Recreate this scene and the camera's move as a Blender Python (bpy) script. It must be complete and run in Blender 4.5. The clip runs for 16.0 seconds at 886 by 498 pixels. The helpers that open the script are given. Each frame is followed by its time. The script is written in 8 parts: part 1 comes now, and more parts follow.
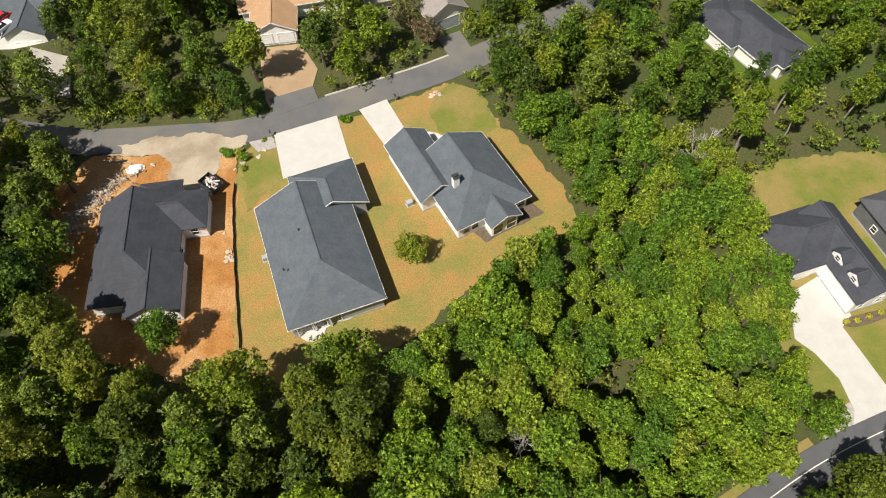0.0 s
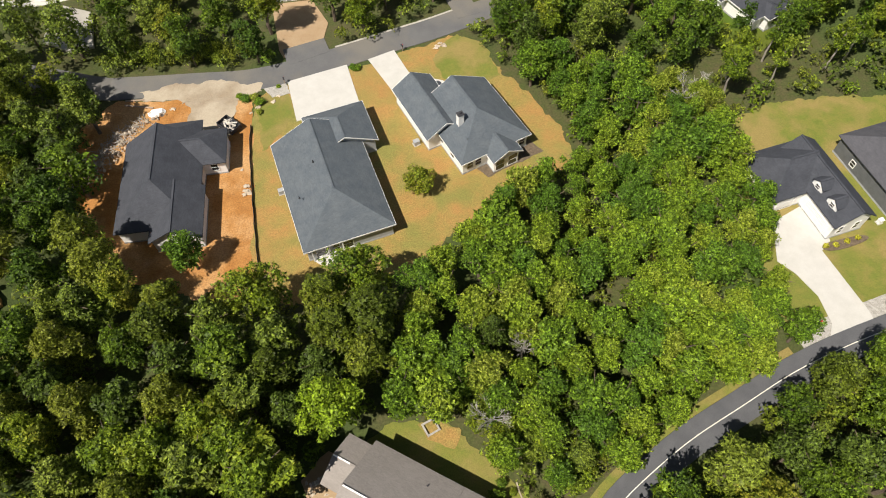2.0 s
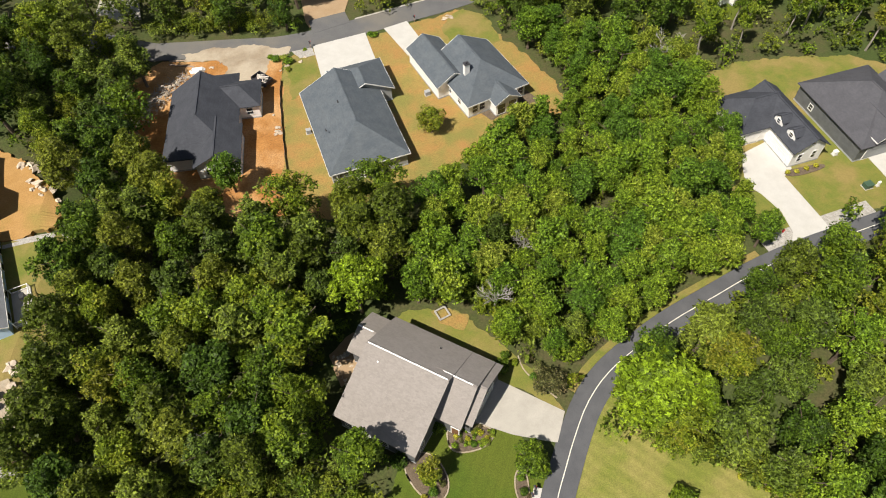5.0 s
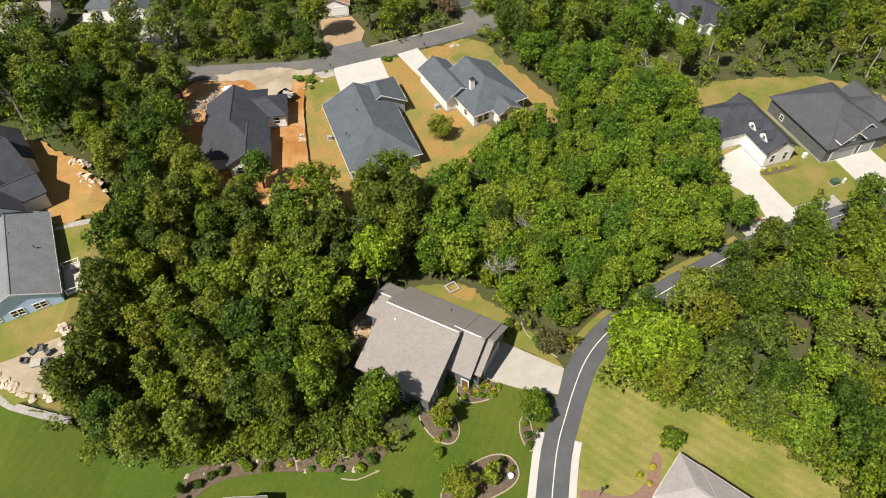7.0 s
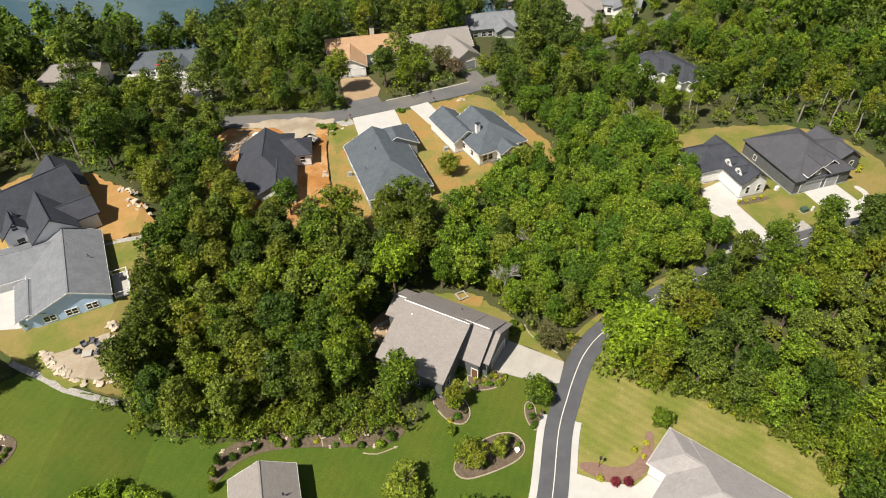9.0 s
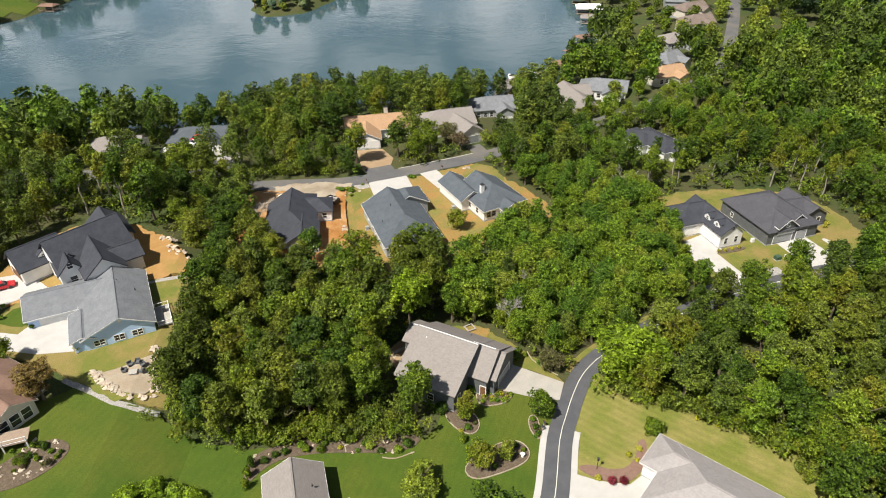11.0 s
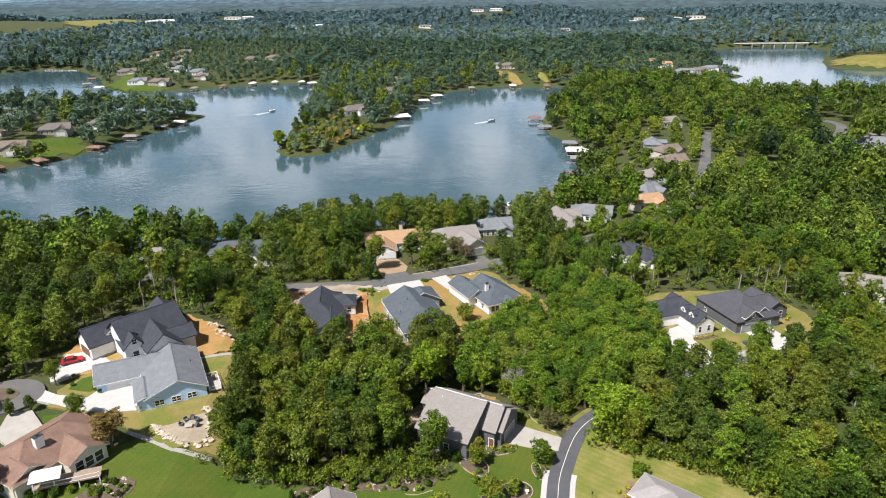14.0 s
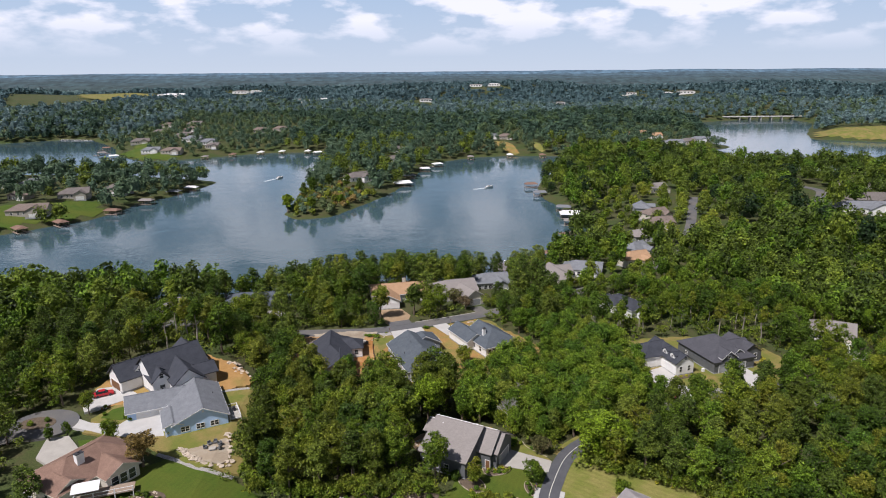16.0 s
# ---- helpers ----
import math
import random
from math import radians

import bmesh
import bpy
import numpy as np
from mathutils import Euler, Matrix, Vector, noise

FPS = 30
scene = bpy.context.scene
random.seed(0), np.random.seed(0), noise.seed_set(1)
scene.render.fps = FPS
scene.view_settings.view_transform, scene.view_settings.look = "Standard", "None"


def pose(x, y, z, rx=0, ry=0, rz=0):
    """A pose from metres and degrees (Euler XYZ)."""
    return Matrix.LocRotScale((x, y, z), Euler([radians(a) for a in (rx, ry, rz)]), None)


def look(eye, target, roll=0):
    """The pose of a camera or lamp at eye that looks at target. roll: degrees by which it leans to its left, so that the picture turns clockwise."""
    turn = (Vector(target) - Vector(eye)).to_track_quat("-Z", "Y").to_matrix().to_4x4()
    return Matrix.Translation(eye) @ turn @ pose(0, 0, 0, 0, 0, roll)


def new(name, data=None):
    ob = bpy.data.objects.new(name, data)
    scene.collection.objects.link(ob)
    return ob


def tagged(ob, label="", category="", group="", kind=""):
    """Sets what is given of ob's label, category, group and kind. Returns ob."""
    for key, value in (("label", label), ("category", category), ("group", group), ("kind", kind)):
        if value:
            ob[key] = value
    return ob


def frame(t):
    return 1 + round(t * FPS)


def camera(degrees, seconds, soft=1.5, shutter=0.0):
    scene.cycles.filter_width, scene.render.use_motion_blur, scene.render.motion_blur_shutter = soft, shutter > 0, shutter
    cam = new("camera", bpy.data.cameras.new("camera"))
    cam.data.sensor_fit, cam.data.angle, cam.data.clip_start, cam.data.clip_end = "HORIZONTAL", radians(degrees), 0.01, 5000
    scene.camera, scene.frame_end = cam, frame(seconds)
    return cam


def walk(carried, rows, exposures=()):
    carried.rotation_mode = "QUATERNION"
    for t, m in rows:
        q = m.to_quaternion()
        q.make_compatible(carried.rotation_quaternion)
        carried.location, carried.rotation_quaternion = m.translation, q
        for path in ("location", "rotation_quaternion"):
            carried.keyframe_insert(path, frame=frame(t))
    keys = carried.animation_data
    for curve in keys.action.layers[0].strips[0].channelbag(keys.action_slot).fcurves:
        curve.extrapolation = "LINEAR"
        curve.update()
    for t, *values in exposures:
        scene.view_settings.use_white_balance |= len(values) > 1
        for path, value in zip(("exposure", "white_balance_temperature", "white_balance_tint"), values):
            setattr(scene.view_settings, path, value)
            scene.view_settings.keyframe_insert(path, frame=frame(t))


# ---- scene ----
cam = camera(67.5, 16.0, soft=1.0)
METRES, EYE, TILT, LEAN, TURN = 128.0, 80.6, -58.5, 1.45, 0.0
ROWS = [
    (0.0, 0.0, 0.0, 0.0, 0.0, 0.0, -0.0),
    (0.5, -0.0017, -0.01, -0.0168, 0.01, 0.0, 0.0),
    (1.0, -0.003, -0.0214, -0.0349, 0.04, -0.04, 0.01),
    (1.5, -0.0051, -0.0337, -0.0552, -0.04, -0.05, -0.0),
    (2.0, -0.0066, -0.0469, -0.0771, -0.04, -0.05, -0.01),
    (2.5, -0.0082, -0.061, -0.1001, -0.05, 0.02, 0.0),
    (3.0, -0.0101, -0.0757, -0.1243, -0.08, 0.38, -0.02),
    (3.5, -0.012, -0.0908, -0.1493, -0.1, 0.87, -0.03),
    (4.0, -0.0141, -0.1064, -0.1745, -0.13, 1.55, -0.04),
    (4.5, -0.0166, -0.1226, -0.2003, -0.15, 2.66, -0.07),
    (7.0, -0.0318, -0.2067, -0.3332, -0.25, 9.48, -0.25),
    (7.5, -0.0351, -0.2238, -0.3606, -0.24, 11.25, -0.29),
    (8.0, -0.0386, -0.2408, -0.3889, -0.25, 13.05, -0.33),
    (10.5, -0.0578, -0.3268, -0.5279, -0.43, 23.06, -0.51),
    (11.0, -0.0617, -0.3441, -0.5566, -0.45, 25.14, -0.54),
    (11.5, -0.0656, -0.3614, -0.5854, -0.48, 27.22, -0.56),
    (12.0, -0.0695, -0.3789, -0.6143, -0.49, 29.31, -0.59),
    (12.5, -0.0734, -0.3965, -0.6435, -0.52, 31.36, -0.62),
    (13.0, -0.077, -0.4141, -0.6727, -0.55, 33.41, -0.65),
    (13.5, -0.0804, -0.4318, -0.7019, -0.59, 35.49, -0.67),
    (14.0, -0.0831, -0.4495, -0.7315, -0.6, 37.53, -0.68),
    (14.5, -0.085, -0.467, -0.7612, -0.62, 39.19, -0.7),
    (15.0, -0.086, -0.4844, -0.7905, -0.66, 40.75, -0.73),
    (15.5, -0.0857, -0.5021, -0.8198, -0.67, 42.21, -0.74),
    (16.0, -0.0847, -0.5198, -0.8492, -0.7, 43.48, -0.74),
]
walk(cam, [(t, pose(0, 0, EYE, TILT, LEAN, TURN) @ pose(METRES * x, METRES * y, METRES * z, 90 + pitch, roll, yaw)) for t, x, y, z, yaw, pitch, roll in ROWS], [(0.0, 0.45, 6650, 10), (8.0, 0.46, 6650, 10), (11.5, 0.47, 6450, 10), (13.0, 0.52, 6250, 11), (14.0, 0.52, 6100, 13), (15.0, 0.31, 6000, 15), (16.0, -0.01, 6000, 18)])

# ---- world, sun ----
SUN_TO = Vector((-0.48, -0.49, 1.0)).normalized()
sun_elev = math.asin(SUN_TO.z)
sun_az = math.atan2(SUN_TO.x, SUN_TO.y)
world = bpy.data.worlds.new("sky")
scene.world = world
world.use_nodes = True
wn, wl = world.node_tree.nodes, world.node_tree.links
wn.clear()
w_out = wn.new("ShaderNodeOutputWorld")
w_bg = wn.new("ShaderNodeBackground")
w_bg.inputs[1].default_value = 0.05
sky = wn.new("ShaderNodeTexSky")
sky.sky_type, sky.sun_disc, sky.sun_elevation, sky.sun_rotation = "NISHITA", False, sun_elev, sun_az
sky.air_density, sky.dust_density, sky.ozone_density = 1.0, 0.5, 1.0
w_tc = wn.new("ShaderNodeTexCoord")
w_sep = wn.new("ShaderNodeSeparateXYZ")
w_map = wn.new("ShaderNodeMapping")
w_map.inputs["Scale"].default_value = (10.0, 10.0, 26.0)
w_map.inputs["Location"].default_value = (1.7, 0.4, 0.3)
w_noise = wn.new("ShaderNodeTexNoise")
w_noise.inputs["Scale"].default_value, w_noise.inputs["Detail"].default_value, w_noise.inputs["Roughness"].default_value = 1.0, 8.0, 0.5
w_ramp = wn.new("ShaderNodeValToRGB")
w_ramp.color_ramp.elements[0].position, w_ramp.color_ramp.elements[1].position = 0.47, 0.575
w_fade = wn.new("ShaderNodeMapRange")
w_fade.inputs[1].default_value, w_fade.inputs[2].default_value = 0.02, 0.07
w_thin = wn.new("ShaderNodeMapRange")
w_thin.inputs[1].default_value, w_thin.inputs[2].default_value, w_thin.inputs[3].default_value, w_thin.inputs[4].default_value = 0.22, 0.5, 1.0, 0.15
w_cover = wn.new("ShaderNodeMath")
w_cover.operation = "MULTIPLY"
w_mul = wn.new("ShaderNodeMath")
w_mul.operation = "MULTIPLY"
w_mix = wn.new("ShaderNodeMix")
w_mix.data_type = "RGBA"
w_mix.inputs["B"].default_value = (19.2, 19.2, 19.5, 1)
wl.new(w_tc.outputs["Generated"], w_sep.inputs[0])
wl.new(w_tc.outputs["Generated"], w_map.inputs[0])
wl.new(w_map.outputs[0], w_noise.inputs["Vector"])
wl.new(w_noise.outputs[0], w_ramp.inputs[0])
wl.new(w_sep.outputs["Z"], w_fade.inputs[0])
wl.new(w_ramp.outputs[0], w_mul.inputs[0])
wl.new(w_sep.outputs["Z"], w_thin.inputs[0])
wl.new(w_fade.outputs[0], w_cover.inputs[0])
wl.new(w_thin.outputs[0], w_cover.inputs[1])
wl.new(w_cover.outputs[0], w_mul.inputs[1])
wl.new(w_mul.outputs[0], w_mix.inputs["Factor"])
w_tint = wn.new("ShaderNodeMix")
w_tint.data_type, w_tint.blend_type = "RGBA", "MULTIPLY"
w_tint.inputs["Factor"].default_value = 1.0
w_tint.inputs["B"].default_value = (0.55, 0.6, 0.65, 1)
wl.new(sky.outputs[0], w_tint.inputs["A"])
w_hor = wn.new("ShaderNodeValToRGB")
w_he = w_hor.color_ramp.elements
w_he[0].position, w_he[0].color = 0.0, (0.64, 0.72, 0.775, 1)
w_he[1].position, w_he[1].color = 0.12, (0.45, 0.6, 0.75, 1)
w_scale = wn.new("ShaderNodeVectorMath")
w_scale.operation = "SCALE"
w_scale.inputs["Scale"].default_value = 19.0
w_low = wn.new("ShaderNodeMapRange")
w_low.inputs[1].default_value, w_low.inputs[2].default_value, w_low.inputs[3].default_value, w_low.inputs[4].default_value = 0.12, 0.28, 1.0, 0.0
w_blend = wn.new("ShaderNodeMix")
w_blend.data_type = "RGBA"
wl.new(w_sep.outputs["Z"], w_hor.inputs[0])
wl.new(w_hor.outputs[0], w_scale.inputs[0])
wl.new(w_sep.outputs["Z"], w_low.inputs[0])
wl.new(w_low.outputs[0], w_blend.inputs["Factor"])
wl.new(w_tint.outputs["Result"], w_blend.inputs["A"])
wl.new(w_scale.outputs[0], w_blend.inputs["B"])
wl.new(w_blend.outputs["Result"], w_mix.inputs["A"])
wl.new(w_mix.outputs["Result"], w_bg.inputs[0])
wl.new(w_bg.outputs[0], w_out.inputs[0])

sun = new("sun", bpy.data.lights.new("sun", "SUN"))
sun.data.energy, sun.data.angle, sun.data.color = 5.0, radians(0.53), (1.0, 0.94, 0.84)
sun.matrix_world = look(SUN_TO * 100, (0, 0, 0))


# ---- materials ----
def lerp(a, b, t):
    return a + (b - a) * t


def mat(name, c1, c2=None, scale=2.0, rough=0.8, bump=0.0, bump_scale=20.0, c3=None, scale3=0.15, spec=0.3, metal=0.0, rand=0.0, island=0.0, coord="Object", fine=0.0):
    """Principled material: two colours mixed by noise, a third by a large noise; brightness varied per object or per island."""
    m = bpy.data.materials.new(name)
    m.use_nodes = True
    n, l = m.node_tree.nodes, m.node_tree.links
    p = n["Principled BSDF"]
    p.inputs["Roughness"].default_value, p.inputs["Metallic"].default_value = rough, metal
    p.inputs["Specular IOR Level"].default_value = spec
    tc = n.new("ShaderNodeTexCoord")
    geo = n.new("ShaderNodeNewGeometry")
    vec = geo.outputs["Position"] if coord == "World" else tc.outputs[coord]
    c2 = c2 or tuple(v * 0.8 for v in c1)

    def noise_of(s, detail=6.0, r=0.6):
        t = n.new("ShaderNodeTexNoise")
        t.inputs["Scale"].default_value, t.inputs["Detail"].default_value, t.inputs["Roughness"].default_value = s, detail, r
        l.new(vec, t.inputs["Vector"])
        return t.outputs[0]

    def mix_of(f, a, b, kind="MIX"):
        x = n.new("ShaderNodeMix")
        x.data_type, x.blend_type = "RGBA", kind
        for key, v in (("Factor", f), ("A", a), ("B", b)):
            if isinstance(v, (int, float)):
                x.inputs[key].default_value = v
            elif isinstance(v, tuple):
                x.inputs[key].default_value = (*v, 1)
            else:
                l.new(v, x.inputs[key])
        return x.outputs["Result"]

    def ramp_of(v, lo, hi):
        r = n.new("ShaderNodeMapRange")
        r.inputs[1].default_value, r.inputs[2].default_value = lo, hi
        l.new(v, r.inputs[0])
        return r.outputs[0]

    col = mix_of(ramp_of(noise_of(scale), 0.35, 0.65), c1, c2)
    if c3:
        col = mix_of(ramp_of(noise_of(scale3, 4.0), 0.44, 0.6), col, c3)
    if fine:
        v = n.new("ShaderNodeMapRange")
        v.inputs[1].default_value, v.inputs[2].default_value, v.inputs[3].default_value, v.inputs[4].default_value = 0.3, 0.7, 1 - fine, 1 + fine
        l.new(noise_of(bump_scale, 3.0), v.inputs[0])
        col = mix_of(1.0, col, v.outputs[0], "MULTIPLY")
    for amount, out in ((rand, n.new("ShaderNodeObjectInfo").outputs["Random"]), (island, geo.outputs["Random Per Island"])):
        if amount:
            v = n.new("ShaderNodeMapRange")
            v.inputs[3].default_value, v.inputs[4].default_value = 1 - amount, 1 + amount
            l.new(out, v.inputs[0])
            col = mix_of(1.0, col, v.outputs[0], "MULTIPLY")
    l.new(col, p.inputs["Base Color"])
    if bump:
        b = n.new("ShaderNodeBump")
        b.inputs["Strength"].default_value, b.inputs["Distance"].default_value = bump, 0.05
        l.new(noise_of(bump_scale, 4.0), b.inputs["Height"])
        l.new(b.outputs[0], p.inputs["Normal"])
    return m


def leaf_mat(name, dark, mid, light, brown=None, grain=7.0, vary=0.45, speck=0.5):
    """Foliage: hue by tree and by place, brightness by leaf clump, with light through the leaves."""
    m = bpy.data.materials.new(name)
    m.use_nodes = True
    n, l = m.node_tree.nodes, m.node_tree.links
    p = n["Principled BSDF"]
    p.inputs["Roughness"].default_value, p.inputs["Specular IOR Level"].default_value = 0.55, 0.25
    geo, info = n.new("ShaderNodeNewGeometry"), n.new("ShaderNodeObjectInfo")
    big = n.new("ShaderNodeTexNoise")
    big.inputs["Scale"].default_value, big.inputs["Detail"].default_value = 0.13, 2.0
    l.new(geo.outputs["Position"], big.inputs["Vector"])
    a = n.new("ShaderNodeMath")
    a.operation = "MULTIPLY_ADD"
    a.inputs[1].default_value, a.inputs[2].default_value = 0.74, -0.4
    l.new(info.outputs["Random"], a.inputs[0])
    b = n.new("ShaderNodeMath")
    b.operation = "ADD"
    l.new(a.outputs[0], b.inputs[0])
    l.new(big.outputs[0], b.inputs[1])
    c = n.new("ShaderNodeMath")
    c.operation = "MULTIPLY_ADD"
    c.inputs[1].default_value, c.inputs[2].default_value = 0.24, -0.12
    l.new(geo.outputs["Random Per Island"], c.inputs[0])
    d = n.new("ShaderNodeMath")
    d.operation = "ADD"
    l.new(b.outputs[0], d.inputs[0])
    l.new(c.outputs[0], d.inputs[1])
    ramp = n.new("ShaderNodeValToRGB")
    e = ramp.color_ramp.elements
    e[0].position, e[0].color = 0.2, (*dark, 1)
    e[1].position, e[1].color = 0.5, (*mid, 1)
    x = e.new(0.75)
    x.color = (*light, 1)
    if brown:
        y = e.new(0.93)
        y.color = (*brown, 1)
    l.new(d.outputs[0], ramp.inputs[0])
    v = n.new("ShaderNodeMapRange")
    v.inputs[3].default_value, v.inputs[4].default_value = 1 - 1.25 * vary, 1 + 1.25 * vary
    l.new(geo.outputs["Random Per Island"], v.inputs[0])
    mx = n.new("ShaderNodeMix")
    mx.data_type, mx.blend_type = "RGBA", "MULTIPLY"
    mx.inputs["Factor"].default_value = 1.0
    l.new(ramp.outputs[0], mx.inputs["A"])
    l.new(v.outputs[0], mx.inputs["B"])
    # single leaves within a spray
    vo = n.new("ShaderNodeTexVoronoi")
    vo.inputs["Scale"].default_value = grain
    l.new(geo.outputs["Position"], vo.inputs["Vector"])
    sx = n.new("ShaderNodeSeparateColor")
    l.new(vo.outputs["Color"], sx.inputs[0])
    vr = n.new("ShaderNodeMapRange")
    vr.inputs[3].default_value, vr.inputs[4].default_value = 1 - speck, 1 + speck
    l.new(sx.outputs[0], vr.inputs[0])
    mv = n.new("ShaderNodeMix")
    mv.data_type, mv.blend_type = "RGBA", "MULTIPLY"
    mv.inputs["Factor"].default_value = 1.0
    l.new(mx.outputs["Result"], mv.inputs["A"])
    l.new(vr.outputs[0], mv.inputs["B"])
    bu = n.new("ShaderNodeBump")
    bu.inputs["Strength"].default_value, bu.inputs["Distance"].default_value = 0.8, 0.5 / grain
    l.new(sx.outputs[1], bu.inputs["Height"])
    l.new(bu.outputs[0], p.inputs["Normal"])
    l.new(mv.outputs["Result"], p.inputs["Base Color"])
    tr = n.new("ShaderNodeBsdfTranslucent")
    l.new(mv.outputs["Result"], tr.inputs[0])
    ms = n.new("ShaderNodeMixShader")
    ms.inputs[0].default_value = 0.3
    l.new(p.outputs[0], ms.inputs[1])
    l.new(tr.outputs[0], ms.inputs[2])
    l.new(ms.outputs[0], n["Material Output"].inputs[0])
    return m


def shingle_mat(name, c1, c2):
    """Asphalt shingles: courses at even heights, tabs of slightly different grey, soft weathering."""
    m = mat(name, c1, c2, scale=0.6, rough=0.85, bump=0.25, bump_scale=9.0, coord="World", fine=0.09, spec=0.2)
    n, l = m.node_tree.nodes, m.node_tree.links
    p = n["Principled BSDF"]
    src = p.inputs["Base Color"].links[0].from_socket
    geo = n.new("ShaderNodeNewGeometry")
    mp = n.new("ShaderNodeMapping")
    mp.inputs["Scale"].default_value = (2.6, 2.6, 11.0)
    l.new(geo.outputs["Position"], mp.inputs[0])
    v = n.new("ShaderNodeTexVoronoi")
    v.inputs["Scale"].default_value = 1.0
    l.new(mp.outputs[0], v.inputs["Vector"])
    r = n.new("ShaderNodeMapRange")
    r.inputs[3].default_value, r.inputs[4].default_value = 0.91, 1.09
    l.new(v.outputs["Color"], r.inputs[0])
    x = n.new("ShaderNodeMix")
    x.data_type, x.blend_type = "RGBA", "MULTIPLY"
    x.inputs["Factor"].default_value = 1.0
    l.new(src, x.inputs["A"])
    l.new(r.outputs[0], x.inputs["B"])
    l.new(x.outputs["Result"], p.inputs["Base Color"])
    return m


M_GROUND = mat("forest floor", (0.06, 0.075, 0.02), (0.08, 0.072, 0.032), 0.5, 0.95, 0.4, 3.0, (0.05, 0.072, 0.018), 0.05, coord="World", fine=0.3)
M_LAWN = mat("mown lawn", (0.052, 0.094, 0.007), (0.068, 0.108, 0.009), 0.3, 0.9, 0.3, 9.0, (0.088, 0.112, 0.012), 0.06, coord="World", fine=0.3)
M_DRYGRASS = mat("dry grass", (0.18, 0.1755, 0.0378), (0.1305, 0.1575, 0.027), 0.5, 0.9, 0.3, 8.0, (0.243, 0.189, 0.063), 0.12, coord="World", fine=0.22)
M_CLAY = mat("bare orange clay", (0.387, 0.1849, 0.0559), (0.301, 0.1333, 0.03612), 0.5, 0.95, 0.5, 4.0, (0.4472, 0.258, 0.1118), 0.12, coord="World", fine=0.3)
M_LAWNPALE = mat("pale sunlit lawn", (0.1518, 0.1748, 0.02944), (0.1748, 0.184, 0.03864), 0.4, 0.9, 0.3, 9.0, (0.2392, 0.2162, 0.0644), 0.13, coord="World", fine=0.3)
M_MEADOW = mat("sown grass on clay", (0.265, 0.2, 0.06), (0.33, 0.185, 0.062), 0.35, 0.92, 0.4, 6.0, (0.2, 0.185, 0.05), 0.1, coord="World", fine=0.32)
M_ASPHALT = mat("asphalt", (0.085, 0.087, 0.095), (0.105, 0.107, 0.115), 0.4, 0.9, 0.2, 14.0, coord="World", fine=0.12)
M_OLDASPHALT = mat("old asphalt", (0.11, 0.11, 0.115), (0.13, 0.13, 0.132), 0.3, 0.92, 0.2, 12.0, (0.16, 0.15, 0.135), 0.07, coord="World", fine=0.12)
M_CLAYTAN = mat("tan trodden clay", (0.3956, 0.2322, 0.086), (0.344, 0.1935, 0.0645), 0.4, 0.95, 0.4, 5.0, (0.2924, 0.215, 0.0645), 0.1, coord="World", fine=0.15)
M_CONCRETE = mat("pale concrete", (0.5152, 0.5018, 0.4749), (0.4659, 0.4525, 0.4256), 0.5, 0.85, 0.15, 12.0, coord="World", fine=0.05)
M_OLDCONCRETE = mat("weathered concrete", (0.43, 0.4042, 0.3612), (0.3698, 0.3483, 0.3096), 0.45, 0.88, 0.2, 10.0, coord="World", fine=0.08)
M_DUST = mat("pale clay dust", (0.3182, 0.2664, 0.1998), (0.2812, 0.222, 0.1554), 0.4, 0.95, 0.3, 6.0, (0.3996, 0.3404, 0.259), 0.15, coord="World", fine=0.12)
M_SAND = mat("pale trodden sand", (0.36, 0.297, 0.216), (0.306, 0.243, 0.171), 0.6, 0.95, 0.3, 6.0, (0.405, 0.351, 0.27), 0.3, coord="World", fine=0.14)
M_GRAVEL = mat("pale gravel", (0.405, 0.387, 0.36), (0.297, 0.279, 0.252), 2.2, 0.95, 0.6, 8.0, coord="World", fine=0.3)
M_TANPAVE = mat("tan exposed aggregate", (0.36, 0.26, 0.16), (0.32, 0.22, 0.13), 0.6, 0.9, 0.2, 10.0, coord="World", fine=0.12)
M_MULCH = mat("bark mulch", (0.1, 0.075, 0.052), (0.15, 0.115, 0.08), 2.0, 0.95, 0.6, 7.0, coord="World", fine=0.3)
M_REDMULCH = mat("red-brown bark mulch", (0.2, 0.12, 0.09), (0.25, 0.16, 0.125), 2.0, 0.95, 0.6, 7.0, coord="World", fine=0.25)
M_PAINT = mat("road paint", (0.72, 0.7, 0.62), (0.6, 0.58, 0.5), 3.0, 0.7, coord="World")
M_BARK = mat("grey-brown bark", (0.16, 0.125, 0.095), (0.1, 0.075, 0.055), 3.0, 0.95, 0.6, 9.0)
M_PALEBARK = mat("pale bark", (0.33, 0.3, 0.26), (0.22, 0.19, 0.16), 3.0, 0.95, 0.5, 9.0)
M_DEAD = mat("bare grey wood", (0.4, 0.38, 0.35), (0.28, 0.26, 0.24), 4.0, 0.9)
M_LEAF = leaf_mat("broad leaves", (0.05223, 0.09826, 0.008734), (0.1067, 0.1692, 0.01092), (0.1726, 0.2271, 0.01419), (0.1987, 0.202, 0.01965))
M_LEAFB = leaf_mat("light broad leaves", (0.084, 0.1624, 0.01456), (0.1478, 0.2374, 0.0168), (0.2016, 0.2744, 0.02016), (0.224, 0.2576, 0.0336), vary=0.5)
M_LIME = leaf_mat("yellow-green leaves", (0.145, 0.225, 0.012), (0.2, 0.29, 0.015), (0.245, 0.315, 0.02), vary=0.45)
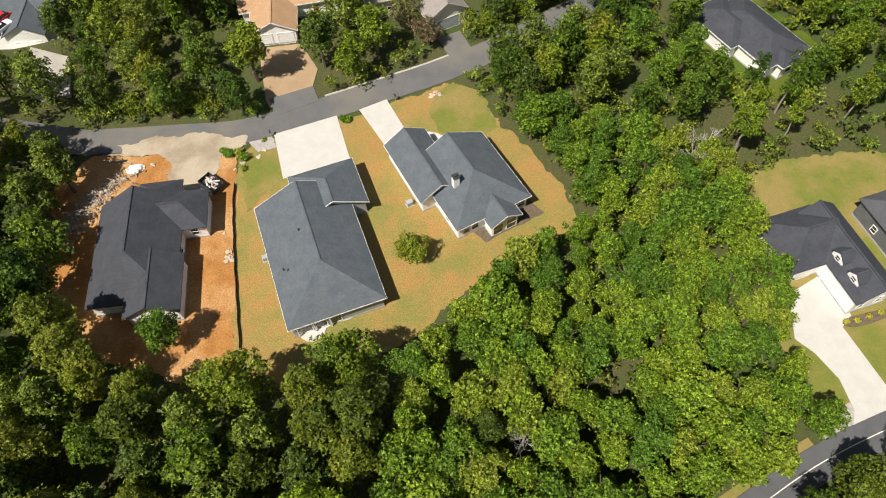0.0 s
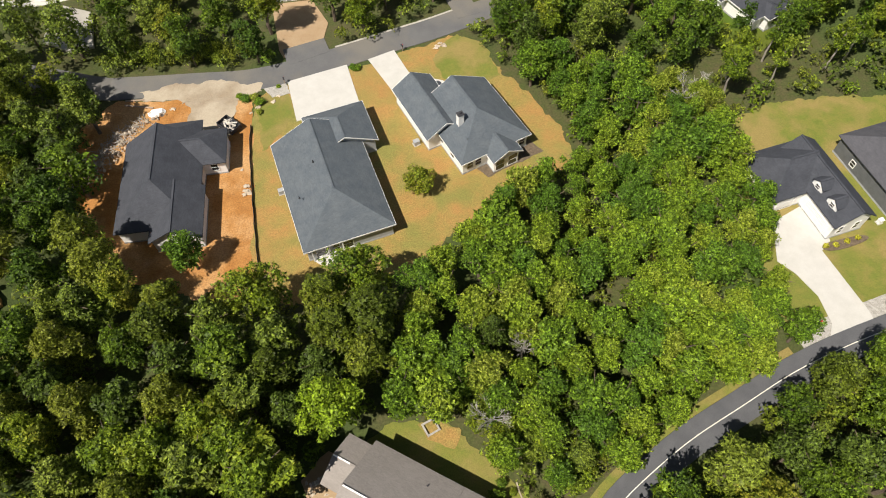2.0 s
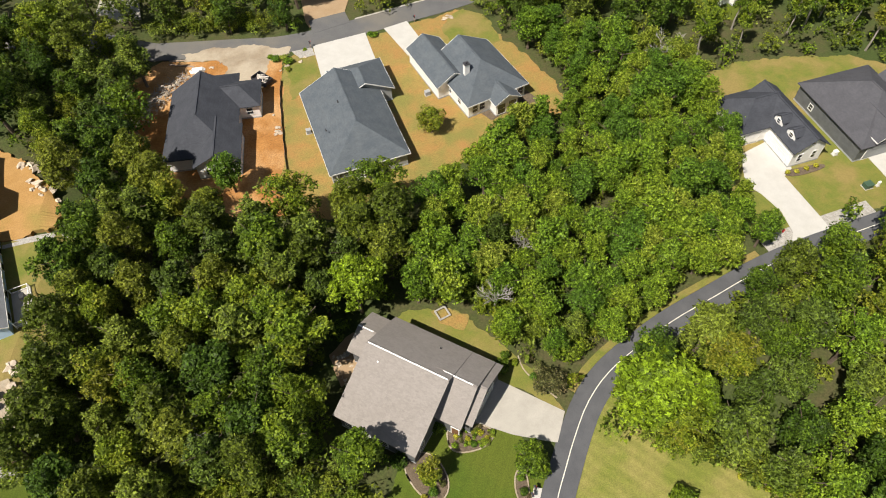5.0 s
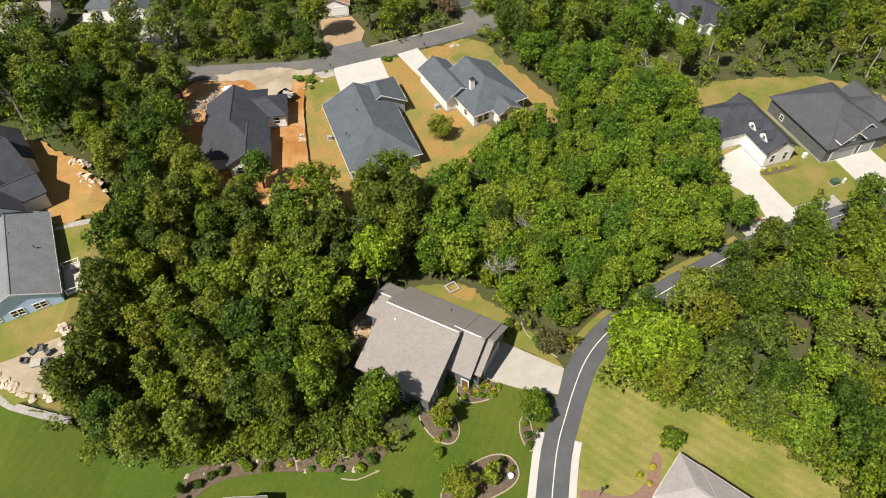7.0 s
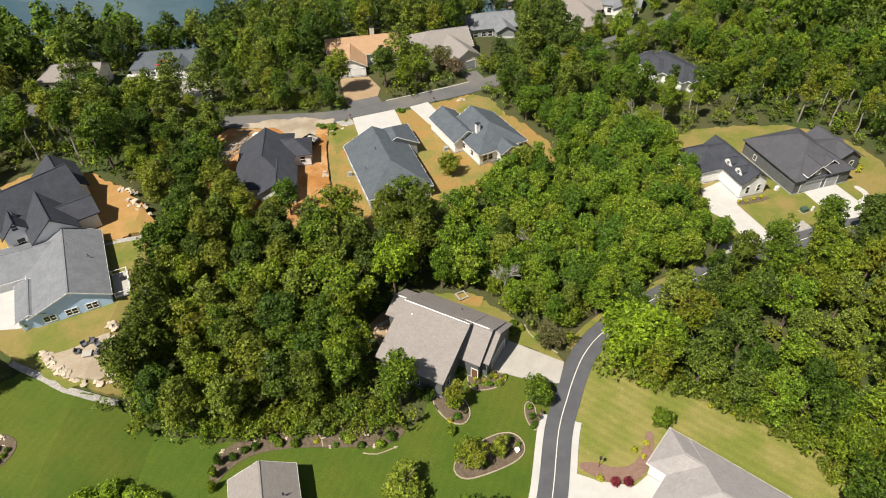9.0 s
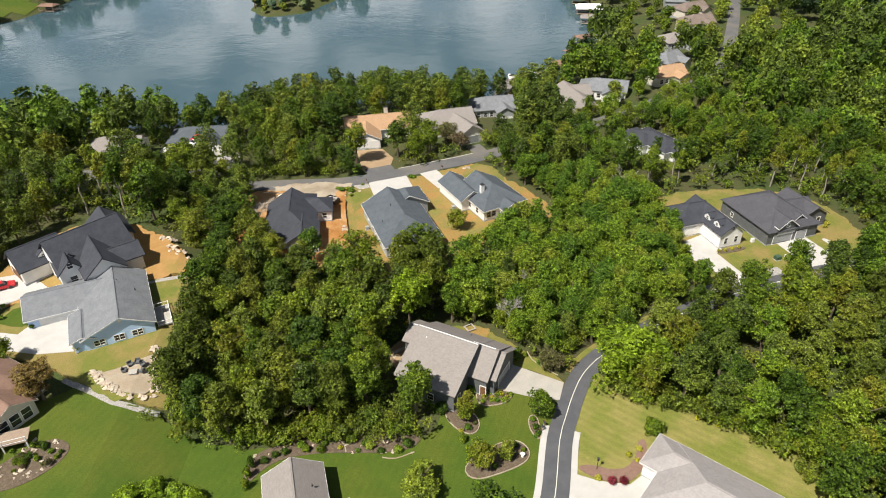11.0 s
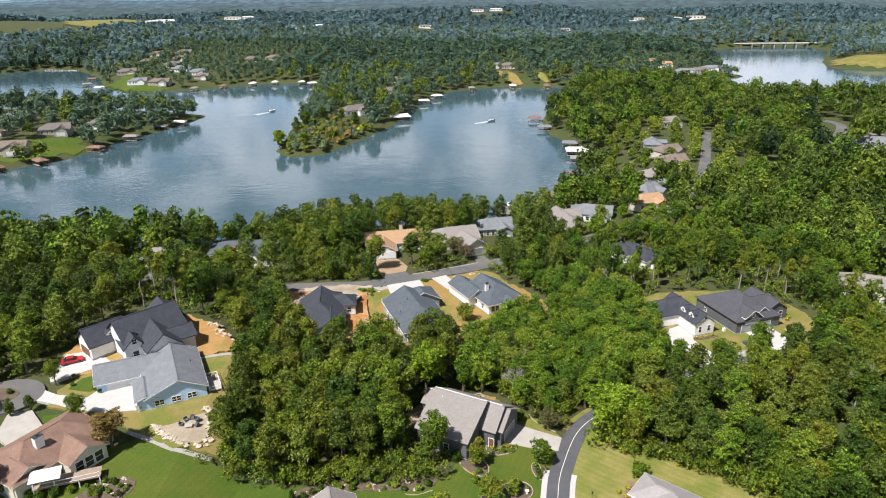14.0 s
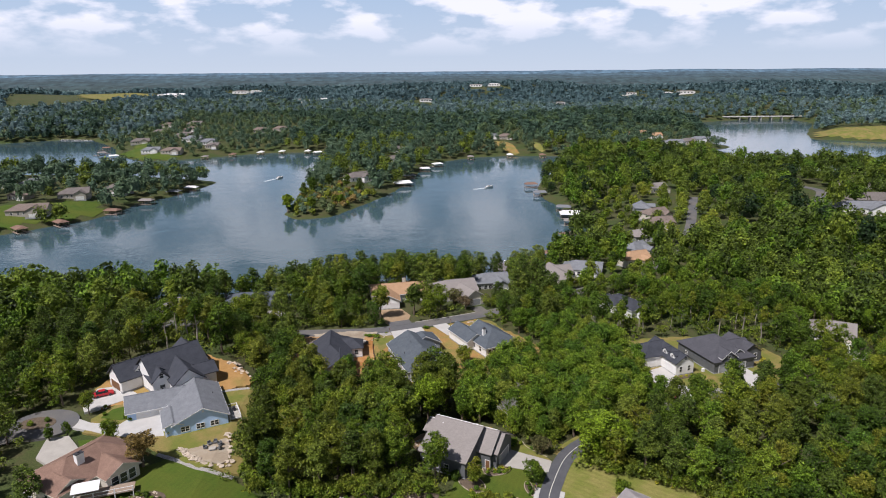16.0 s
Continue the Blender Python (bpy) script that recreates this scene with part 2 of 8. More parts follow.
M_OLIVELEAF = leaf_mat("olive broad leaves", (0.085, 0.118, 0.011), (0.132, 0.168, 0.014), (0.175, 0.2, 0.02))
M_RUST = leaf_mat("russet leaves", (0.2, 0.14, 0.038), (0.26, 0.18, 0.055), (0.25, 0.2, 0.06), vary=0.4)
M_PINE = leaf_mat("pine needles", (0.02, 0.045, 0.014), (0.035, 0.065, 0.018), (0.05, 0.085, 0.022))
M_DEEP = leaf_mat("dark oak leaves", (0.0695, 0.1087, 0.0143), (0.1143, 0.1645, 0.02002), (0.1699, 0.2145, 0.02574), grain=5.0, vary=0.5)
M_MIDWOOD = leaf_mat("green crowns by the lake", (0.1155, 0.168, 0.0196), (0.1772, 0.238, 0.0238), (0.2542, 0.3009, 0.028), grain=3.0, vary=0.35)
M_OLIVE = leaf_mat("olive crowns", (0.1296, 0.1814, 0.01814), (0.1944, 0.2462, 0.02333), (0.2592, 0.2851, 0.02851), grain=3.0, vary=0.35)
# far foliage: haze painted into the leaf colours, bluer and paler with distance
M_FARWOOD = leaf_mat("far tree crowns tinted by haze", (0.06099, 0.1107, 0.07128), (0.08622, 0.144, 0.08555), (0.1209, 0.1771, 0.09267), grain=1.2, vary=0.3, speck=0.3)
M_FARPALE = leaf_mat("lighter far crowns tinted by haze", (0.09274, 0.1462, 0.06258), (0.1199, 0.1742, 0.07073), (0.1635, 0.2024, 0.08162), grain=1.2, vary=0.3, speck=0.3)
M_HAZEWOOD = leaf_mat("haze-tinted far crowns", (0.106, 0.1746, 0.1857), (0.1309, 0.2057, 0.2121), (0.1621, 0.2369, 0.2288), grain=0.5, vary=0.2, speck=0.15)
M_HAZEDARK = leaf_mat("dark haze-tinted far crowns", (0.08547, 0.1473, 0.1543), (0.1045, 0.1742, 0.1783), (0.1298, 0.2026, 0.192), grain=0.5, vary=0.2, speck=0.15)


def stripes(m, ang, width, amount):
    """Mowing stripes over a lawn: soft bands of lighter and darker grass."""
    n, l = m.node_tree.nodes, m.node_tree.links
    p = n["Principled BSDF"]
    src = p.inputs["Base Color"].links[0].from_socket
    geo, mp, wv = n.new("ShaderNodeNewGeometry"), n.new("ShaderNodeMapping"), n.new("ShaderNodeTexWave")
    mp.inputs["Rotation"].default_value = (0, 0, radians(ang))
    wv.inputs["Scale"].default_value, wv.inputs["Distortion"].default_value, wv.inputs["Detail Scale"].default_value = 0.314 / width, 3.0, 0.12
    r = n.new("ShaderNodeMapRange")
    r.inputs[3].default_value, r.inputs[4].default_value = 1 - amount, 1 + amount
    x = n.new("ShaderNodeMix")
    x.data_type, x.blend_type = "RGBA", "MULTIPLY"
    x.inputs["Factor"].default_value = 1.0
    l.new(geo.outputs["Position"], mp.inputs[0])
    l.new(mp.outputs[0], wv.inputs["Vector"])
    l.new(wv.outputs["Fac"], r.inputs[0])
    l.new(src, x.inputs["A"])
    l.new(r.outputs[0], x.inputs["B"])
    l.new(x.outputs["Result"], p.inputs["Base Color"])


stripes(M_LAWNPALE, -52, 1.4, 0.06)
stripes(M_LAWN, 20, 1.2, 0.03)
M_ROOF = shingle_mat("charcoal shingles", (0.047, 0.051, 0.062), (0.06, 0.064, 0.077))
M_ROOFSLATE = shingle_mat("dark slate shingles", (0.072, 0.072, 0.082), (0.086, 0.086, 0.097))
M_ROOFBLUE = shingle_mat("slate-blue shingles", (0.083, 0.098, 0.115), (0.105, 0.12, 0.135))
M_ROOFGREY = shingle_mat("grey shingles", (0.17, 0.18, 0.195), (0.21, 0.22, 0.235))
M_ROOFTAUPE = shingle_mat("taupe shingles", (0.245, 0.222, 0.206), (0.262, 0.238, 0.222))
M_ROOFPALE = shingle_mat("pale grey shingles", (0.3, 0.28, 0.272), (0.33, 0.308, 0.3))
M_ROOFBROWN = shingle_mat("brown shingles", (0.2, 0.125, 0.095), (0.25, 0.16, 0.12))
M_ROOFUMBER = shingle_mat("umber shingles", (0.17, 0.135, 0.115), (0.21, 0.168, 0.142))
M_ROOFDRAB = shingle_mat("drab brown-grey shingles", (0.15, 0.133, 0.122), (0.18, 0.16, 0.147))
M_ROOFTAN = shingle_mat("tan shingles", (0.42, 0.27, 0.16), (0.38, 0.24, 0.14))
M_WHITE = mat("white paint", (0.8, 0.79, 0.77), (0.74, 0.73, 0.71), 1.0, 0.6)
M_SIDINGBLUE = mat("light blue siding", (0.483, 0.648, 0.8968), (0.4515, 0.6156, 0.8496), 1.0, 0.6)
M_SIDINGGREY = mat("grey siding", (0.34, 0.35, 0.36), (0.3, 0.31, 0.32), 1.0, 0.65)
M_SIDINGDARK = mat("dark grey siding", (0.13, 0.135, 0.14), (0.1, 0.105, 0.11), 1.0, 0.65)
M_SIDINGCREAM = mat("cream siding", (0.62, 0.57, 0.48), (0.56, 0.51, 0.43), 1.0, 0.65)
# far house walls; their shade is put into the beige as a darker tone
M_SIDINGSHADED = mat("beige siding darkened for shade", (0.42, 0.385, 0.33), (0.37, 0.335, 0.285), 1.0, 0.65)
M_WOOD = mat("weathered deck boards", (0.36, 0.28, 0.21), (0.28, 0.21, 0.16), 3.0, 0.85, 0.2, 12.0)
M_BROWNDOOR = mat("brown door paint", (0.2, 0.1, 0.05), (0.16, 0.08, 0.04), 3.0, 0.6)
M_STONE = mat("pale limestone", (0.55, 0.47, 0.37), (0.42, 0.34, 0.26), 1.4, 0.9, 0.6, 5.0, rand=0.18, fine=0.15)
M_GLASS = mat("dark window glass", (0.03, 0.035, 0.04), (0.02, 0.024, 0.028), 1.0, 0.06, spec=0.8)
M_RED = mat("red car paint", (0.5, 0.02, 0.03), (0.46, 0.018, 0.025), 2.0, 0.3, spec=0.6)
M_REDLEAF = leaf_mat("crimson leaves", (0.16, 0.02, 0.03), (0.22, 0.03, 0.045), (0.28, 0.05, 0.06))
M_PINK = leaf_mat("dusky pink blossom and leaves", (0.11, 0.115, 0.035), (0.18, 0.125, 0.075), (0.14, 0.16, 0.04), vary=0.5)
M_YELLOW = leaf_mat("yellow shrub leaves", (0.3, 0.3, 0.02), (0.38, 0.36, 0.03), (0.42, 0.4, 0.05))
M_DARK = mat("dark metal", (0.05, 0.05, 0.055), (0.035, 0.035, 0.04), 3.0, 0.5)
M_FOAM = mat("white wake foam", (0.7, 0.74, 0.76), (0.45, 0.52, 0.55), 0.8, 0.8, coord="World")

M_WATER = bpy.data.materials.new("lake water")
M_WATER.use_nodes = True
_n, _l = M_WATER.node_tree.nodes, M_WATER.node_tree.links
_p = _n["Principled BSDF"]
_p.inputs["Base Color"].default_value = (0.052, 0.096, 0.116, 1)
_p.inputs["Roughness"].default_value = 0.07
_p.inputs["IOR"].default_value = 1.33
_geo = _n.new("ShaderNodeNewGeometry")
_hs = []
for s, w in ((0.5, 1.0), (0.06, 4.0)):
    _t = _n.new("ShaderNodeTexNoise")
    _t.inputs["Scale"].default_value, _t.inputs["Detail"].default_value = s, 4.0
    _l.new(_geo.outputs["Position"], _t.inputs["Vector"])
    _hs.append((_t, w))
_ma = _n.new("ShaderNodeMath")
_ma.operation = "MULTIPLY_ADD"
_ma.inputs[1].default_value = 4.0
_l.new(_hs[1][0].outputs[0], _ma.inputs[0])
_l.new(_hs[0][0].outputs[0], _ma.inputs[2])
_b = _n.new("ShaderNodeBump")
_b.inputs["Strength"].default_value, _b.inputs["Distance"].default_value = 0.28, 0.12
_l.new(_ma.outputs[0], _b.inputs["Height"])
_l.new(_b.outputs[0], _p.inputs["Normal"])


# ---- mesh helpers ----
from mathutils.geometry import tessellate_polygon


def mesh_ob(name, verts, faces, material, parent=None, smooth=False, label=""):
    me = bpy.data.meshes.new(name)
    me.from_pydata([tuple(v) for v in verts], [], [tuple(f) for f in faces])
    if material:
        me.materials.append(material)
    if smooth:
        me.polygons.foreach_set("use_smooth", [True] * len(me.polygons))
    me.update()
    ob = new(name, me)
    if parent:
        ob.parent = parent
    if label:
        ob["label"] = label
    return ob


def np_mesh(name, verts, quads, material):
    """A mesh from arrays of vertices and faces of three or four corners, for foliage and land."""
    me = bpy.data.meshes.new(name)
    k, c = len(quads), len(quads[0])
    me.vertices.add(len(verts))
    me.vertices.foreach_set("co", np.asarray(verts, np.float32).ravel())
    me.loops.add(k * c)
    me.loops.foreach_set("vertex_index", np.asarray(quads, np.int32).ravel())
    me.polygons.add(k)
    me.polygons.foreach_set("loop_start", np.arange(0, c * k, c, dtype=np.int32))
    me.materials.append(material)
    me.update(calc_edges=True)
    return me


def empty(name, x=0, y=0, z=0, rz=0):
    e = new(name)
    e.matrix_basis = pose(x, y, z, 0, 0, rz)
    e.empty_display_size = 0.5
    return e


BOX_F = [(0, 3, 2, 1), (4, 5, 6, 7), (0, 1, 5, 4), (1, 2, 6, 5), (2, 3, 7, 6), (3, 0, 4, 7)]


def box_v(x0, x1, y0, y1, z0, z1):
    return [(x0, y0, z0), (x1, y0, z0), (x1, y1, z0), (x0, y1, z0), (x0, y0, z1), (x1, y0, z1), (x1, y1, z1), (x0, y1, z1)]


def box(name, x0, x1, y0, y1, z0, z1, material, parent=None, label=""):
    """A block with softly bevelled edges."""
    bm = bmesh.new()
    vs = [bm.verts.new(v) for v in box_v(x0, x1, y0, y1, z0, z1)]
    for f in BOX_F:
        bm.faces.new([vs[i] for i in f])
    s = min(x1 - x0, y1 - y0, z1 - z0)
    if s > 0.06:
        bmesh.ops.bevel(bm, geom=bm.edges[:], offset=min(0.03, s * 0.15), segments=1, affect="EDGES")
    return part(name, bm, material, parent, label)


def part(name, bm, material, parent=None, label=""):
    me = bpy.data.meshes.new(name)
    bmesh.ops.recalc_face_normals(bm, faces=bm.faces[:])
    bm.to_mesh(me)
    bm.free()
    me.materials.append(material)
    ob = new(name, me)
    if parent:
        ob.parent = parent
    if label:
        ob["label"] = label
    return ob


def rough_outline(poly, step=1.2, amount=0.35, seed=0):
    """The outline with its edges broken up by noise, as grass and soil meet."""
    out = []
    for i in range(len(poly)):
        a, b = Vector(poly[i]).to_2d(), Vector(poly[(i + 1) % len(poly)]).to_2d()
        k = max(1, int((b - a).length / step))
        for j in range(k):
            p = a.lerp(b, j / k)
            if amount:
                q = noise.noise_vector(Vector((p.x * 0.45, p.y * 0.45, seed * 7.3)))
                w = noise.noise_vector(Vector((p.x * 1.7, p.y * 1.7, seed * 3.1)))
                p = p + Vector((q.x, q.y)) * amount * 1.6 + Vector((w.x, w.y)) * amount * 0.7
            out.append(p)
    return out


def round_outline(poly, times=2):
    for _ in range(times):
        out = []
        for i in range(len(poly)):
            a, b = Vector(poly[i]), Vector(poly[(i + 1) % len(poly)])
            out += [a.lerp(b, 0.25), a.lerp(b, 0.75)]
        poly = out
    return poly


def drape(bm):
    """Lay a flat mesh over the western rise, cut finely enough to follow it."""
    xs, ys = [v.co.x for v in bm.verts], [v.co.y for v in bm.verts]
    if min(xs) > -48:
        return
    for axis, lo, hi in ((0, max(min(xs), -76), min(max(xs), -46)), (1, max(min(ys), -46), min(max(ys), 92))):
        c = math.ceil(lo / 4) * 4
        while c < hi:
            co, no = Vector((0, 0, 0)), Vector((0, 0, 0))
            co[axis], no[axis] = c, 1
            bmesh.ops.bisect_plane(bm, geom=bm.verts[:] + bm.edges[:] + bm.faces[:], plane_co=co, plane_no=no)
            c += 4
    for v in bm.verts:
        v.co.z += r1(v.co.x, v.co.y)


def slab(name, poly, z, material, thick=0.25, rough=0.0, label="", category="", kind="structure", parent=None):
    """A flat piece of ground, sunk into the soil, its top at z."""
    pts = rough_outline(poly, 0.5 if rough else 1e9, rough, len(poly) + z * 100) if rough else [Vector(p).to_2d() for p in poly]
    bm = bmesh.new()
    low = [bm.verts.new((p.x, p.y, z - thick - (0.6 if p.x < -46 else 0))) for p in pts]
    top = [bm.verts.new((p.x, p.y, z)) for p in pts]
    k = len(pts)
    for tri in tessellate_polygon([[Vector((p.x, p.y, 0)) for p in pts]]):
        bm.faces.new([top[i] for i in tri])
    for i in range(k):
        bm.faces.new((low[i], low[(i + 1) % k], top[(i + 1) % k], top[i]))
    drape(bm)
    ob = part(name, bm, material, parent)
    return tagged(ob, label, category, "", kind)


def spline(points, step=2.0):
    """A smooth line through the points."""
    pts = [Vector(p).to_2d() for p in points]
    pts = [2 * pts[0] - pts[1], *pts, 2 * pts[-1] - pts[-2]]
    out = []
    for i in range(1, len(pts) - 2):
        a, b, c, d = pts[i - 1:i + 3]
        k = max(1, int((c - b).length / step))
        for j in range(k):
            t = j / k
            out.append(0.5 * ((2 * b) + (c - a) * t + (2 * a - 5 * b + 4 * c - d) * t * t + (3 * b - a - 3 * c + d) * t ** 3))
    return [*out, pts[-2]]


def ribbon(name, line, left, right, z, material, thick=0.2, label="", category="", height=None, kind="structure"):
    """A strip along a line, from left to right of it (metres), with thickness."""
    verts, faces = [], []
    for i, p in enumerate(line):
        d = (line[min(i + 1, len(line) - 1)] - line[max(i - 1, 0)]).normalized()
        nrm = Vector((-d.y, d.x))
        h = (height(p.x, p.y) if height else r1(p.x, p.y)) + z
        for s, dz in ((left, 0), (right, 0), (right, -thick), (left, -thick)):
            q = p + nrm * s
            verts.append((q.x, q.y, h + dz))
        if i:
            a, b = 4 * (i - 1), 4 * i
            faces += [(a + j, a + (j + 1) % 4, b + (j + 1) % 4, b + j) for j in range(4)]
    bm = bmesh.new()
    vs = [bm.verts.new(v) for v in verts]
    for f in faces:
        bm.faces.new([vs[i] for i in f])
    bm.faces.new(vs[:4])
    bm.faces.new(vs[-4:])
    return tagged(part(name, bm, material), label, category, "", kind)


# ---- land and water ----
LAKE_Z = -8.0
LAKE = [(-900, -100), (-420, 70), (-320, 112), (-215, 122), (-150, 127), (-105, 129), (-84, 124), (-72, 134), (-60, 146), (-30, 150), (0, 146), (14, 146), (26, 156), (36, 172), (46, 192), (56, 214), (68, 240),
        (74, 264), (70, 290), (64, 315), (58, 340), (60, 388), (72, 435), (92, 485), (110, 530), (125, 565), (112, 582), (88, 585), (53, 588), (17, 575), (-15, 546), (-33, 494), (-42, 430), (-50, 378), (-60, 345), (-69, 321),
        (-85, 282), (-106, 276), (-116, 291), (-118, 340), (-122, 420), (-139, 581), (-151, 634), (-207, 634), (-240, 615), (-269, 592), (-289, 579), (-303, 571), (-329, 563), (-379, 611), (-425, 700), (-502, 796),
        (-547, 808), (-600, 760), (-900, 700)]
SPIT = [(-202, 424), (-215, 362), (-228, 335), (-228, 304), (-238, 275), (-250, 262), (-264, 244), (-320, 190), (-420, 150), (-600, 200), (-900, 300), (-900, 420), (-440, 448), (-366, 466), (-293, 452), (-240, 442)]
BAY = [(250, 470), (233, 590), (259, 613), (324, 651), (314, 690), (380, 900), (413, 1020), (440, 1042), (540, 1095), (605, 1103), (600, 999), (491, 810), (459, 736), (519, 697), (640, 650), (1200, 560), (1100, 430), (500, 430), (330, 440)]


def poly_dist(px, py, poly):
    """Signed distance to an outline, for arrays of points: positive inside."""
    px, py = np.asarray(px, float), np.asarray(py, float)
    best, inside = np.full(px.shape, 1e18), np.zeros(px.shape, bool)
    for i in range(len(poly)):
        (ax, ay), (bx, by) = poly[i][:2], poly[(i + 1) % len(poly)][:2]
        dx, dy = bx - ax, by - ay
        t = np.clip(((px - ax) * dx + (py - ay) * dy) / (dx * dx + dy * dy + 1e-12), 0, 1)
        best = np.minimum(best, (px - ax - t * dx) ** 2 + (py - ay - t * dy) ** 2)
        if ay != by:
            inside ^= ((ay > py) != (by > py)) & (px < (bx - ax) * (py - ay) / (by - ay) + ax)
    return np.where(inside, 1, -1) * np.sqrt(best)


def water_dist(x, y):
    """Distance into the water: positive on the lake, negative on land."""
    return np.maximum(np.minimum(poly_dist(x, y, LAKE), -poly_dist(x, y, SPIT)), poly_dist(x, y, BAY))


def hills(x, y):
    r = np.hypot(x, y + 100)
    far = np.clip((r - 650) / 1300, 0, 1)
    w = (np.sin(x * 0.0031 + 1.3) * np.cos(y * 0.0023 + 0.4) + 0.6 * np.sin(x * 0.0071 - y * 0.0037 + 2.0) + 0.5 * np.cos(x * 0.0017 + y * 0.0061) + 0.35 * np.sin(x * 0.013 + 0.7) * np.sin(y * 0.0111)) / 2.4
    return far * (20 + 24 * w) * (1 - np.clip((r - 2300) / 450, 0, 1))


def rise(x, y):
    """The western rise on which the blue, black and brown houses stand."""
    x, y = np.asarray(x, float), np.asarray(y, float)
    foot_x = np.interp(y, [20, 46], [-48.0, -60.0])
    top = np.interp(y, [-45, -12, 0, 20, 36, 60, 92], [1.6, 3.0, 3.8, 4.6, 5.6, 5.6, 0.0])
    return top * np.clip((foot_x - x) / 11.0, 0, 1)


def r1(x, y):
    return float(rise(x, y))


def height(x, y):
    x, y = np.asarray(x, float), np.asarray(y, float)
    d = -water_dist(x, y)
    shore = np.clip(d / 42.0, 0, 1)
    land = LAKE_Z + 0.25 + 7.75 * shore ** 0.8 + hills(x, y) * np.clip((d - 10) / 120, 0, 1) + rise(x, y)
    return np.where(d > 0, land, LAKE_Z - 0.2 - np.clip(-d * 0.35, 0, 5))


def h1(x, y):
    return float(height(np.array([x]), np.array([y]))[0])


def ground_sheet():
    n = 240
    u = np.linspace(-1, 1, n)
    gx = np.sinh(u * 4.6) / np.sinh(4.6) * 5200
    v = np.linspace(-1, 1, n)
    gy = np.sinh(v * 4.2) / np.sinh(4.2) * 4900 + 150
    X, Y = np.meshgrid(gx, gy)
    Z = height(X, Y) - 0.45 * np.clip(rise(X, Y) * 4, 0, 1) - 0.25 * (rise(X + 5, Y) + rise(X - 5, Y) - 2 * rise(X, Y)).clip(0, 1)
    idx = np.arange(n * n).reshape(n, n)
    q = np.stack([idx[:-1, :-1], idx[:-1, 1:], idx[1:, 1:], idx[1:, :-1]], -1).reshape(-1, 4)
    me = np_mesh("ground", np.stack([X, Y, Z], -1).reshape(-1, 3), q, M_GROUND)
    me.polygons.foreach_set("use_smooth", [True] * len(me.polygons))
    return tagged(new("ground", me), "leaf-strewn wooded ground sloping down to the lake shore", "ground", "", "structure")


ground_sheet()
water = mesh_ob("water", [(-1500, -300, LAKE_Z), (1600, -300, LAKE_Z), (1600, 1400, LAKE_Z), (-1500, 1400, LAKE_Z)], [(0, 1, 2, 3)], M_WATER)
tagged(water, "wide blue-green lake with light ripples on its surface", "lake", "", "structure")

# roads
ROAD_S = spline([(2, -60), (4.5, -34), (7.0, -23), (8.8, -14.3), (10.6, -9.2), (12.2, -5.2), (14.4, -0.8), (17.6, 3.2), (22.6, 7.3), (27.6, 10.8), (34, 14.5), (41.5, 18.8), (49, 22.2), (57, 25.2), (66, 28.4), (80, 32), (110, 36)], 1.5)
ROAD_N = spline([(-140, 66), (-110, 70), (-80, 69.5), (-56, 70.6), (-46, 71.2), (-36, 71.9), (-28, 74.2), (-18, 78.2), (-11, 81.2), (-2, 85.2), (10, 92), (26, 103), (47, 116), (64, 130), (84, 150), (98, 168), (114, 206), (129, 244), (150, 300)], 1.5)
hz = h1
ribbon("road", ROAD_S, 1.95, -1.95, 0.12, M_ASPHALT, label="narrow dark asphalt road curving through the woods", category="road")
ribbon("road_line", ROAD_S, 0.06, -0.06, 0.126, M_PAINT, 0.02, label="thin pale centre line painted on the road", category="road marking")
near_gutter = [p for p in ROAD_S if p.y < -11]
ribbon("kerb", near_gutter, 2.95, 1.97, 0.17, M_CONCRETE, 0.3, label="broad pale concrete gutter along the road", category="kerb")
ribbon("kerb", near_gutter, -1.97, -2.9, 0.17, M_CONCRETE, 0.3, label="broad pale concrete gutter along the road", category="kerb")
ribbon("verge", [p for p in ROAD_S if 43 < p.x < 64], 4.4, 2.0, 0.07, M_GRAVEL, 0.2, label="pale gravel verge beside the road", category="verge")
ribbon("verge", [p for p in ROAD_S if 14 < p.x < 43], 3.0, 2.0, 0.07, M_DRYGRASS, 0.2, label="dry grass verge beside the road", category="verge")
ribbon("road_north", ROAD_N, 2.6, -2.6, 0.1, M_OLDASPHALT, label="sun-bleached grey asphalt road dusted with clay", category="road", height=hz)
ribbon("kerb", [p for p in ROAD_N if -21 < p.x < 4], 3.0, 2.62, 0.1, M_OLDCONCRETE, 0.3, label="low rounded concrete kerb", category="kerb")

# lots, lawns and beds
CLEAR = []
LAYER = [0]


def lot(name, poly, z, material, rough, label, category="lawn", clear=0.0, thick=0.25):
    """A patch of ground; trees keep `clear` metres away from it."""
    if clear is not None:
        CLEAR.append((poly, clear))
    LAYER[0] += 1
    return slab(name, poly, z + 0.0013 * LAYER[0], material, thick, rough, label, category)


lot("dirt_lot", [(-62, 61), (-57, 67.5), (-34.5, 67.5), (-33.2, 60), (-31, 46), (-28.6, 29.5), (-35, 30), (-40, 31), (-47, 33), (-56, 41), (-60, 53)], 0.03, M_CLAY, 0.6, "bare orange clay building lot", "ground", -3.5)
lot("lawn", [(-34.5, 67.8), (-28, 70.8), (-15, 75.5), (-2, 82), (3, 80), (8, 72), (14, 64), (18, 54), (10, 47), (3, 44), (-5, 36.5), (-14, 31), (-22, 29.5), (-28.8, 29.4)], 0.035, M_MEADOW, 0.5, "thin grass sown over orange clay", "lawn", -2.5)
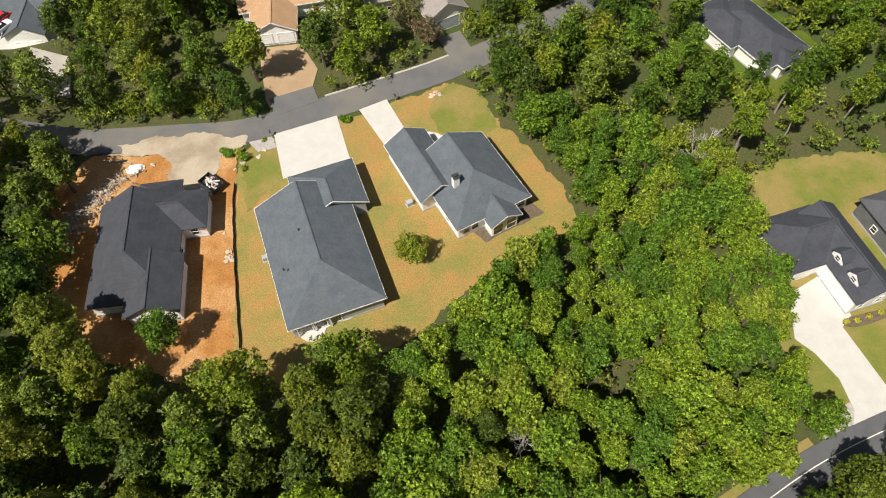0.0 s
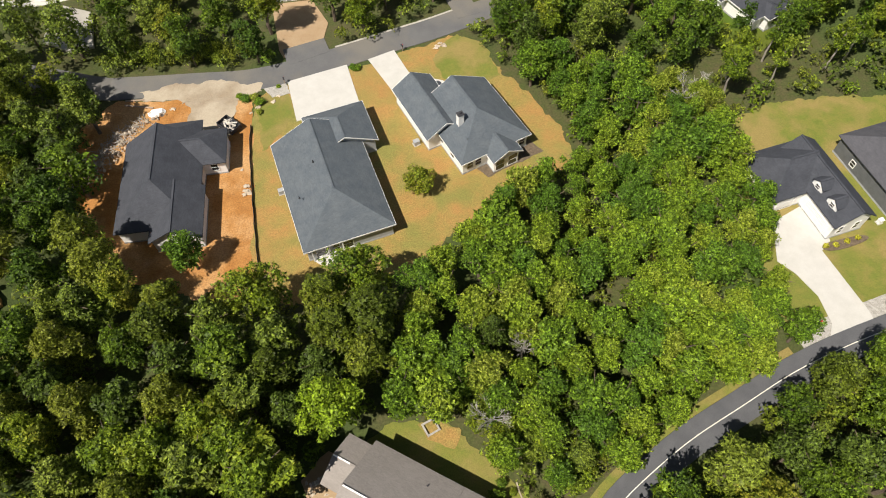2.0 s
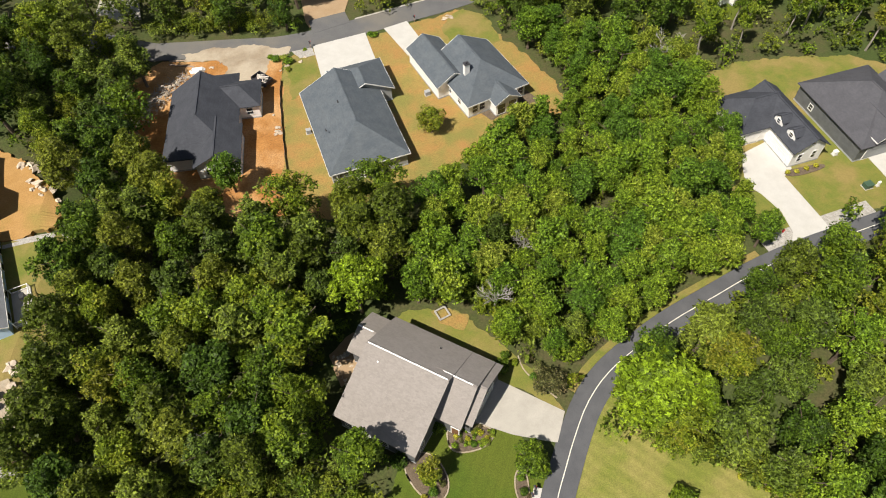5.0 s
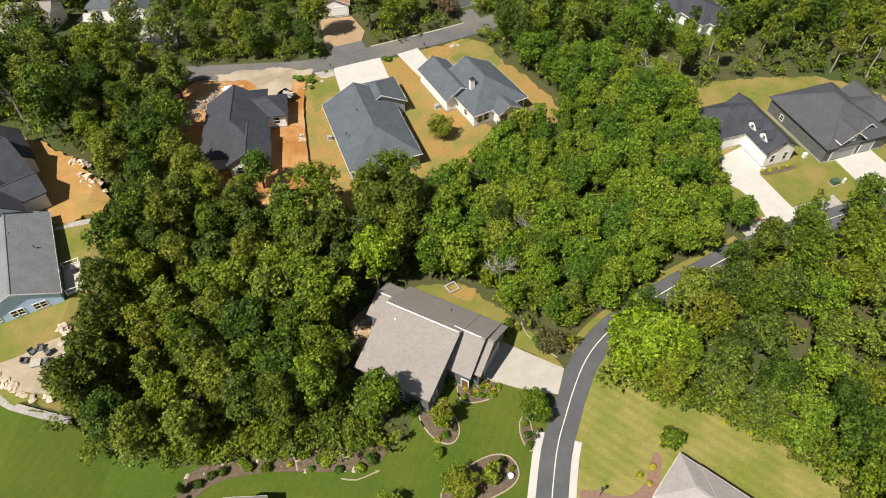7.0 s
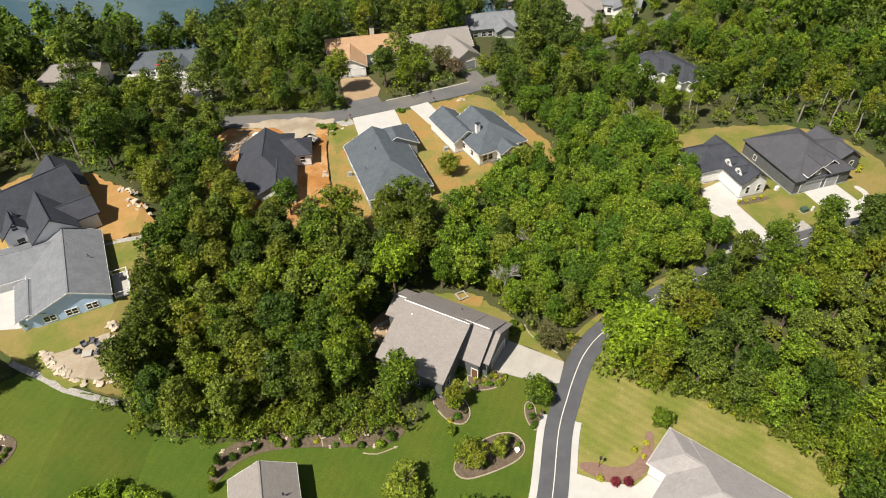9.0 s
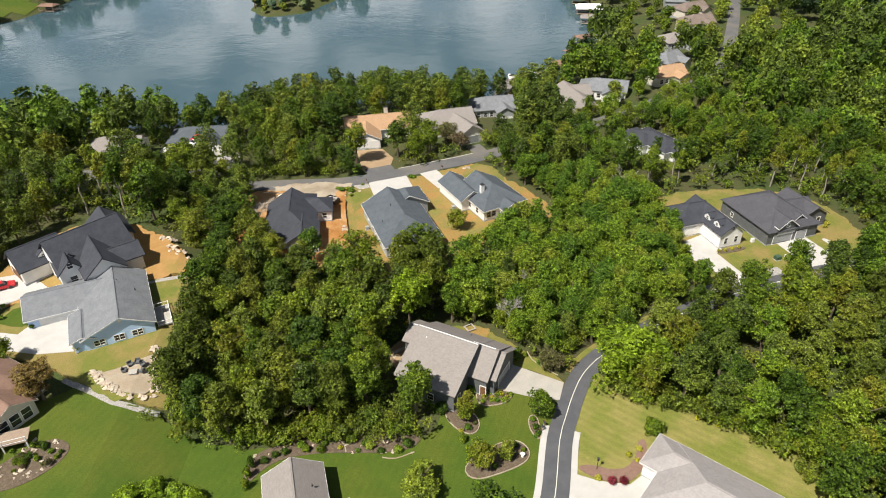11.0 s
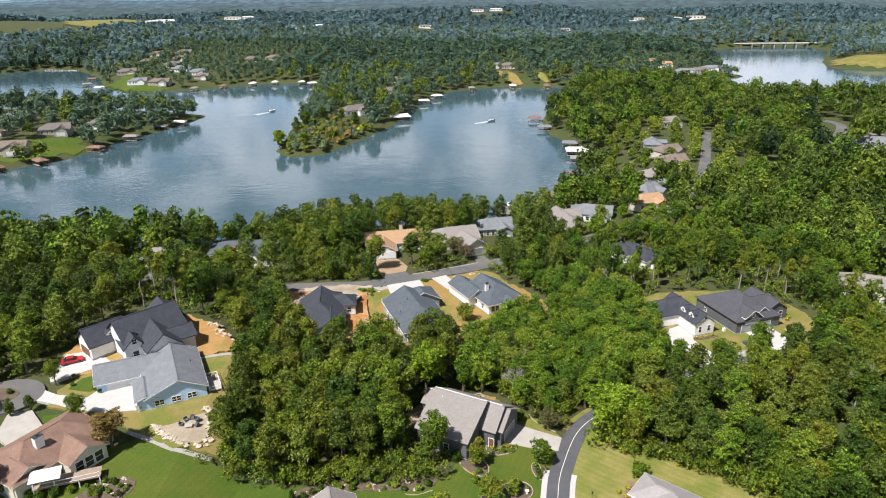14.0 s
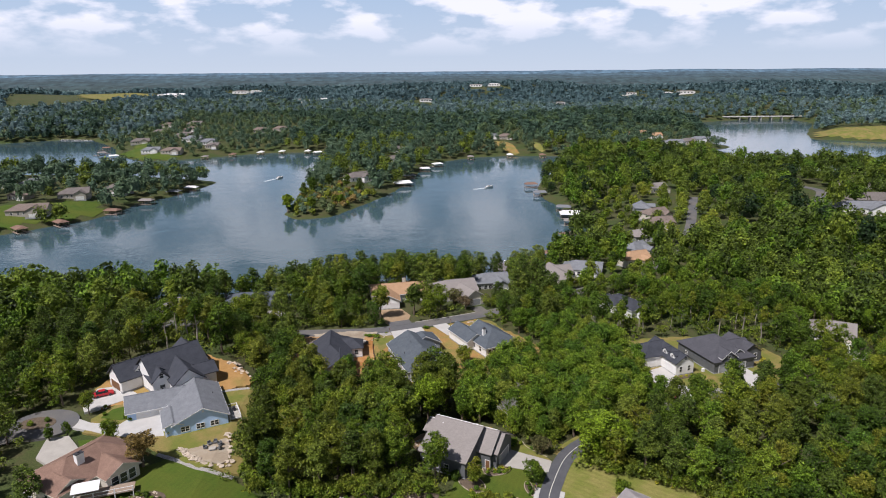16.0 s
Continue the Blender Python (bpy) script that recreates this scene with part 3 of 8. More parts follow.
lot("lawn", [(-5, 76.5), (-1, 82.5), (4, 80), (7, 72), (-1, 69)], 0.05, M_DRYGRASS, 0.5, "dry patchy front lawn", "lawn")
lot("lawn", [(-34.2, 67), (-29, 70), (-27, 63), (-31, 56)], 0.05, M_DRYGRASS, 0.6, "dry patchy grass strip", "lawn")
lot("dirt_patch", [(2.3, 52.2), (4, 50.6), (12.6, 55.2), (11, 57.6)], 0.06, M_MULCH, 0.25, "dark soil bed beside the house", "ground")
lot("lawn", [(42, 61), (50, 64.5), (62, 66), (71, 66), (80, 61), (85, 54), (85.5, 44), (84, 36.5), (64, 30.5), (53.5, 27.5), (49, 26), (43, 24), (41, 30), (42, 44), (39, 54)], 0.03, M_DRYGRASS, 0.6, "wide dry green lawn round two houses", "lawn", 0.0)
lot("lawn", [(37.5, 81), (48, 76), (57, 79), (64, 86), (61, 93), (54, 103), (42, 100), (38, 92)], 0.03, M_LAWN, 0.6, "mown green lawn round a house", "lawn", -2.5)
lot("lawn", [(-13, -30), (-13, -15.5), (-10, -11), (-9, -4), (3, -3), (8.6, -8), (9.6, -11), (8.4, -16), (5.4, -28)], 0.03, M_LAWN, 0.3, "smooth green front lawn", "lawn", 0.3)
lot("lawn", [(-13, 9), (-9, 13.2), (-2, 12.6), (3, 8), (7.5, 3.5), (10, 1.5), (11, -2), (3, 2)], 0.03, M_DRYGRASS, 0.4, "narrow dry back lawn", "lawn", 0.2)
lot("lawn", [(7.4, -22), (9.2, -14), (12.6, -5.4), (17.2, 0.2), (23.8, -5.0), (31, -6.6), (40, -10.4), (46, -15.4), (47, -24), (46, -36), (30, -34), (5.6, -30)], 0.03, M_LAWNPALE, 0.3, "pale sunlit lawn beside the road", "lawn", -5.2)
lot("lawn", [(-100, -50), (-100, -20), (-88, -24), (-74, -9.5), (-69, -5.6), (-62, -9.2), (-54.4, -10.4), (-51, -12.5), (-46, -15), (-38, -16), (-28, -14.5), (-13, -12), (-9, -22), (-12, -50), (-60, -50)], 0.03, M_LAWN, 0.4, "wide smooth bright green lawn", "lawn", -2.8)
lot("lawn", [(-58, 24), (-56.5, 14), (-55, 4), (-53.5, -9), (-62, -8.6), (-70, -4.6), (-76, -1), (-80, 0), (-92, 4), (-93, 9), (-90, 16), (-84, 20), (-67.6, 22)], 0.025, M_DRYGRASS, 0.4, "dry sloping lawn below a blue house", "lawn", 0.3)
lot("lawn", [(-90, 13.6), (-86, 15.6), (-84.6, 11.4), (-85.6, 8.6), (-91, 9.6)], 0.05, M_LAWN, 0.2, "small green front lawn", "lawn", 0.3)
lot("lawn", [(-91.4, 0.6), (-86, 1.4), (-84, -2.4), (-88.6, -3.4)], 0.05, M_LAWN, 0.2, "small green front lawn beside a drive", "lawn", 0.3)
lot("dirt_patch", [(75, 21), (81, 20), (82, 17.6), (77, 14.6), (74.6, 18)], 0.03, M_MEADOW, 0.5, "small dry clearing in the woods", "ground", 0.0)
lot("dirt_lot", [(-84.6, 44.4), (-77, 41.6), (-70.4, 37.4), (-64, 32), (-60.8, 28), (-60.6, 24.6), (-67.6, 22.2), (-76, 21), (-84, 18), (-93, 14), (-99, 20), (-97, 34), (-91, 41)], 0.03, M_CLAYTAN, 0.6, "bare orange clay round a new house", "ground", 0.5)

# paved ground
lot("driveway", [(-29.2, 71.4), (-19.4, 75.2), (-16.6, 66.2), (-26.6, 62.4)], 0.09, M_CONCRETE, 0, "wide pale concrete driveway", "driveway", 0.2)
lot("driveway", [(-15.8, 76.4), (-11.4, 78.6), (-7.4, 70.6), (-10.8, 68.0)], 0.09, M_CONCRETE, 0, "pale concrete driveway", "driveway", 0.2)
lot("driveway", [(-46, 69), (-37, 69.2), (-37, 63), (-37.5, 58), (-44, 59), (-44.5, 63)], 0.06, M_DUST, 0.5, "pale dusty construction entrance", "driveway", 0.2)
lot("dust_patch", [(-54, 69.4), (-50, 70.6), (-44, 71.6), (-37, 71.6), (-33, 70.8), (-34, 68), (-46, 67), (-53, 67.8)], 0.09, M_DUST, 0.7, "pale clay dust tracked over the road", "ground", None)
lot("gravel_bed", [(-33, 70.4), (-29.6, 71.6), (-28.6, 68.6), (-31.5, 67.6)], 0.07, M_GRAVEL, 0.3, "grey gravel patch beside the road", "ground", 0.0)
lot("driveway", [(44.6, 41.5), (51.5, 45.5), (51.8, 38.2), (50.2, 36.6), (53.6, 27.2), (54, 24.6), (47, 22.4), (48.2, 25.5), (47.6, 29.5), (45.6, 33), (43.6, 35)], 0.09, M_CONCRETE, 0, "broad white concrete driveway", "driveway", 0.3)
lot("driveway", [(64.3, 41.8), (71.8, 44), (76.5, 30.5), (68.3, 29)], 0.09, M_CONCRETE, 0, "broad white concrete driveway", "driveway", 0.3)
lot("path", round_outline([(75.2, 42), (76.4, 42.4), (77.6, 39.8), (76.6, 37.4), (74.2, 36.2), (74, 37.4), (75.6, 38.2), (76.3, 39.8)], 2), 0.08, M_CONCRETE, 0, "curved pale concrete garden path", "path")
lot("driveway", [(2.2, 2.6), (11.2, -2.2), (9.9, -6.2), (4.6, -5.2), (-0.8, -3.4), (-1.2, -0.4)], 0.09, M_OLDCONCRETE, 0, "weathered concrete driveway", "driveway", 0.2)
lot("driveway", [(9.6, -20.6), (13.2, -22), (17.6, -22.7), (20.4, -20.6), (26, -25.4), (22, -32), (9, -30)], 0.09, M_CONCRETE, 0, "pale concrete driveway and forecourt", "driveway", 0.3)
lot("driveway", [(-77.2, 13.4), (-84.2, 9.6), (-85.4, 6.6), (-92.2, 7.6), (-96.4, 9.6), (-96.6, 6.0), (-90.4, 4.2), (-86, 2.6), (-79.4, 1.6), (-73.4, 2.2), (-72.8, 4)], 0.09, M_CONCRETE, 0, "cream concrete driveway and turning area", "driveway", 0.3)
lot("driveway", [(-97.6, 14.4), (-98.4, 23), (-92.6, 24.6), (-86.6, 20.0), (-91.4, 15.4), (-96, 12)], 0.09, M_CONCRETE, 0, "new concrete apron before a garage", "driveway", 0.3)
lot("driveway", [(-98.6, 1.2), (-94.4, 2.4), (-88.4, -3.6), (-91.6, -9), (-97, -5.6)], 0.09, M_OLDCONCRETE, 0, "pinkish concrete driveway", "driveway", 0.3)
lot("driveway", [(-34.6, 91.4), (-27.2, 92.4), (-23.6, 86), (-24.2, 80.2), (-30.6, 77.2), (-31.6, 79)], 0.085, M_TANPAVE, 0, "tan exposed-aggregate driveway", "driveway", 0.5)
lot("driveway", [(-31, 79.2), (-24, 82), (-22.6, 78.6), (-29.6, 75.2)], 0.09, M_OLDASPHALT, 0, "grey asphalt driveway mouth", "driveway", 0)
lot("driveway", [(-76, 93), (-68, 90), (-64.5, 80), (-68, 78), (-73, 80)], 0.05, M_OLDCONCRETE, 0, "pale concrete driveway among trees", "driveway", 0.5)
ribbon("driveway", spline([(-94, 97.4), (-88, 96.6), (-81, 96.4), (-74, 99)], 1.0), 2.2, -2.2, 0.25, M_CONCRETE, 0.5, label="white concrete drive before the lake houses", category="driveway", height=hz)
CLEAR.append(([(-96, 88), (-72, 88), (-72, 100), (-96, 100)], 0.0))
ribbon("road_east", spline([(186, 244), (200, 257), (214, 274), (231, 297), (243, 322), (236, 345)], 3), 3.2, -3.2, 0.25, M_OLDASPHALT, 0.5, label="grey asphalt lane curving through far woods", category="road", height=hz)
LOW_EAST = [(178, 176), (222, 176), (262, 264), (250, 262), (214, 240), (200, 250)]
CLEAR.append((LOW_EAST, 0.0))
CLEAR.append(([(190, 232), (216, 258), (240, 288), (256, 320), (246, 350), (226, 340), (222, 306), (196, 268), (180, 250)], 0.5))
lot("driveway", [(101, 50), (108, 55), (112, 52), (105, 45)], 0.06, M_CONCRETE, 0, "white concrete driveway among trees", "driveway", 0.3)
lot("driveway", [(-3, 93), (1, 95), (4, 88), (0, 86.4)], 0.085, M_OLDASPHALT, 0, "grey asphalt driveway", "driveway", 0.2)
cul = [(-102.6 + 7.4 * math.cos(a), 7.2 + 6.2 * math.sin(a)) for a in np.linspace(0, 2 * math.pi, 40, endpoint=False)]
lot("road_turning_circle", cul, 0.08, M_OLDASPHALT, 0, "round asphalt turning circle", "road", 0.5)
lot("turning_island", [(-104.2 + 4.0 * math.cos(a), 7.4 + 2.6 * math.sin(a)) for a in np.linspace(0, 2 * math.pi, 24, endpoint=False)], 0.14, M_MULCH, 0, "small planted island in the turning circle", "kerb", 0)
ribbon("road_west", spline([(-140, -30), (-122, -12), (-110, 0), (-103, 5)], 2), 2.6, -2.6, 0.075, M_OLDASPHALT, label="grey asphalt lane", category="road")
ribbon("path", spline([(-72, -4.2), (-69.6, -5.4), (-65.9, -7.0), (-61.9, -9.0), (-57.6, -10), (-54.4, -10.4)], 1.5), 0.55, -0.55, 0.05, M_GRAVEL, 0.15, label="pale gravel garden path", category="path")
ribbon("path", spline([(-67.4, 21.4), (-62.4, 22.8), (-57.8, 23.5)], 1.5), 0.55, -0.55, 0.05, M_GRAVEL, 0.15, label="pale gravel path beside the clay lot", category="path")
CLEAR.append(([(-100, -24), (-75, -18), (-53.5, -11.5), (-55.5, 6), (-58, 24), (-66, 26), (-88, 20), (-104, 2)], -1.0))
CLEAR.append((cul, 0.5))
CLEAR.append(([(-37, 79), (-22.6, 79), (-21.6, 97), (-37, 97)], 0.6))
CLEAR.append(([(-14, 93), (2, 90), (4, 100), (-14, 102)], 0.0))
CLEAR.append(([(-21.5, 3), (-15, 10.5), (-12, 9), (-15, -2), (-19.6, -2)], 0.4))
CLEAR.append(([(-62, 61), (-57, 67.5), (-34.5, 67.5), (-33.2, 60), (-31, 46), (-28.6, 33.5), (-35, 34.5), (-40, 36), (-46.5, 37), (-54, 44), (-60, 53)], 0.5))
CLEAR.append(([(-34.5, 67.8), (-28, 70.8), (-15, 75.5), (-2, 82), (3, 80), (8, 72), (14, 64), (18, 54), (10, 47), (3, 44), (-5, 39.5), (-14, 34.5), (-22, 33), (-35, 34)], 0.5))
CLEAR.append(([(7.4, -22), (9.2, -14), (12.6, -5.4), (15.6, -3.2), (22, -9.6), (30, -11.2), (34.4, -14.6), (41.5, -18), (44, -19.6), (43, -24), (45, -36), (30, -34), (5.6, -30)], -0.6))
CLEAR.append(([(-100, -50), (-100, -20), (-88, -24), (-74, -9), (-56, -10.5), (-52.5, -14), (-46, -17), (-38, -17.6), (-28, -16.4), (-13, -14), (-9, -22), (-12, -50), (-60, -50)], -0.8))
CLEAR.append(([(-54, 44), (-47, 32), (-28, 28), (-14, 30), (-4, 35), (4, 40.5), (4, 46), (-50, 46)], 0.0))
CLEAR.append(([(-62, 61), (-57, 67.5), (-34.5, 67.5), (-28, 70.8), (-2, 82), (-2, 84), (-20, 79), (-36, 73), (-57, 72), (-75, 71), (-75, 66.6)], 0.0))

lot("flower_bed", round_outline([(-9.4, -8.6), (-7.4, -12.2), (-4.6, -13.6), (-3.2, -11.4), (-4.6, -8.2), (-7, -7)]), 0.07, M_MULCH, 0, "kerbed island bed of bark mulch", "flower bed")
lot("flower_bed", round_outline([(-6.5, -19.2), (-1, -15), (2.4, -14.4), (4.0, -16.4), (3.4, -18.6), (-0.5, -20.6), (-5, -22)]), 0.07, M_MULCH, 0, "kerbed island bed of bark mulch", "flower bed")
lot("flower_bed", round_outline([(-3.9, -4.8), (-3.2, -7.6), (0.9, -7.0), (2.6, -4.7), (-0.6, -3.4), (-3.2, -4.2)]), 0.075, M_MULCH, 0, "front bed of mulch and flowering shrubs", "flower bed")
lot("flower_bed", round_outline([(4.6, -9.4), (5.9, -9.6), (6.0, -14.6), (4.8, -13.6), (4.2, -11.4)]), 0.07, M_MULCH, 0, "narrow mulch bed beside the kerb", "flower bed")
lot("flower_bed", round_outline([(10.2, -19.6), (13.4, -21.9), (17.6, -22.6), (20.6, -19.6), (22.2, -14.6), (20.8, -14.4), (19.4, -18.6), (16.4, -20.4), (12.4, -19.0)]), 0.07, M_REDMULCH, 0, "curved mulch bed with low shrubs", "flower bed")
lot("flower_bed", round_outline([(-38.6, -24), (-38.4, -17), (-34, -14.8), (-26, -12.6), (-20, -13), (-12, -13), (-14, -16.4), (-21, -16.8), (-28, -16.6), (-35, -18)]), 0.06, M_MULCH, 0, "mulch bed along the edge of the woods", "flower bed")
lot("flower_bed", round_outline([(-75, -22), (-69, -15.6), (-64.6, -17), (-65, -20.6), (-69, -24.6), (-75, -26)]), 0.06, M_MULCH, 0, "rock garden bed of soil and low plants", "flower bed")
lot("flower_bed", round_outline([(49.8, 37.6), (51.2, 36.2), (57.4, 38.2), (57.2, 39.4)]), 0.07, M_MULCH, 0, "mulch bed along the house wall", "flower bed")


def edging(poly, material, label, half=0.08):
    """A low stone kerb round a bed."""
    line = [Vector(p).to_2d() for p in round_outline(poly)]
    ribbon("kerb", [*line, line[0], line[1]], half, -half, 0.2, material, 0.22, label, "kerb")


for bed in ([(-9.4, -8.6), (-7.4, -12.2), (-4.6, -13.6), (-3.2, -11.4), (-4.6, -8.2), (-7, -7)], [(-6.5, -19.2), (-1, -15), (2.4, -14.4), (4.0, -16.4), (3.4, -18.6), (-0.5, -20.6), (-5, -22)], [(-3.9, -4.8), (-3.2, -7.6), (0.9, -7.0), (2.6, -4.7), (-0.6, -3.4), (-3.2, -4.2)], [(4.6, -9.4), (5.9, -9.6), (6.0, -14.6), (4.8, -13.6), (4.2, -11.4)]):
    edging(bed, M_SAND, "pale curved stone edging round a garden bed")
for line in ([(-26.4, -13.4), (-24.6, -15.0), (-24.0, -16.6)], [(-18.4, -17.6), (-16.4, -17.8), (-13.6, -16.6)], [(5.8, 5.6), (6.4, 3.6), (8.6, 1.2), (10.4, -0.4)]):
    ribbon("kerb", spline(line, 0.8), 0.08, -0.08, 0.14, M_SAND, 0.2, "pale stone edging between bed and lawn", "kerb")
lot("patio", round_outline([(-67.2, -3.2), (-64.6, -5.4), (-60.2, -7.4), (-56.8, -7.0), (-57.2, -2.8), (-58.8, 1.4), (-60.4, 0.6), (-63.2, -1.6)], 1), 0.12, M_SAND, 0, "sandy fire-pit terrace with rock edging", "patio", 0.4)
lot("patio", [(-19.6, 6.0), (-16.6, 9.2), (-13.2, 7.6), (-15.6, 3.0), (-17.6, 1.4)], 0.1, M_TANPAVE, 0.2, "rust-coloured flagged back patio", "patio", 0.2)
lot("patio", round_outline([(-21.6, 36.4), (-19.6, 35), (-17.8, 36), (-17.6, 37.6), (-13.6, 38.8), (-13.8, 40), (-20.6, 38.4)], 1), 0.09, M_CONCRETE, 0, "pale concrete back patio", "patio", 0)
lot("path", spline([(-6.5, 70.5), (-4.2, 71.4), (-1.8, 70.2), (-0.6, 67.6)], 1) + spline([(-1.6, 67.2), (-2.6, 69.2), (-4.2, 70.2), (-6, 69.4)], 1), 0.08, M_CONCRETE, 0, "curved concrete front path", "path")


# ---- houses ----
def bars(bm, items):
    for b in items:
        vs = [bm.verts.new(v) for v in b]
        for f in BOX_F:
            bm.faces.new([vs[i] for i in f])


class Wing:
    """One roofed volume of a house: walls, a gabled or hipped roof with overhang, white fascia boards."""

    def __init__(self, parent, cx, cy, ang, L, W, eave=3.0, pitch=0.55, ends="gg", roof=None, wall=None, z0=0.0, over=0.45, off=0.0, trim=None, sides=""):
        self.parent, self.over, self.L, self.W, self.z0, self.eave = parent, over, L, W, z0, eave
        px, py, pz = parent.location
        self.m = Matrix.Translation((cx - px, cy - py, -pz)) @ Matrix.Rotation(radians(ang), 4, "Z")
        rise = W / 2 * pitch
        self.rise, self.off, self.pitch = rise, off, pitch
        hl, hw = L / 2, W / 2
        set0 = min(hw, hl - 0.05) if ends[0] == "h" else 0.0
        set1 = min(hw, hl - 0.05) if ends[1] == "h" else 0.0
        e = [Vector((-hl, -hw, eave)), Vector((hl, -hw, eave)), Vector((hl, hw, eave)), Vector((-hl, hw, eave))]
        r0, r1 = Vector((-hl + set0, off, eave + rise)), Vector((hl - set1, off, eave + rise))
        top = [*e, r0, r1]
        loop = [0, 1] + ([5] if ends[1] == "g" else []) + [2, 3] + ([4] if ends[0] == "g" else [])
        faces = [(0, 1, 5, 4), (2, 3, 4, 5)]
        if ends[1] == "h":
            faces.append((1, 2, 5))
        if ends[0] == "h":
            faces.append((3, 0, 4))
        th = Vector((0, 0, -0.16))
        verts = [self.m @ v for v in top] + [self.m @ (v + th) for v in top]
        allf = faces + [tuple(i + 6 for i in reversed(f)) for f in faces]
        for i in range(len(loop)):
            a, b = loop[i], loop[(i + 1) % len(loop)]
            allf.append((b, a, a + 6, b + 6))
        mesh_ob("roof", verts, allf, roof, parent)
        if trim:
            bm = bmesh.new()
            k = len(loop)
            outs = []
            for i in range(k):
                a, b, c = top[loop[i - 1]], top[loop[i]], top[loop[(i + 1) % k]]
                d0, d1 = (b - a).to_2d().normalized(), (c - b).to_2d().normalized()
                nrm = (Vector((d0.y, -d0.x, 0)) + Vector((d1.y, -d1.x, 0))).normalized()
                nrm /= max(0.5, nrm.dot(Vector((d0.y, -d0.x, 0))))
                outs.append([bm.verts.new(self.m @ (b + nrm * o + Vector((0, 0, z)))) for o, z in ((0.004, -0.22), (0.045, -0.22), (0.045, -0.012), (0.004, -0.012))])
            for i in range(k):
                p, q = outs[i], outs[(i + 1) % k]
                for j in range(4):
                    bm.faces.new((p[j], p[(j + 1) % 4], q[(j + 1) % 4], q[j]))
            part("fascia", bm, trim, parent, "thin white fascia board")
        # ridge cap
        bm = bmesh.new()
        bars(bm, [[self.m @ Vector(v) for v in box_v(r0.x + 0.02, r1.x - 0.02, off - 0.14, off + 0.14, eave + rise - 0.12, eave + rise + 0.03)]])
        part("ridge_cap", bm, roof, parent)
        # walls
        il, iw = hl - over, hw - over
        wt = eave - 0.1
        ver = [Vector(v) for v in box_v(-il, il, -iw, iw, z0, wt)]
        fc = [(0, 3, 2, 1)]
        gz = eave + rise - 0.3
        pk0 = pk1 = None
        if ends[0] == "g":
            ver.append(Vector((-il, off, gz)))
            pk0 = len(ver) - 1
        if ends[1] == "g":
            ver.append(Vector((il, off, gz)))
            pk1 = len(ver) - 1
        fc += [(0, 1, 5, 4), (2, 3, 7, 6)]
        fc.append((1, 2, 6, pk1, 5) if pk1 else (1, 2, 6, 5))
        fc.append((3, 0, 4, pk0, 7) if pk0 else (3, 0, 4, 7))
        mesh_ob("wall", [self.m @ v for v in ver], fc, wall, parent)
        box_f = bmesh.new()
        bars(box_f, [[self.m @ Vector(v) for v in box_v(-il - 0.05, il + 0.05, -iw - 0.05, iw + 0.05, z0 - 0.8, z0 + 0.3)]])
        part("foundation", box_f, M_SIDINGGREY, parent)

    def at(self, side, s, z, out=0.0):
        """A pose on a wall: x along it, y outward."""
        il, iw = self.L / 2 - self.over, self.W / 2 - self.over
        spec = {"+x": ((il + out, s), 90), "-x": ((-il - out, -s), -90), "+y": ((-s, iw + out), 180), "-y": ((s, -iw - out), 0)}[side]
        return self.m @ pose(spec[0][0], spec[0][1], z, 0, 0, spec[1])


def fitting(name, m, boxes, material, parent, label=""):
    bm = bmesh.new()
    bars(bm, [[m @ Vector(v) for v in box_v(*b)] for b in boxes])
    return part(name, bm, material, parent, label)


def ring(name, m, w, h, t, y0, y1, material, parent):
    """A frame of four joined bars round an opening w by h."""
    bm = bmesh.new()
    rows = []
    for y in (y0, y1):
        for a, lo, hi in ((w / 2 + t, -t, h + t), (w / 2, 0, h)):
            rows.append([bm.verts.new(m @ Vector((x, y, z))) for x, z in ((-a, lo), (a, lo), (a, hi), (-a, hi))])
    fo, fi, bo, bi = rows
    for i in range(4):
        j = (i + 1) % 4
        for p, q in ((fo, fi), (fi, bi), (bi, bo), (bo, fo)):
            bm.faces.new((p[i], p[j], q[j], q[i]))
    return part(name, bm, material, parent)


def window(wing, side, s, z, w=1.0, h=1.3, trim=None):
    """A sash window: white frame, dark pane set back in it, a glazing bar."""
    m = wing.at(side, s, z)
    f = ring("window", m, w, h, 0.11, -0.07, 0.02, trim or M_WHITE, wing.parent)
    fitting("pane", m, [(-w / 2, w / 2, -0.02, 0.01, 0, h)], M_GLASS, f)
    fitting("glazing_bar", m, [(-w / 2, w / 2, -0.05, -0.021, h / 2 - 0.03, h / 2 + 0.03)], trim or M_WHITE, f)


def garage_door(wing, side, s, w=4.9, h=2.2, material=None):
    """A sectional door in its frame."""
    m = wing.at(side, s, wing.z0 + 0.05)
    f = ring("garage_door", m, w, h, 0.14, -0.09, 0.02, M_WHITE, wing.parent)
    for i in range(4):
        fitting("door_panel", m, [(-w / 2, w / 2, -0.05, 0.01, i * h / 4 + 0.015, (i + 1) * h / 4 - 0.015)], material or M_WHITE, f)


def door(wing, side, s, w=0.95, h=2.1, material=None):
    m = wing.at(side, s, wing.z0 + 0.05)
    f = ring("front_door", m, w, h, 0.12, -0.08, 0.02, M_WHITE, wing.parent)
    fitting("door_leaf", m, [(-w / 2, w / 2, -0.05, 0.01, 0, h)], material or M_BROWNDOOR, f)


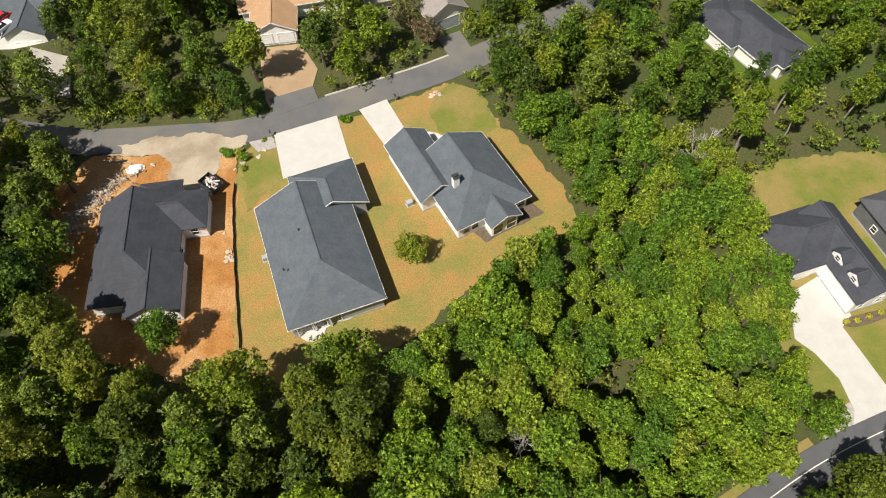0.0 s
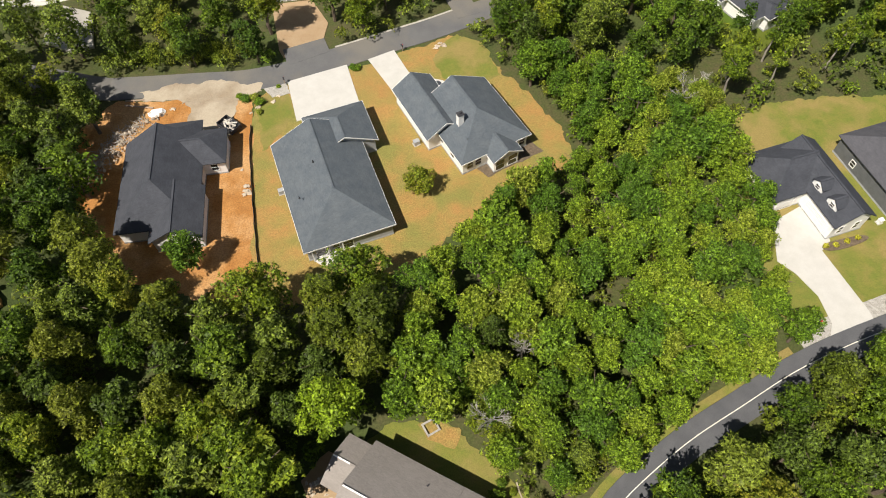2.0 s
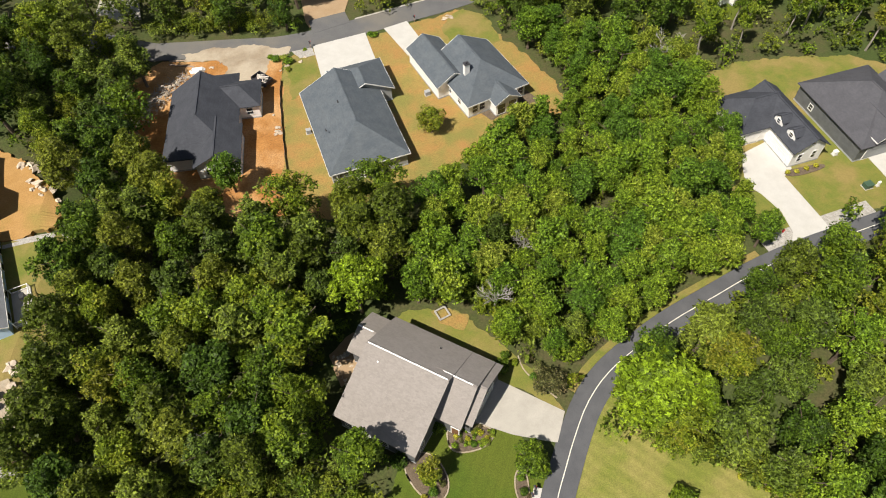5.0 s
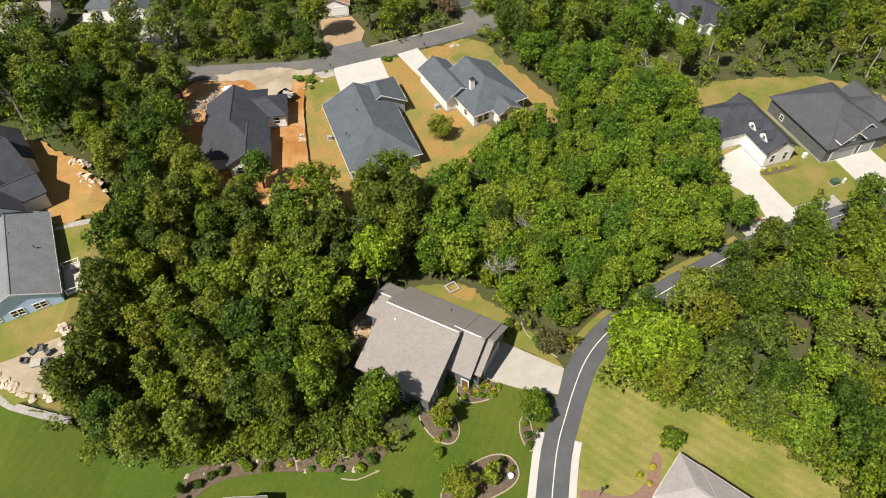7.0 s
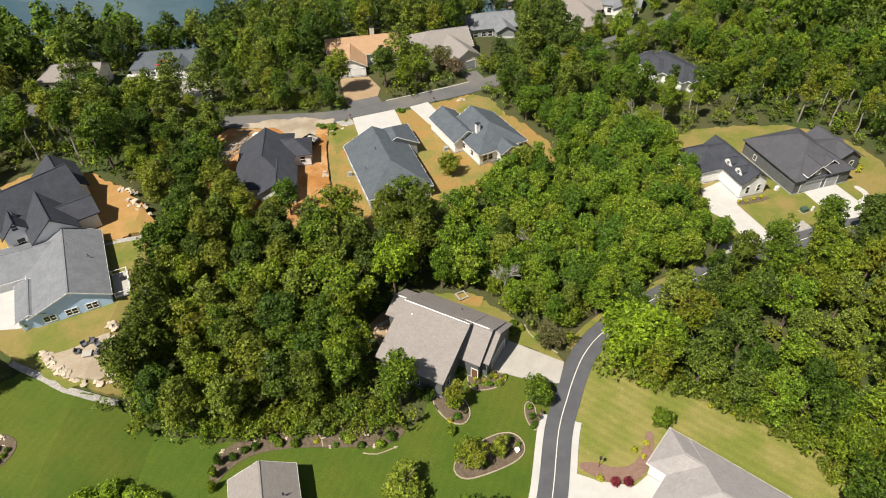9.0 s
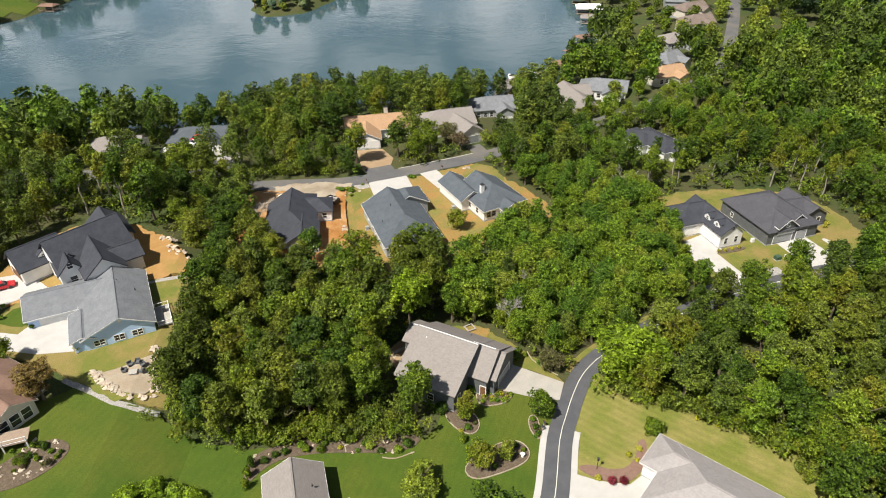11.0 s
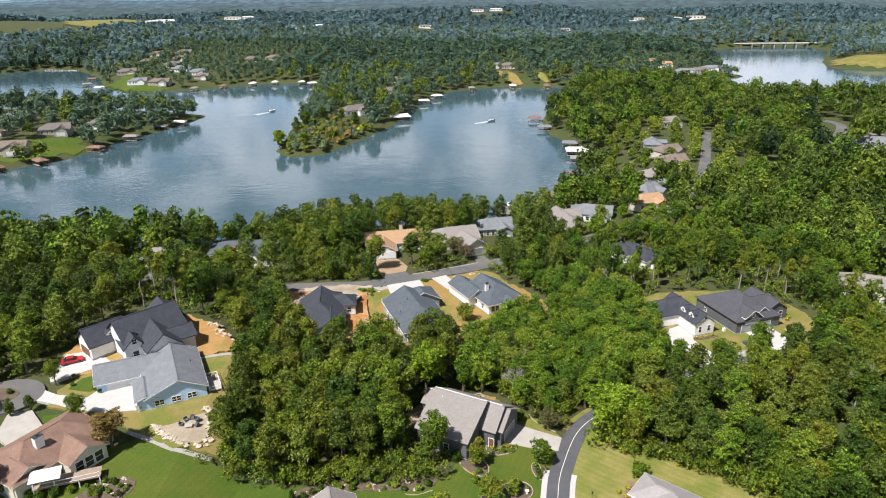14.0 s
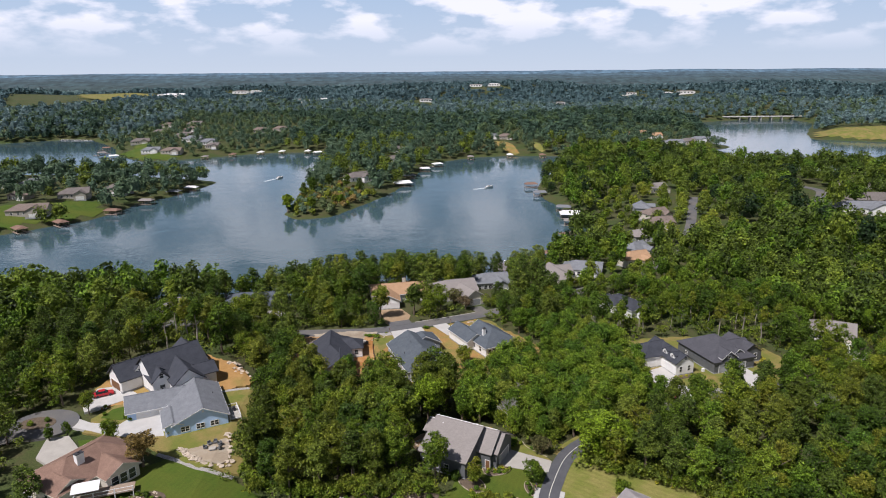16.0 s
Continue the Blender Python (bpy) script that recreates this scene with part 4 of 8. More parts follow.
def chimney(house, x, y, z0, z1, w=0.9, d=0.7, ang=0, material=None):
    px, py, pz = house.location
    m = Matrix.Translation((x - px, y - py, -pz)) @ Matrix.Rotation(radians(ang), 4, "Z")
    c = fitting("chimney", m, [(-w / 2, w / 2, -d / 2, d / 2, z0, z1)], material or M_WHITE, house)
    fitting("chimney_cap", m, [(-w / 2 - 0.08, w / 2 + 0.08, -d / 2 - 0.08, d / 2 + 0.08, z1, z1 + 0.1), (-0.16, 0.16, -0.16, 0.16, z1 + 0.1, z1 + 0.35)], M_DARK, c)


def vent(house, x, y, z, r=0.07, h=0.45, material=None):
    px, py, pz = house.location
    bm = bmesh.new()
    bmesh.ops.create_cone(bm, cap_ends=True, segments=10, radius1=r, radius2=r, depth=h, matrix=Matrix.Translation((x - px, y - py, z - pz + h / 2)))
    bmesh.ops.create_cone(bm, cap_ends=True, segments=10, radius1=r * 2.2, radius2=r, depth=0.12, matrix=Matrix.Translation((x - px, y - py, z - pz + 0.05)))
    part("roof_vent", bm, material or M_DARK, house)


def dormer(house, wing, s, side=1, w=2.1, roof=None, wall=None):
    """A small gabled dormer on a slope of the wing (side 1: +y, -1: -y)."""
    depth = wing.W / 2 * 0.62
    zc = wing.eave + 0.75
    y = side * (wing.W / 2 * 0.66 - depth / 2 + 0.3)
    c = wing.m @ Vector((s, y, 0)) + Vector(house.location)
    ang = math.degrees(wing.m.to_euler().z) + 90 * side
    d = Wing(house, c.x, c.y, ang, depth, w + 0.3, zc + 0.75, 0.75, "gg", roof, wall, z0=zc - 0.6, over=0.18)
    window(d, "+x", 0, zc - 0.05, 0.7, 0.75)
    return d


def house(name, x, y, label, z=0.0):
    return tagged(empty(name, x, y, z), label, "house")


FOOT = []


def foot(*rects):
    for cx, cy, ang, L, W in rects:
        m = Matrix.Rotation(radians(ang), 2)
        FOOT.append([tuple(Vector((cx, cy)) + m @ Vector(v)) for v in ((-L / 2, -W / 2), (L / 2, -W / 2), (L / 2, W / 2), (-L / 2, W / 2))])


def build_h1():
    h = house("house", -44, 47, "new white house with charcoal hipped roof on a clay lot")
    k = dict(roof=M_ROOF, wall=M_WHITE)
    a = Wing(h, -44.5, 48.0, 97.5, 16.8, 12.0, 3.0, 0.66, "hg", **k)
    s = Wing(h, -40.9, 42.4, 98, 9.2, 7.6, 3.0, 0.6, "gg", **k)
    e = Wing(h, -40.4, 54.6, 8, 9.0, 7.0, 3.0, 0.6, "gh", **k)
    n = Wing(h, -43.2, 56.0, 98, 8.0, 6.4, 3.0, 0.65, "gh", **k)
    for q in (-1.6, 1.6):
        window(s, "-x", q, 0.9, 0.8, 1.2)
    window(s, "-x", 0, 3.4, 0.8, 0.7)
    for q in (-5, -2, 1.5):
        window(a, "-y", q + 2, 1.0)
    window(e, "-y", 2.4, 1.0)
    garage_door(e, "+x", 0, 4.6)
    foot((-44.9, 47.6, 98, 17.4, 12.2), (-40.4, 54.6, 8, 9, 7))


def build_h2():
    h = house("house", -19, 48, "grey single-storey house with slate-blue hipped shingle roof")
    k = dict(roof=M_ROOFBLUE, wall=M_SIDINGGREY, trim=M_WHITE)
    a = Wing(h, -19.25, 47.45, 110.5, 20.6, 13.4, 3.0, 0.52, "hg", **k)
    g = Wing(h, -18.85, 58.1, 110.5, 8.7, 10.0, 3.0, 0.52, "gh", **k)
    for q in (-6, -3, 0.5, 4, 7):
        window(a, "-y", q, 1.0)
        window(a, "+y", q, 1.0)
    for q in (-4.4, -2.4, -0.4):
        window(a, "-x", q, 0.4, 1.4, 2.0)
    fitting("porch_post", a.at("-x", -5.6, 0, 0.3), [(-0.08, 0.08, -0.08, 0.08, 0, 2.9)], M_WHITE, h)
    fitting("porch_post", a.at("-x", -3.4, 0, 0.3), [(-0.08, 0.08, -0.08, 0.08, 0, 2.9)], M_WHITE, h)
    fitting("porch_post", a.at("-x", -1.2, 0, 0.3), [(-0.08, 0.08, -0.08, 0.08, 0, 2.9)], M_WHITE, h)
    garage_door(g, "+x", 0.5, 4.9)
    window(g, "-x", -3.2, 1.0)
    vent(h, -21.5, 49.2, 5.8)
    vent(h, -23.0, 43.5, 4.9)
    foot((-19.25, 47.45, 110.5, 20.6, 13.4), (-18.85, 58.1, 110.5, 8.7, 10))


def build_h3():
    h = house("house", 0, 59, "white house with charcoal gabled roof and white chimney")
    k = dict(roof=M_ROOFBLUE, wall=M_WHITE, trim=M_WHITE)
    a = Wing(h, 2.0, 59.5, 119, 14.0, 12.3, 3.0, 0.55, "hg", **k)
    g = Wing(h, -5.0, 62.4, 118, 12.4, 7.0, 3.0, 0.6, "gg", **k)
    p = Wing(h, 5.6, 54.6, 119, 6.0, 5.2, 2.9, 0.55, "gg", **k)
    chimney(h, -0.1, 57.2, 3.6, 6.7, 0.9, 0.8, 27)
    vent(h, 1.0, 54.2, 4.2)
    garage_door(g, "+x", 0, 4.6)
    for q in (-3.6, 0, 3.4):
        window(a, "+y", q, 1.0)
    for q in (-4.4, -3.0, 3.6, 4.8):
        window(a, "-x", q, 0.9, 1.0, 1.4)
    window(p, "-x", -1.1, 0.3, 1.5, 2.1)
    window(p, "-x", 1.1, 0.3, 1.5, 2.1)
    foot((2.0, 59.5, 119, 14, 12.3), (-5, 62.4, 118, 12.4, 7), (5.6, 54.6, 119, 6, 5.2))


def build_h4():
    h = house("house", 50, 46, "white house with charcoal roof and small white dormers")
    k = dict(roof=M_ROOF, wall=M_WHITE)
    a = Wing(h, 51.7, 45.9, 108, 14.6, 6.6, 3.6, 0.7, "gg", **k)
    b = Wing(h, 46.6, 48.2, 18, 9.0, 9.0, 3.4, 0.6, "hg", **k)
    dormer(h, a, -0.9, 1, roof=M_ROOF, wall=M_WHITE)
    dormer(h, a, -4.2, 1, roof=M_ROOF, wall=M_WHITE)
    for q in (-1.3, 1.3):
        window(a, "-x", q, 1.0, 0.75, 1.5)
    window(a, "-x", 0, 4.4, 0.7, 0.7)
    garage_door(a, "+y", 3.6, 4.6)
    garage_door(b, "-y", -1.4, 2.7)
    for q in (-4, 0, 4):
        window(a, "-y", q, 1.0)
    foot((51.7, 45.9, 108, 14.6, 6.6), (46.6, 48.2, 18, 9, 9))


def build_h5():
    h = house("house", 68, 50, "dark grey house with broad charcoal hipped roof and gables")
    k = dict(roof=M_ROOFSLATE, wall=M_SIDINGDARK)
    a = Wing(h, 65.8, 49.0, 108, 16.6, 14.2, 3.5, 0.58, "hh", **k)
    g = Wing(h, 65.4, 43.4, 108, 6.6, 5.4, 4.3, 0.75, "gg", trim=M_WHITE, z0=3.2, **k)
    e = Wing(h, 74.0, 51.6, 108, 10.4, 7.4, 3.4, 0.6, "gg", **k)
    e2 = Wing(h, 69.2, 46.4, 108, 6.4, 3.6, 4.4, 0.75, "gg", trim=M_WHITE, z0=3.2, **k)
    s = Wing(h, 71.4, 50.4, 18, 8.0, 8.6, 3.4, 0.55, "gg", **k)
    garage_door(a, "-x", -2.6, 4.9, material=M_SIDINGGREY)
    garage_door(a, "-x", 2.4, 2.7, material=M_SIDINGGREY)
    for q in (-1.2, 1.2):
        window(e, "-x", q, 0.9, 0.9, 1.7)
    window(g, "-x", 0, 4.2, 0.8, 0.8)
    window(e2, "-x", 0, 4.6, 0.7, 0.7)
    window(a, "+y", -4, 1.0, 0.8, 1.0)
    foot((65.8, 49.0, 108, 16.6, 14.2), (74, 52, 108, 10.4, 8.4))


def build_h6():
    h = house("house", 50, 90, "house with plain slate-grey hipped roof among trees")
    k = dict(roof=M_ROOF, wall=M_WHITE, trim=M_WHITE)
    a = Wing(h, 50.8, 90.2, 120, 16.0, 9.6, 3.0, 0.4, "hh", **k)
    b = Wing(h, 46.6, 92.6, 120, 11.0, 8.0, 3.0, 0.4, "hh", **k)
    c = Wing(h, 53.4, 85.0, 120, 6.8, 4.6, 3.0, 0.4, "hg", **k)
    for q in (-5, -2, 2, 5):
        window(a, "-y", q, 1.0)
    window(c, "-x", 0, 1.0, 1.4, 1.3)
    foot((50.8, 90.2, 120, 16, 9.6), (46.6, 92.6, 120, 11, 8), (53.4, 85, 120, 6.8, 4.6))


def build_tan():
    h = house("house", -8, 0, "house with broad taupe shingle roof and white ridge vents")
    k = dict(roof=M_ROOFTAUPE, wall=M_SIDINGDARK)
    a = Wing(h, -8.9, 0.15, -27.5, 11.4, 15.25, 4.0, 0.525, "gg", off=1.17, **k)
    e = Wing(h, -2.4, -0.16, -27.5, 6.0, 9.9, 3.9, 0.68, "gg", off=-0.5, **k)
    e3 = Wing(h, 0.0, -0.8, -27.5, 3.2, 9.0, 3.7, 0.62, "gg", off=-0.4, **k)
    w = Wing(h, -12.7, 6.4, -27.5, 5.4, 6.4, 3.7, 0.5, "gg", **k)
    for wing, x0, x1 in ((a, -5.5, 5.5), (e, -1.6, 2.4), (w, -2.6, -0.4)):
        fitting("ridge_vent", wing.m, [(x0, x1, wing.off - 0.09, wing.off + 0.09, wing.eave + wing.rise + 0.02, wing.eave + wing.rise + 0.1)], M_WHITE, h, "white ridge vent strip")
    vent(h, -12.0, 1.4, 6.9, 0.12, 0.5, M_WHITE)
    vent(h, -4.4, 4.2, 5.2, 0.06, 0.3)
    garage_door(e3, "+x", 0, 4.6, material=M_SIDINGGREY)
    door(e, "-y", 2.0)
    for q in (-4, -1.5, 1.0):
        window(a, "-y", q, 1.0)
    window(a, "+x", -5.4, 1.0)
    foot((-8.9, 0.15, -27.5, 11.4, 15.4), (-1.6, -0.4, -27.5, 7.4, 10), (-12.7, 6.4, -27.5, 5.4, 6.4))


def build_blue():
    h = house("house", -70, 12, "light blue house with grey shingle roof and white trim")
    k = dict(roof=M_ROOFGREY, wall=M_SIDINGBLUE, trim=M_WHITE)
    a = Wing(h, -69.7, 12.5, 116.5, 18.0, 12.4, 2.9, 0.46, "gg", off=-0.6, **k)
    g = Wing(h, -79.7, 14.9, 25.5, 14.4, 9.8, 2.7, 0.46, "gg", **k)
    p = Wing(h, -73.0, 6.2, 116.5, 9.0, 4.4, 2.7, 0.36, "gg", **k)
    for q in (-3.4, -0.2, 2.8):
        window(a, "-x", q - 0.45, 0.9, 0.75, 1.1)
        window(a, "-x", q + 0.45, 0.9, 0.75, 1.1)
    for q in (-4.6, -2.8, -0.4, 1.6, 3.8):
        fitting("crawl_vent", a.at("-x", q, 0.1), [(-0.2, 0.2, -0.06, 0.0, 0, 0.2)], M_SIDINGGREY, h)
    fitting("gable_vent", a.at("-x", 0.6, 4.5), [(-0.25, 0.25, -0.05, 0.0, 0, 0.5)], M_WHITE, h)
    for q in (-6, -2, 3, 6):
        window(a, "-y", q, 0.9, 1.3, 1.5)
    garage_door(g, "-y", -3.4, 2.8)
    garage_door(g, "-y", 0.8, 5.0)
    for q in (-1.6, 0.2, 1.8):
        fitting("porch_post", p.at("-x", q, 0, 0.25), [(-0.08, 0.08, -0.08, 0.08, 0, 2.6)], M_WHITE, h)
    vent(h, -70.4, 16.4, 5.2)
    vent(h, -66.4, 14.6, 4.4)
    h.location.z = 3.55
    d = tagged(empty("deck", -60.9, 11.4, 3.1, 26.5), "raised white-railed wooden deck beside the blue house", "deck")
    fitting("deck_floor", Matrix(), [(-1.2, 1.4, -3.0, 3.0, 1.2, 1.35)], M_OLDCONCRETE, d)
    for x, y in ((1.3, -2.9), (1.3, 0), (1.3, 2.9), (-1.1, -2.9), (-1.1, 2.9)):
        fitting("post", Matrix.Translation((x, y, 0)), [(-0.07, 0.07, -0.07, 0.07, -0.6, 2.3)], M_WHITE, d)
    for b in ((1.26, 1.34, -2.9, 2.9), (-1.1, 1.3, -2.94, -2.86), (-1.1, 1.3, 2.86, 2.94)):
        fitting("railing", Matrix(), [(*b, 2.2, 2.28), (*b, 1.45, 1.52)], M_WHITE, d)
    for i in range(14):
        fitting("baluster", Matrix.Translation((1.3, -2.7 + i * 0.415, 0)), [(-0.025, 0.025, -0.025, 0.025, 1.5, 2.22)], M_WHITE, d)
    fitting("grill", Matrix.Translation((0.4, 1.2, 0)), [(-0.3, 0.3, -0.45, 0.45, 1.35, 2.3)], M_DARK, d, "black covered barbecue grill")
    foot((-69.7, 12.5, 116.5, 18.0, 12.4), (-79.7, 14.9, 25.5, 14.4, 9.8), (-60.9, 11.4, 26.5, 4, 7))


def build_black():
    h = house("house", -81.6, 26.4, "new white house with steep black shingle roofs and dormers")
    k = dict(roof=M_ROOF, wall=M_WHITE, trim=M_DARK)
    a = Wing(h, -81.6, 28.4, 48, 15.0, 11.5, 3.6, 0.85, "gg", **k)
    g = Wing(h, -90.6, 26.0, 48, 9.6, 8.0, 3.2, 0.85, "gg", **k)
    b = Wing(h, -83.0, 23.0, 128, 9.0, 5.2, 3.6, 1.0, "gg", **k)
    c = Wing(h, -77.2, 24.0, 128, 12.0, 8.0, 3.6, 0.85, "gg", **k)
    d = Wing(h, -80.0, 35.4, 128, 10.0, 8.0, 3.6, 0.85, "gg", **k)
    f = Wing(h, -73.2, 26.4, 38, 6.4, 6.0, 3.4, 0.7, "gg", **k)
    garage_door(g, "-x", 0, 4.9, material=M_BROWNDOOR)
    window(g, "-x", 0, 4.4, 0.8, 1.0)
    window(b, "-x", 0, 1.0, 1.2, 1.6)
    window(b, "-x", 0, 4.4, 0.9, 1.1)
    window(c, "-x", -1.2, 1.0)
    window(c, "-x", 1.2, 1.0)
    dormer(h, g, 0.6, -1, roof=M_ROOF, wall=M_WHITE)
    dormer(h, a, -4.6, -1, roof=M_ROOF, wall=M_WHITE)
    for q in (-2, 2):
        window(c, "-y", q, 1.0, 0.9, 0.9)
    h.location.z = 4.9
    foot((-81.6, 28.4, 48, 15, 12), (-90.6, 26, 48, 9.6, 8), (-77.6, 24, 128, 12, 12))
    CLEAR.append(([(-102, 14), (-92, 10), (-80, 14), (-58.5, 24), (-60.5, 34), (-72, 40), (-86, 46), (-97, 38)], 0.4))


def build_brown():
    h = house("house", -83, -12, "cream house with brown shingle roof and a raised deck")
    k = dict(roof=M_ROOFBROWN, wall=M_SIDINGCREAM, trim=M_SIDINGCREAM)
    a = Wing(h, -83.6, -11.2, 62, 19.0, 12.6, 3.2, 0.5, "hh", **k)
    b = Wing(h, -78.4, -11.4, -32, 10.0, 7.6, 3.2, 0.5, "gg", **k)
    c = Wing(h, -85.4, -17.2, -28, 9.0, 7.0, 3.2, 0.5, "hg", **k)
    chimney(h, -82.6, -14.0, 4, 7.2, 1.5, 1.0, 62)
    for q in (-1.8, 0, 1.8):
        window(b, "+x", q, 0.8, 1.4, 2.0)
    window(c, "-y", 1, 1.0)
    for q in (-4, 0):
        window(a, "-y", q, 0.8, 1.6, 1.8)
    h.location.z = 2.7
    d = tagged(empty("deck", -76.2, -18.0, 2.2, 20), "raised wooden deck with pale railing and white awning", "deck")
    fitting("deck_floor", Matrix(), [(-5.2, 5.2, -1.5, 1.5, 1.9, 2.05)], M_WOOD, d)
    for x in (-5, -1.8, 1.8, 5):
        fitting("post", Matrix.Translation((x, -1.4, 0)), [(-0.08, 0.08, -0.08, 0.08, -0.5, 3.0)], M_WHITE, d)
    fitting("railing", Matrix(), [(-5.2, 5.2, -1.46, -1.38, 2.9, 2.98), (-5.2, 5.2, -1.46, -1.38, 2.2, 2.26)], M_WHITE, d)
    fitting("awning", Matrix.Rotation(radians(9), 4, "X"), [(-5.4, -0.6, -1.5, 1.4, 4.1, 4.18)], M_WHITE, d, "white fabric awning")
    foot((-83.6, -11.2, 62, 19, 12.6), (-78.4, -11.4, -32, 10, 7.6), (-76.2, -18, 20, 11, 4))


def build_grey_right():
    h = house("house", 31, -27, "house with pale grey shingle roof and white fascia")
    k = dict(roof=M_ROOFPALE, wall=M_WHITE, trim=M_WHITE)
    a = Wing(h, 29.8, -29.5, -39.5, 22.0, 13.0, 3.0, 0.42, "hh", **k)
    g = Wing(h, 24.7, -21.4, -39.5, 9.2, 6.8, 3.0, 0.42, "hh", **k)
    garage_door(g, "-y", 0.4, 4.8)
    window(a, "+y", 0, 1.0)
    foot((29.8, -29.5, -39.5, 22, 13), (24.7, -21.4, -39.5, 9.2, 6.8))


def build_grey_bottom():
    h = house("house", -29, -28, "small house with taupe hipped shingle roof by the lawn")
    k = dict(roof=M_ROOFTAUPE, wall=M_SIDINGCREAM, trim=M_WHITE)
    a = Wing(h, -28.6, -29.4, 106, 15.4, 8.8, 3.0, 0.6, "gg", **k)
    b = Wing(h, -23.6, -30.2, 16, 5.0, 6.0, 2.8, 0.5, "gg", **k)
    window(a, "+x", 0, 1.0)
    vent(h, -27, -26, 4.6)
    foot((-28.6, -29.4, 106, 15.4, 8.8), (-23.6, -30.2, 16, 5, 6))


def build_beige():
    h = house("house", -29, 100, "house with tan shingle roof and white two-door garage")
    k = dict(roof=M_ROOFTAN, wall=M_WHITE, trim=M_WHITE)
    g = Wing(h, -32.2, 98.2, 97, 12.4, 8.4, 3.0, 0.5, "gg", **k)
    a = Wing(h, -29.0, 104.4, 12, 21.0, 11.0, 3.2, 0.5, "gg", **k)
    garage_door(g, "-x", -1.9, 2.7)
    garage_door(g, "-x", 1.9, 2.7)
    chimney(h, -27.0, 106.4, 4, 7.4, 1.1, 0.9, 12, M_SIDINGCREAM)
    door(a, "-y", 3)
    foot((-32.2, 98.2, 97, 12.4, 8.4), (-29, 104.4, 12, 21, 11))
    h = house("house", -8, 103, "brown-grey roofed house with gabled garage beside the lake road")
    k = dict(roof=M_ROOFTAUPE, wall=M_SIDINGCREAM, trim=M_SIDINGCREAM)
    a = Wing(h, -9.2, 106.4, 16, 17.0, 12.0, 3.4, 0.5, "hg", **k)
    g = Wing(h, -3.6, 100.2, -62, 11.0, 8.0, 3.4, 0.6, "gg", **k)
    garage_door(g, "+x", 0, 4.6, material=M_SIDINGGREY)
    window(a, "-y", -4, 1.0)
    foot((-9.2, 106.4, 16, 17, 12), (-3.6, 100.2, -62, 11, 8))


for f in (build_h1, build_h2, build_h3, build_h4, build_h5, build_h6, build_tan, build_blue, build_black, build_brown, build_grey_right, build_grey_bottom, build_beige):
    f()

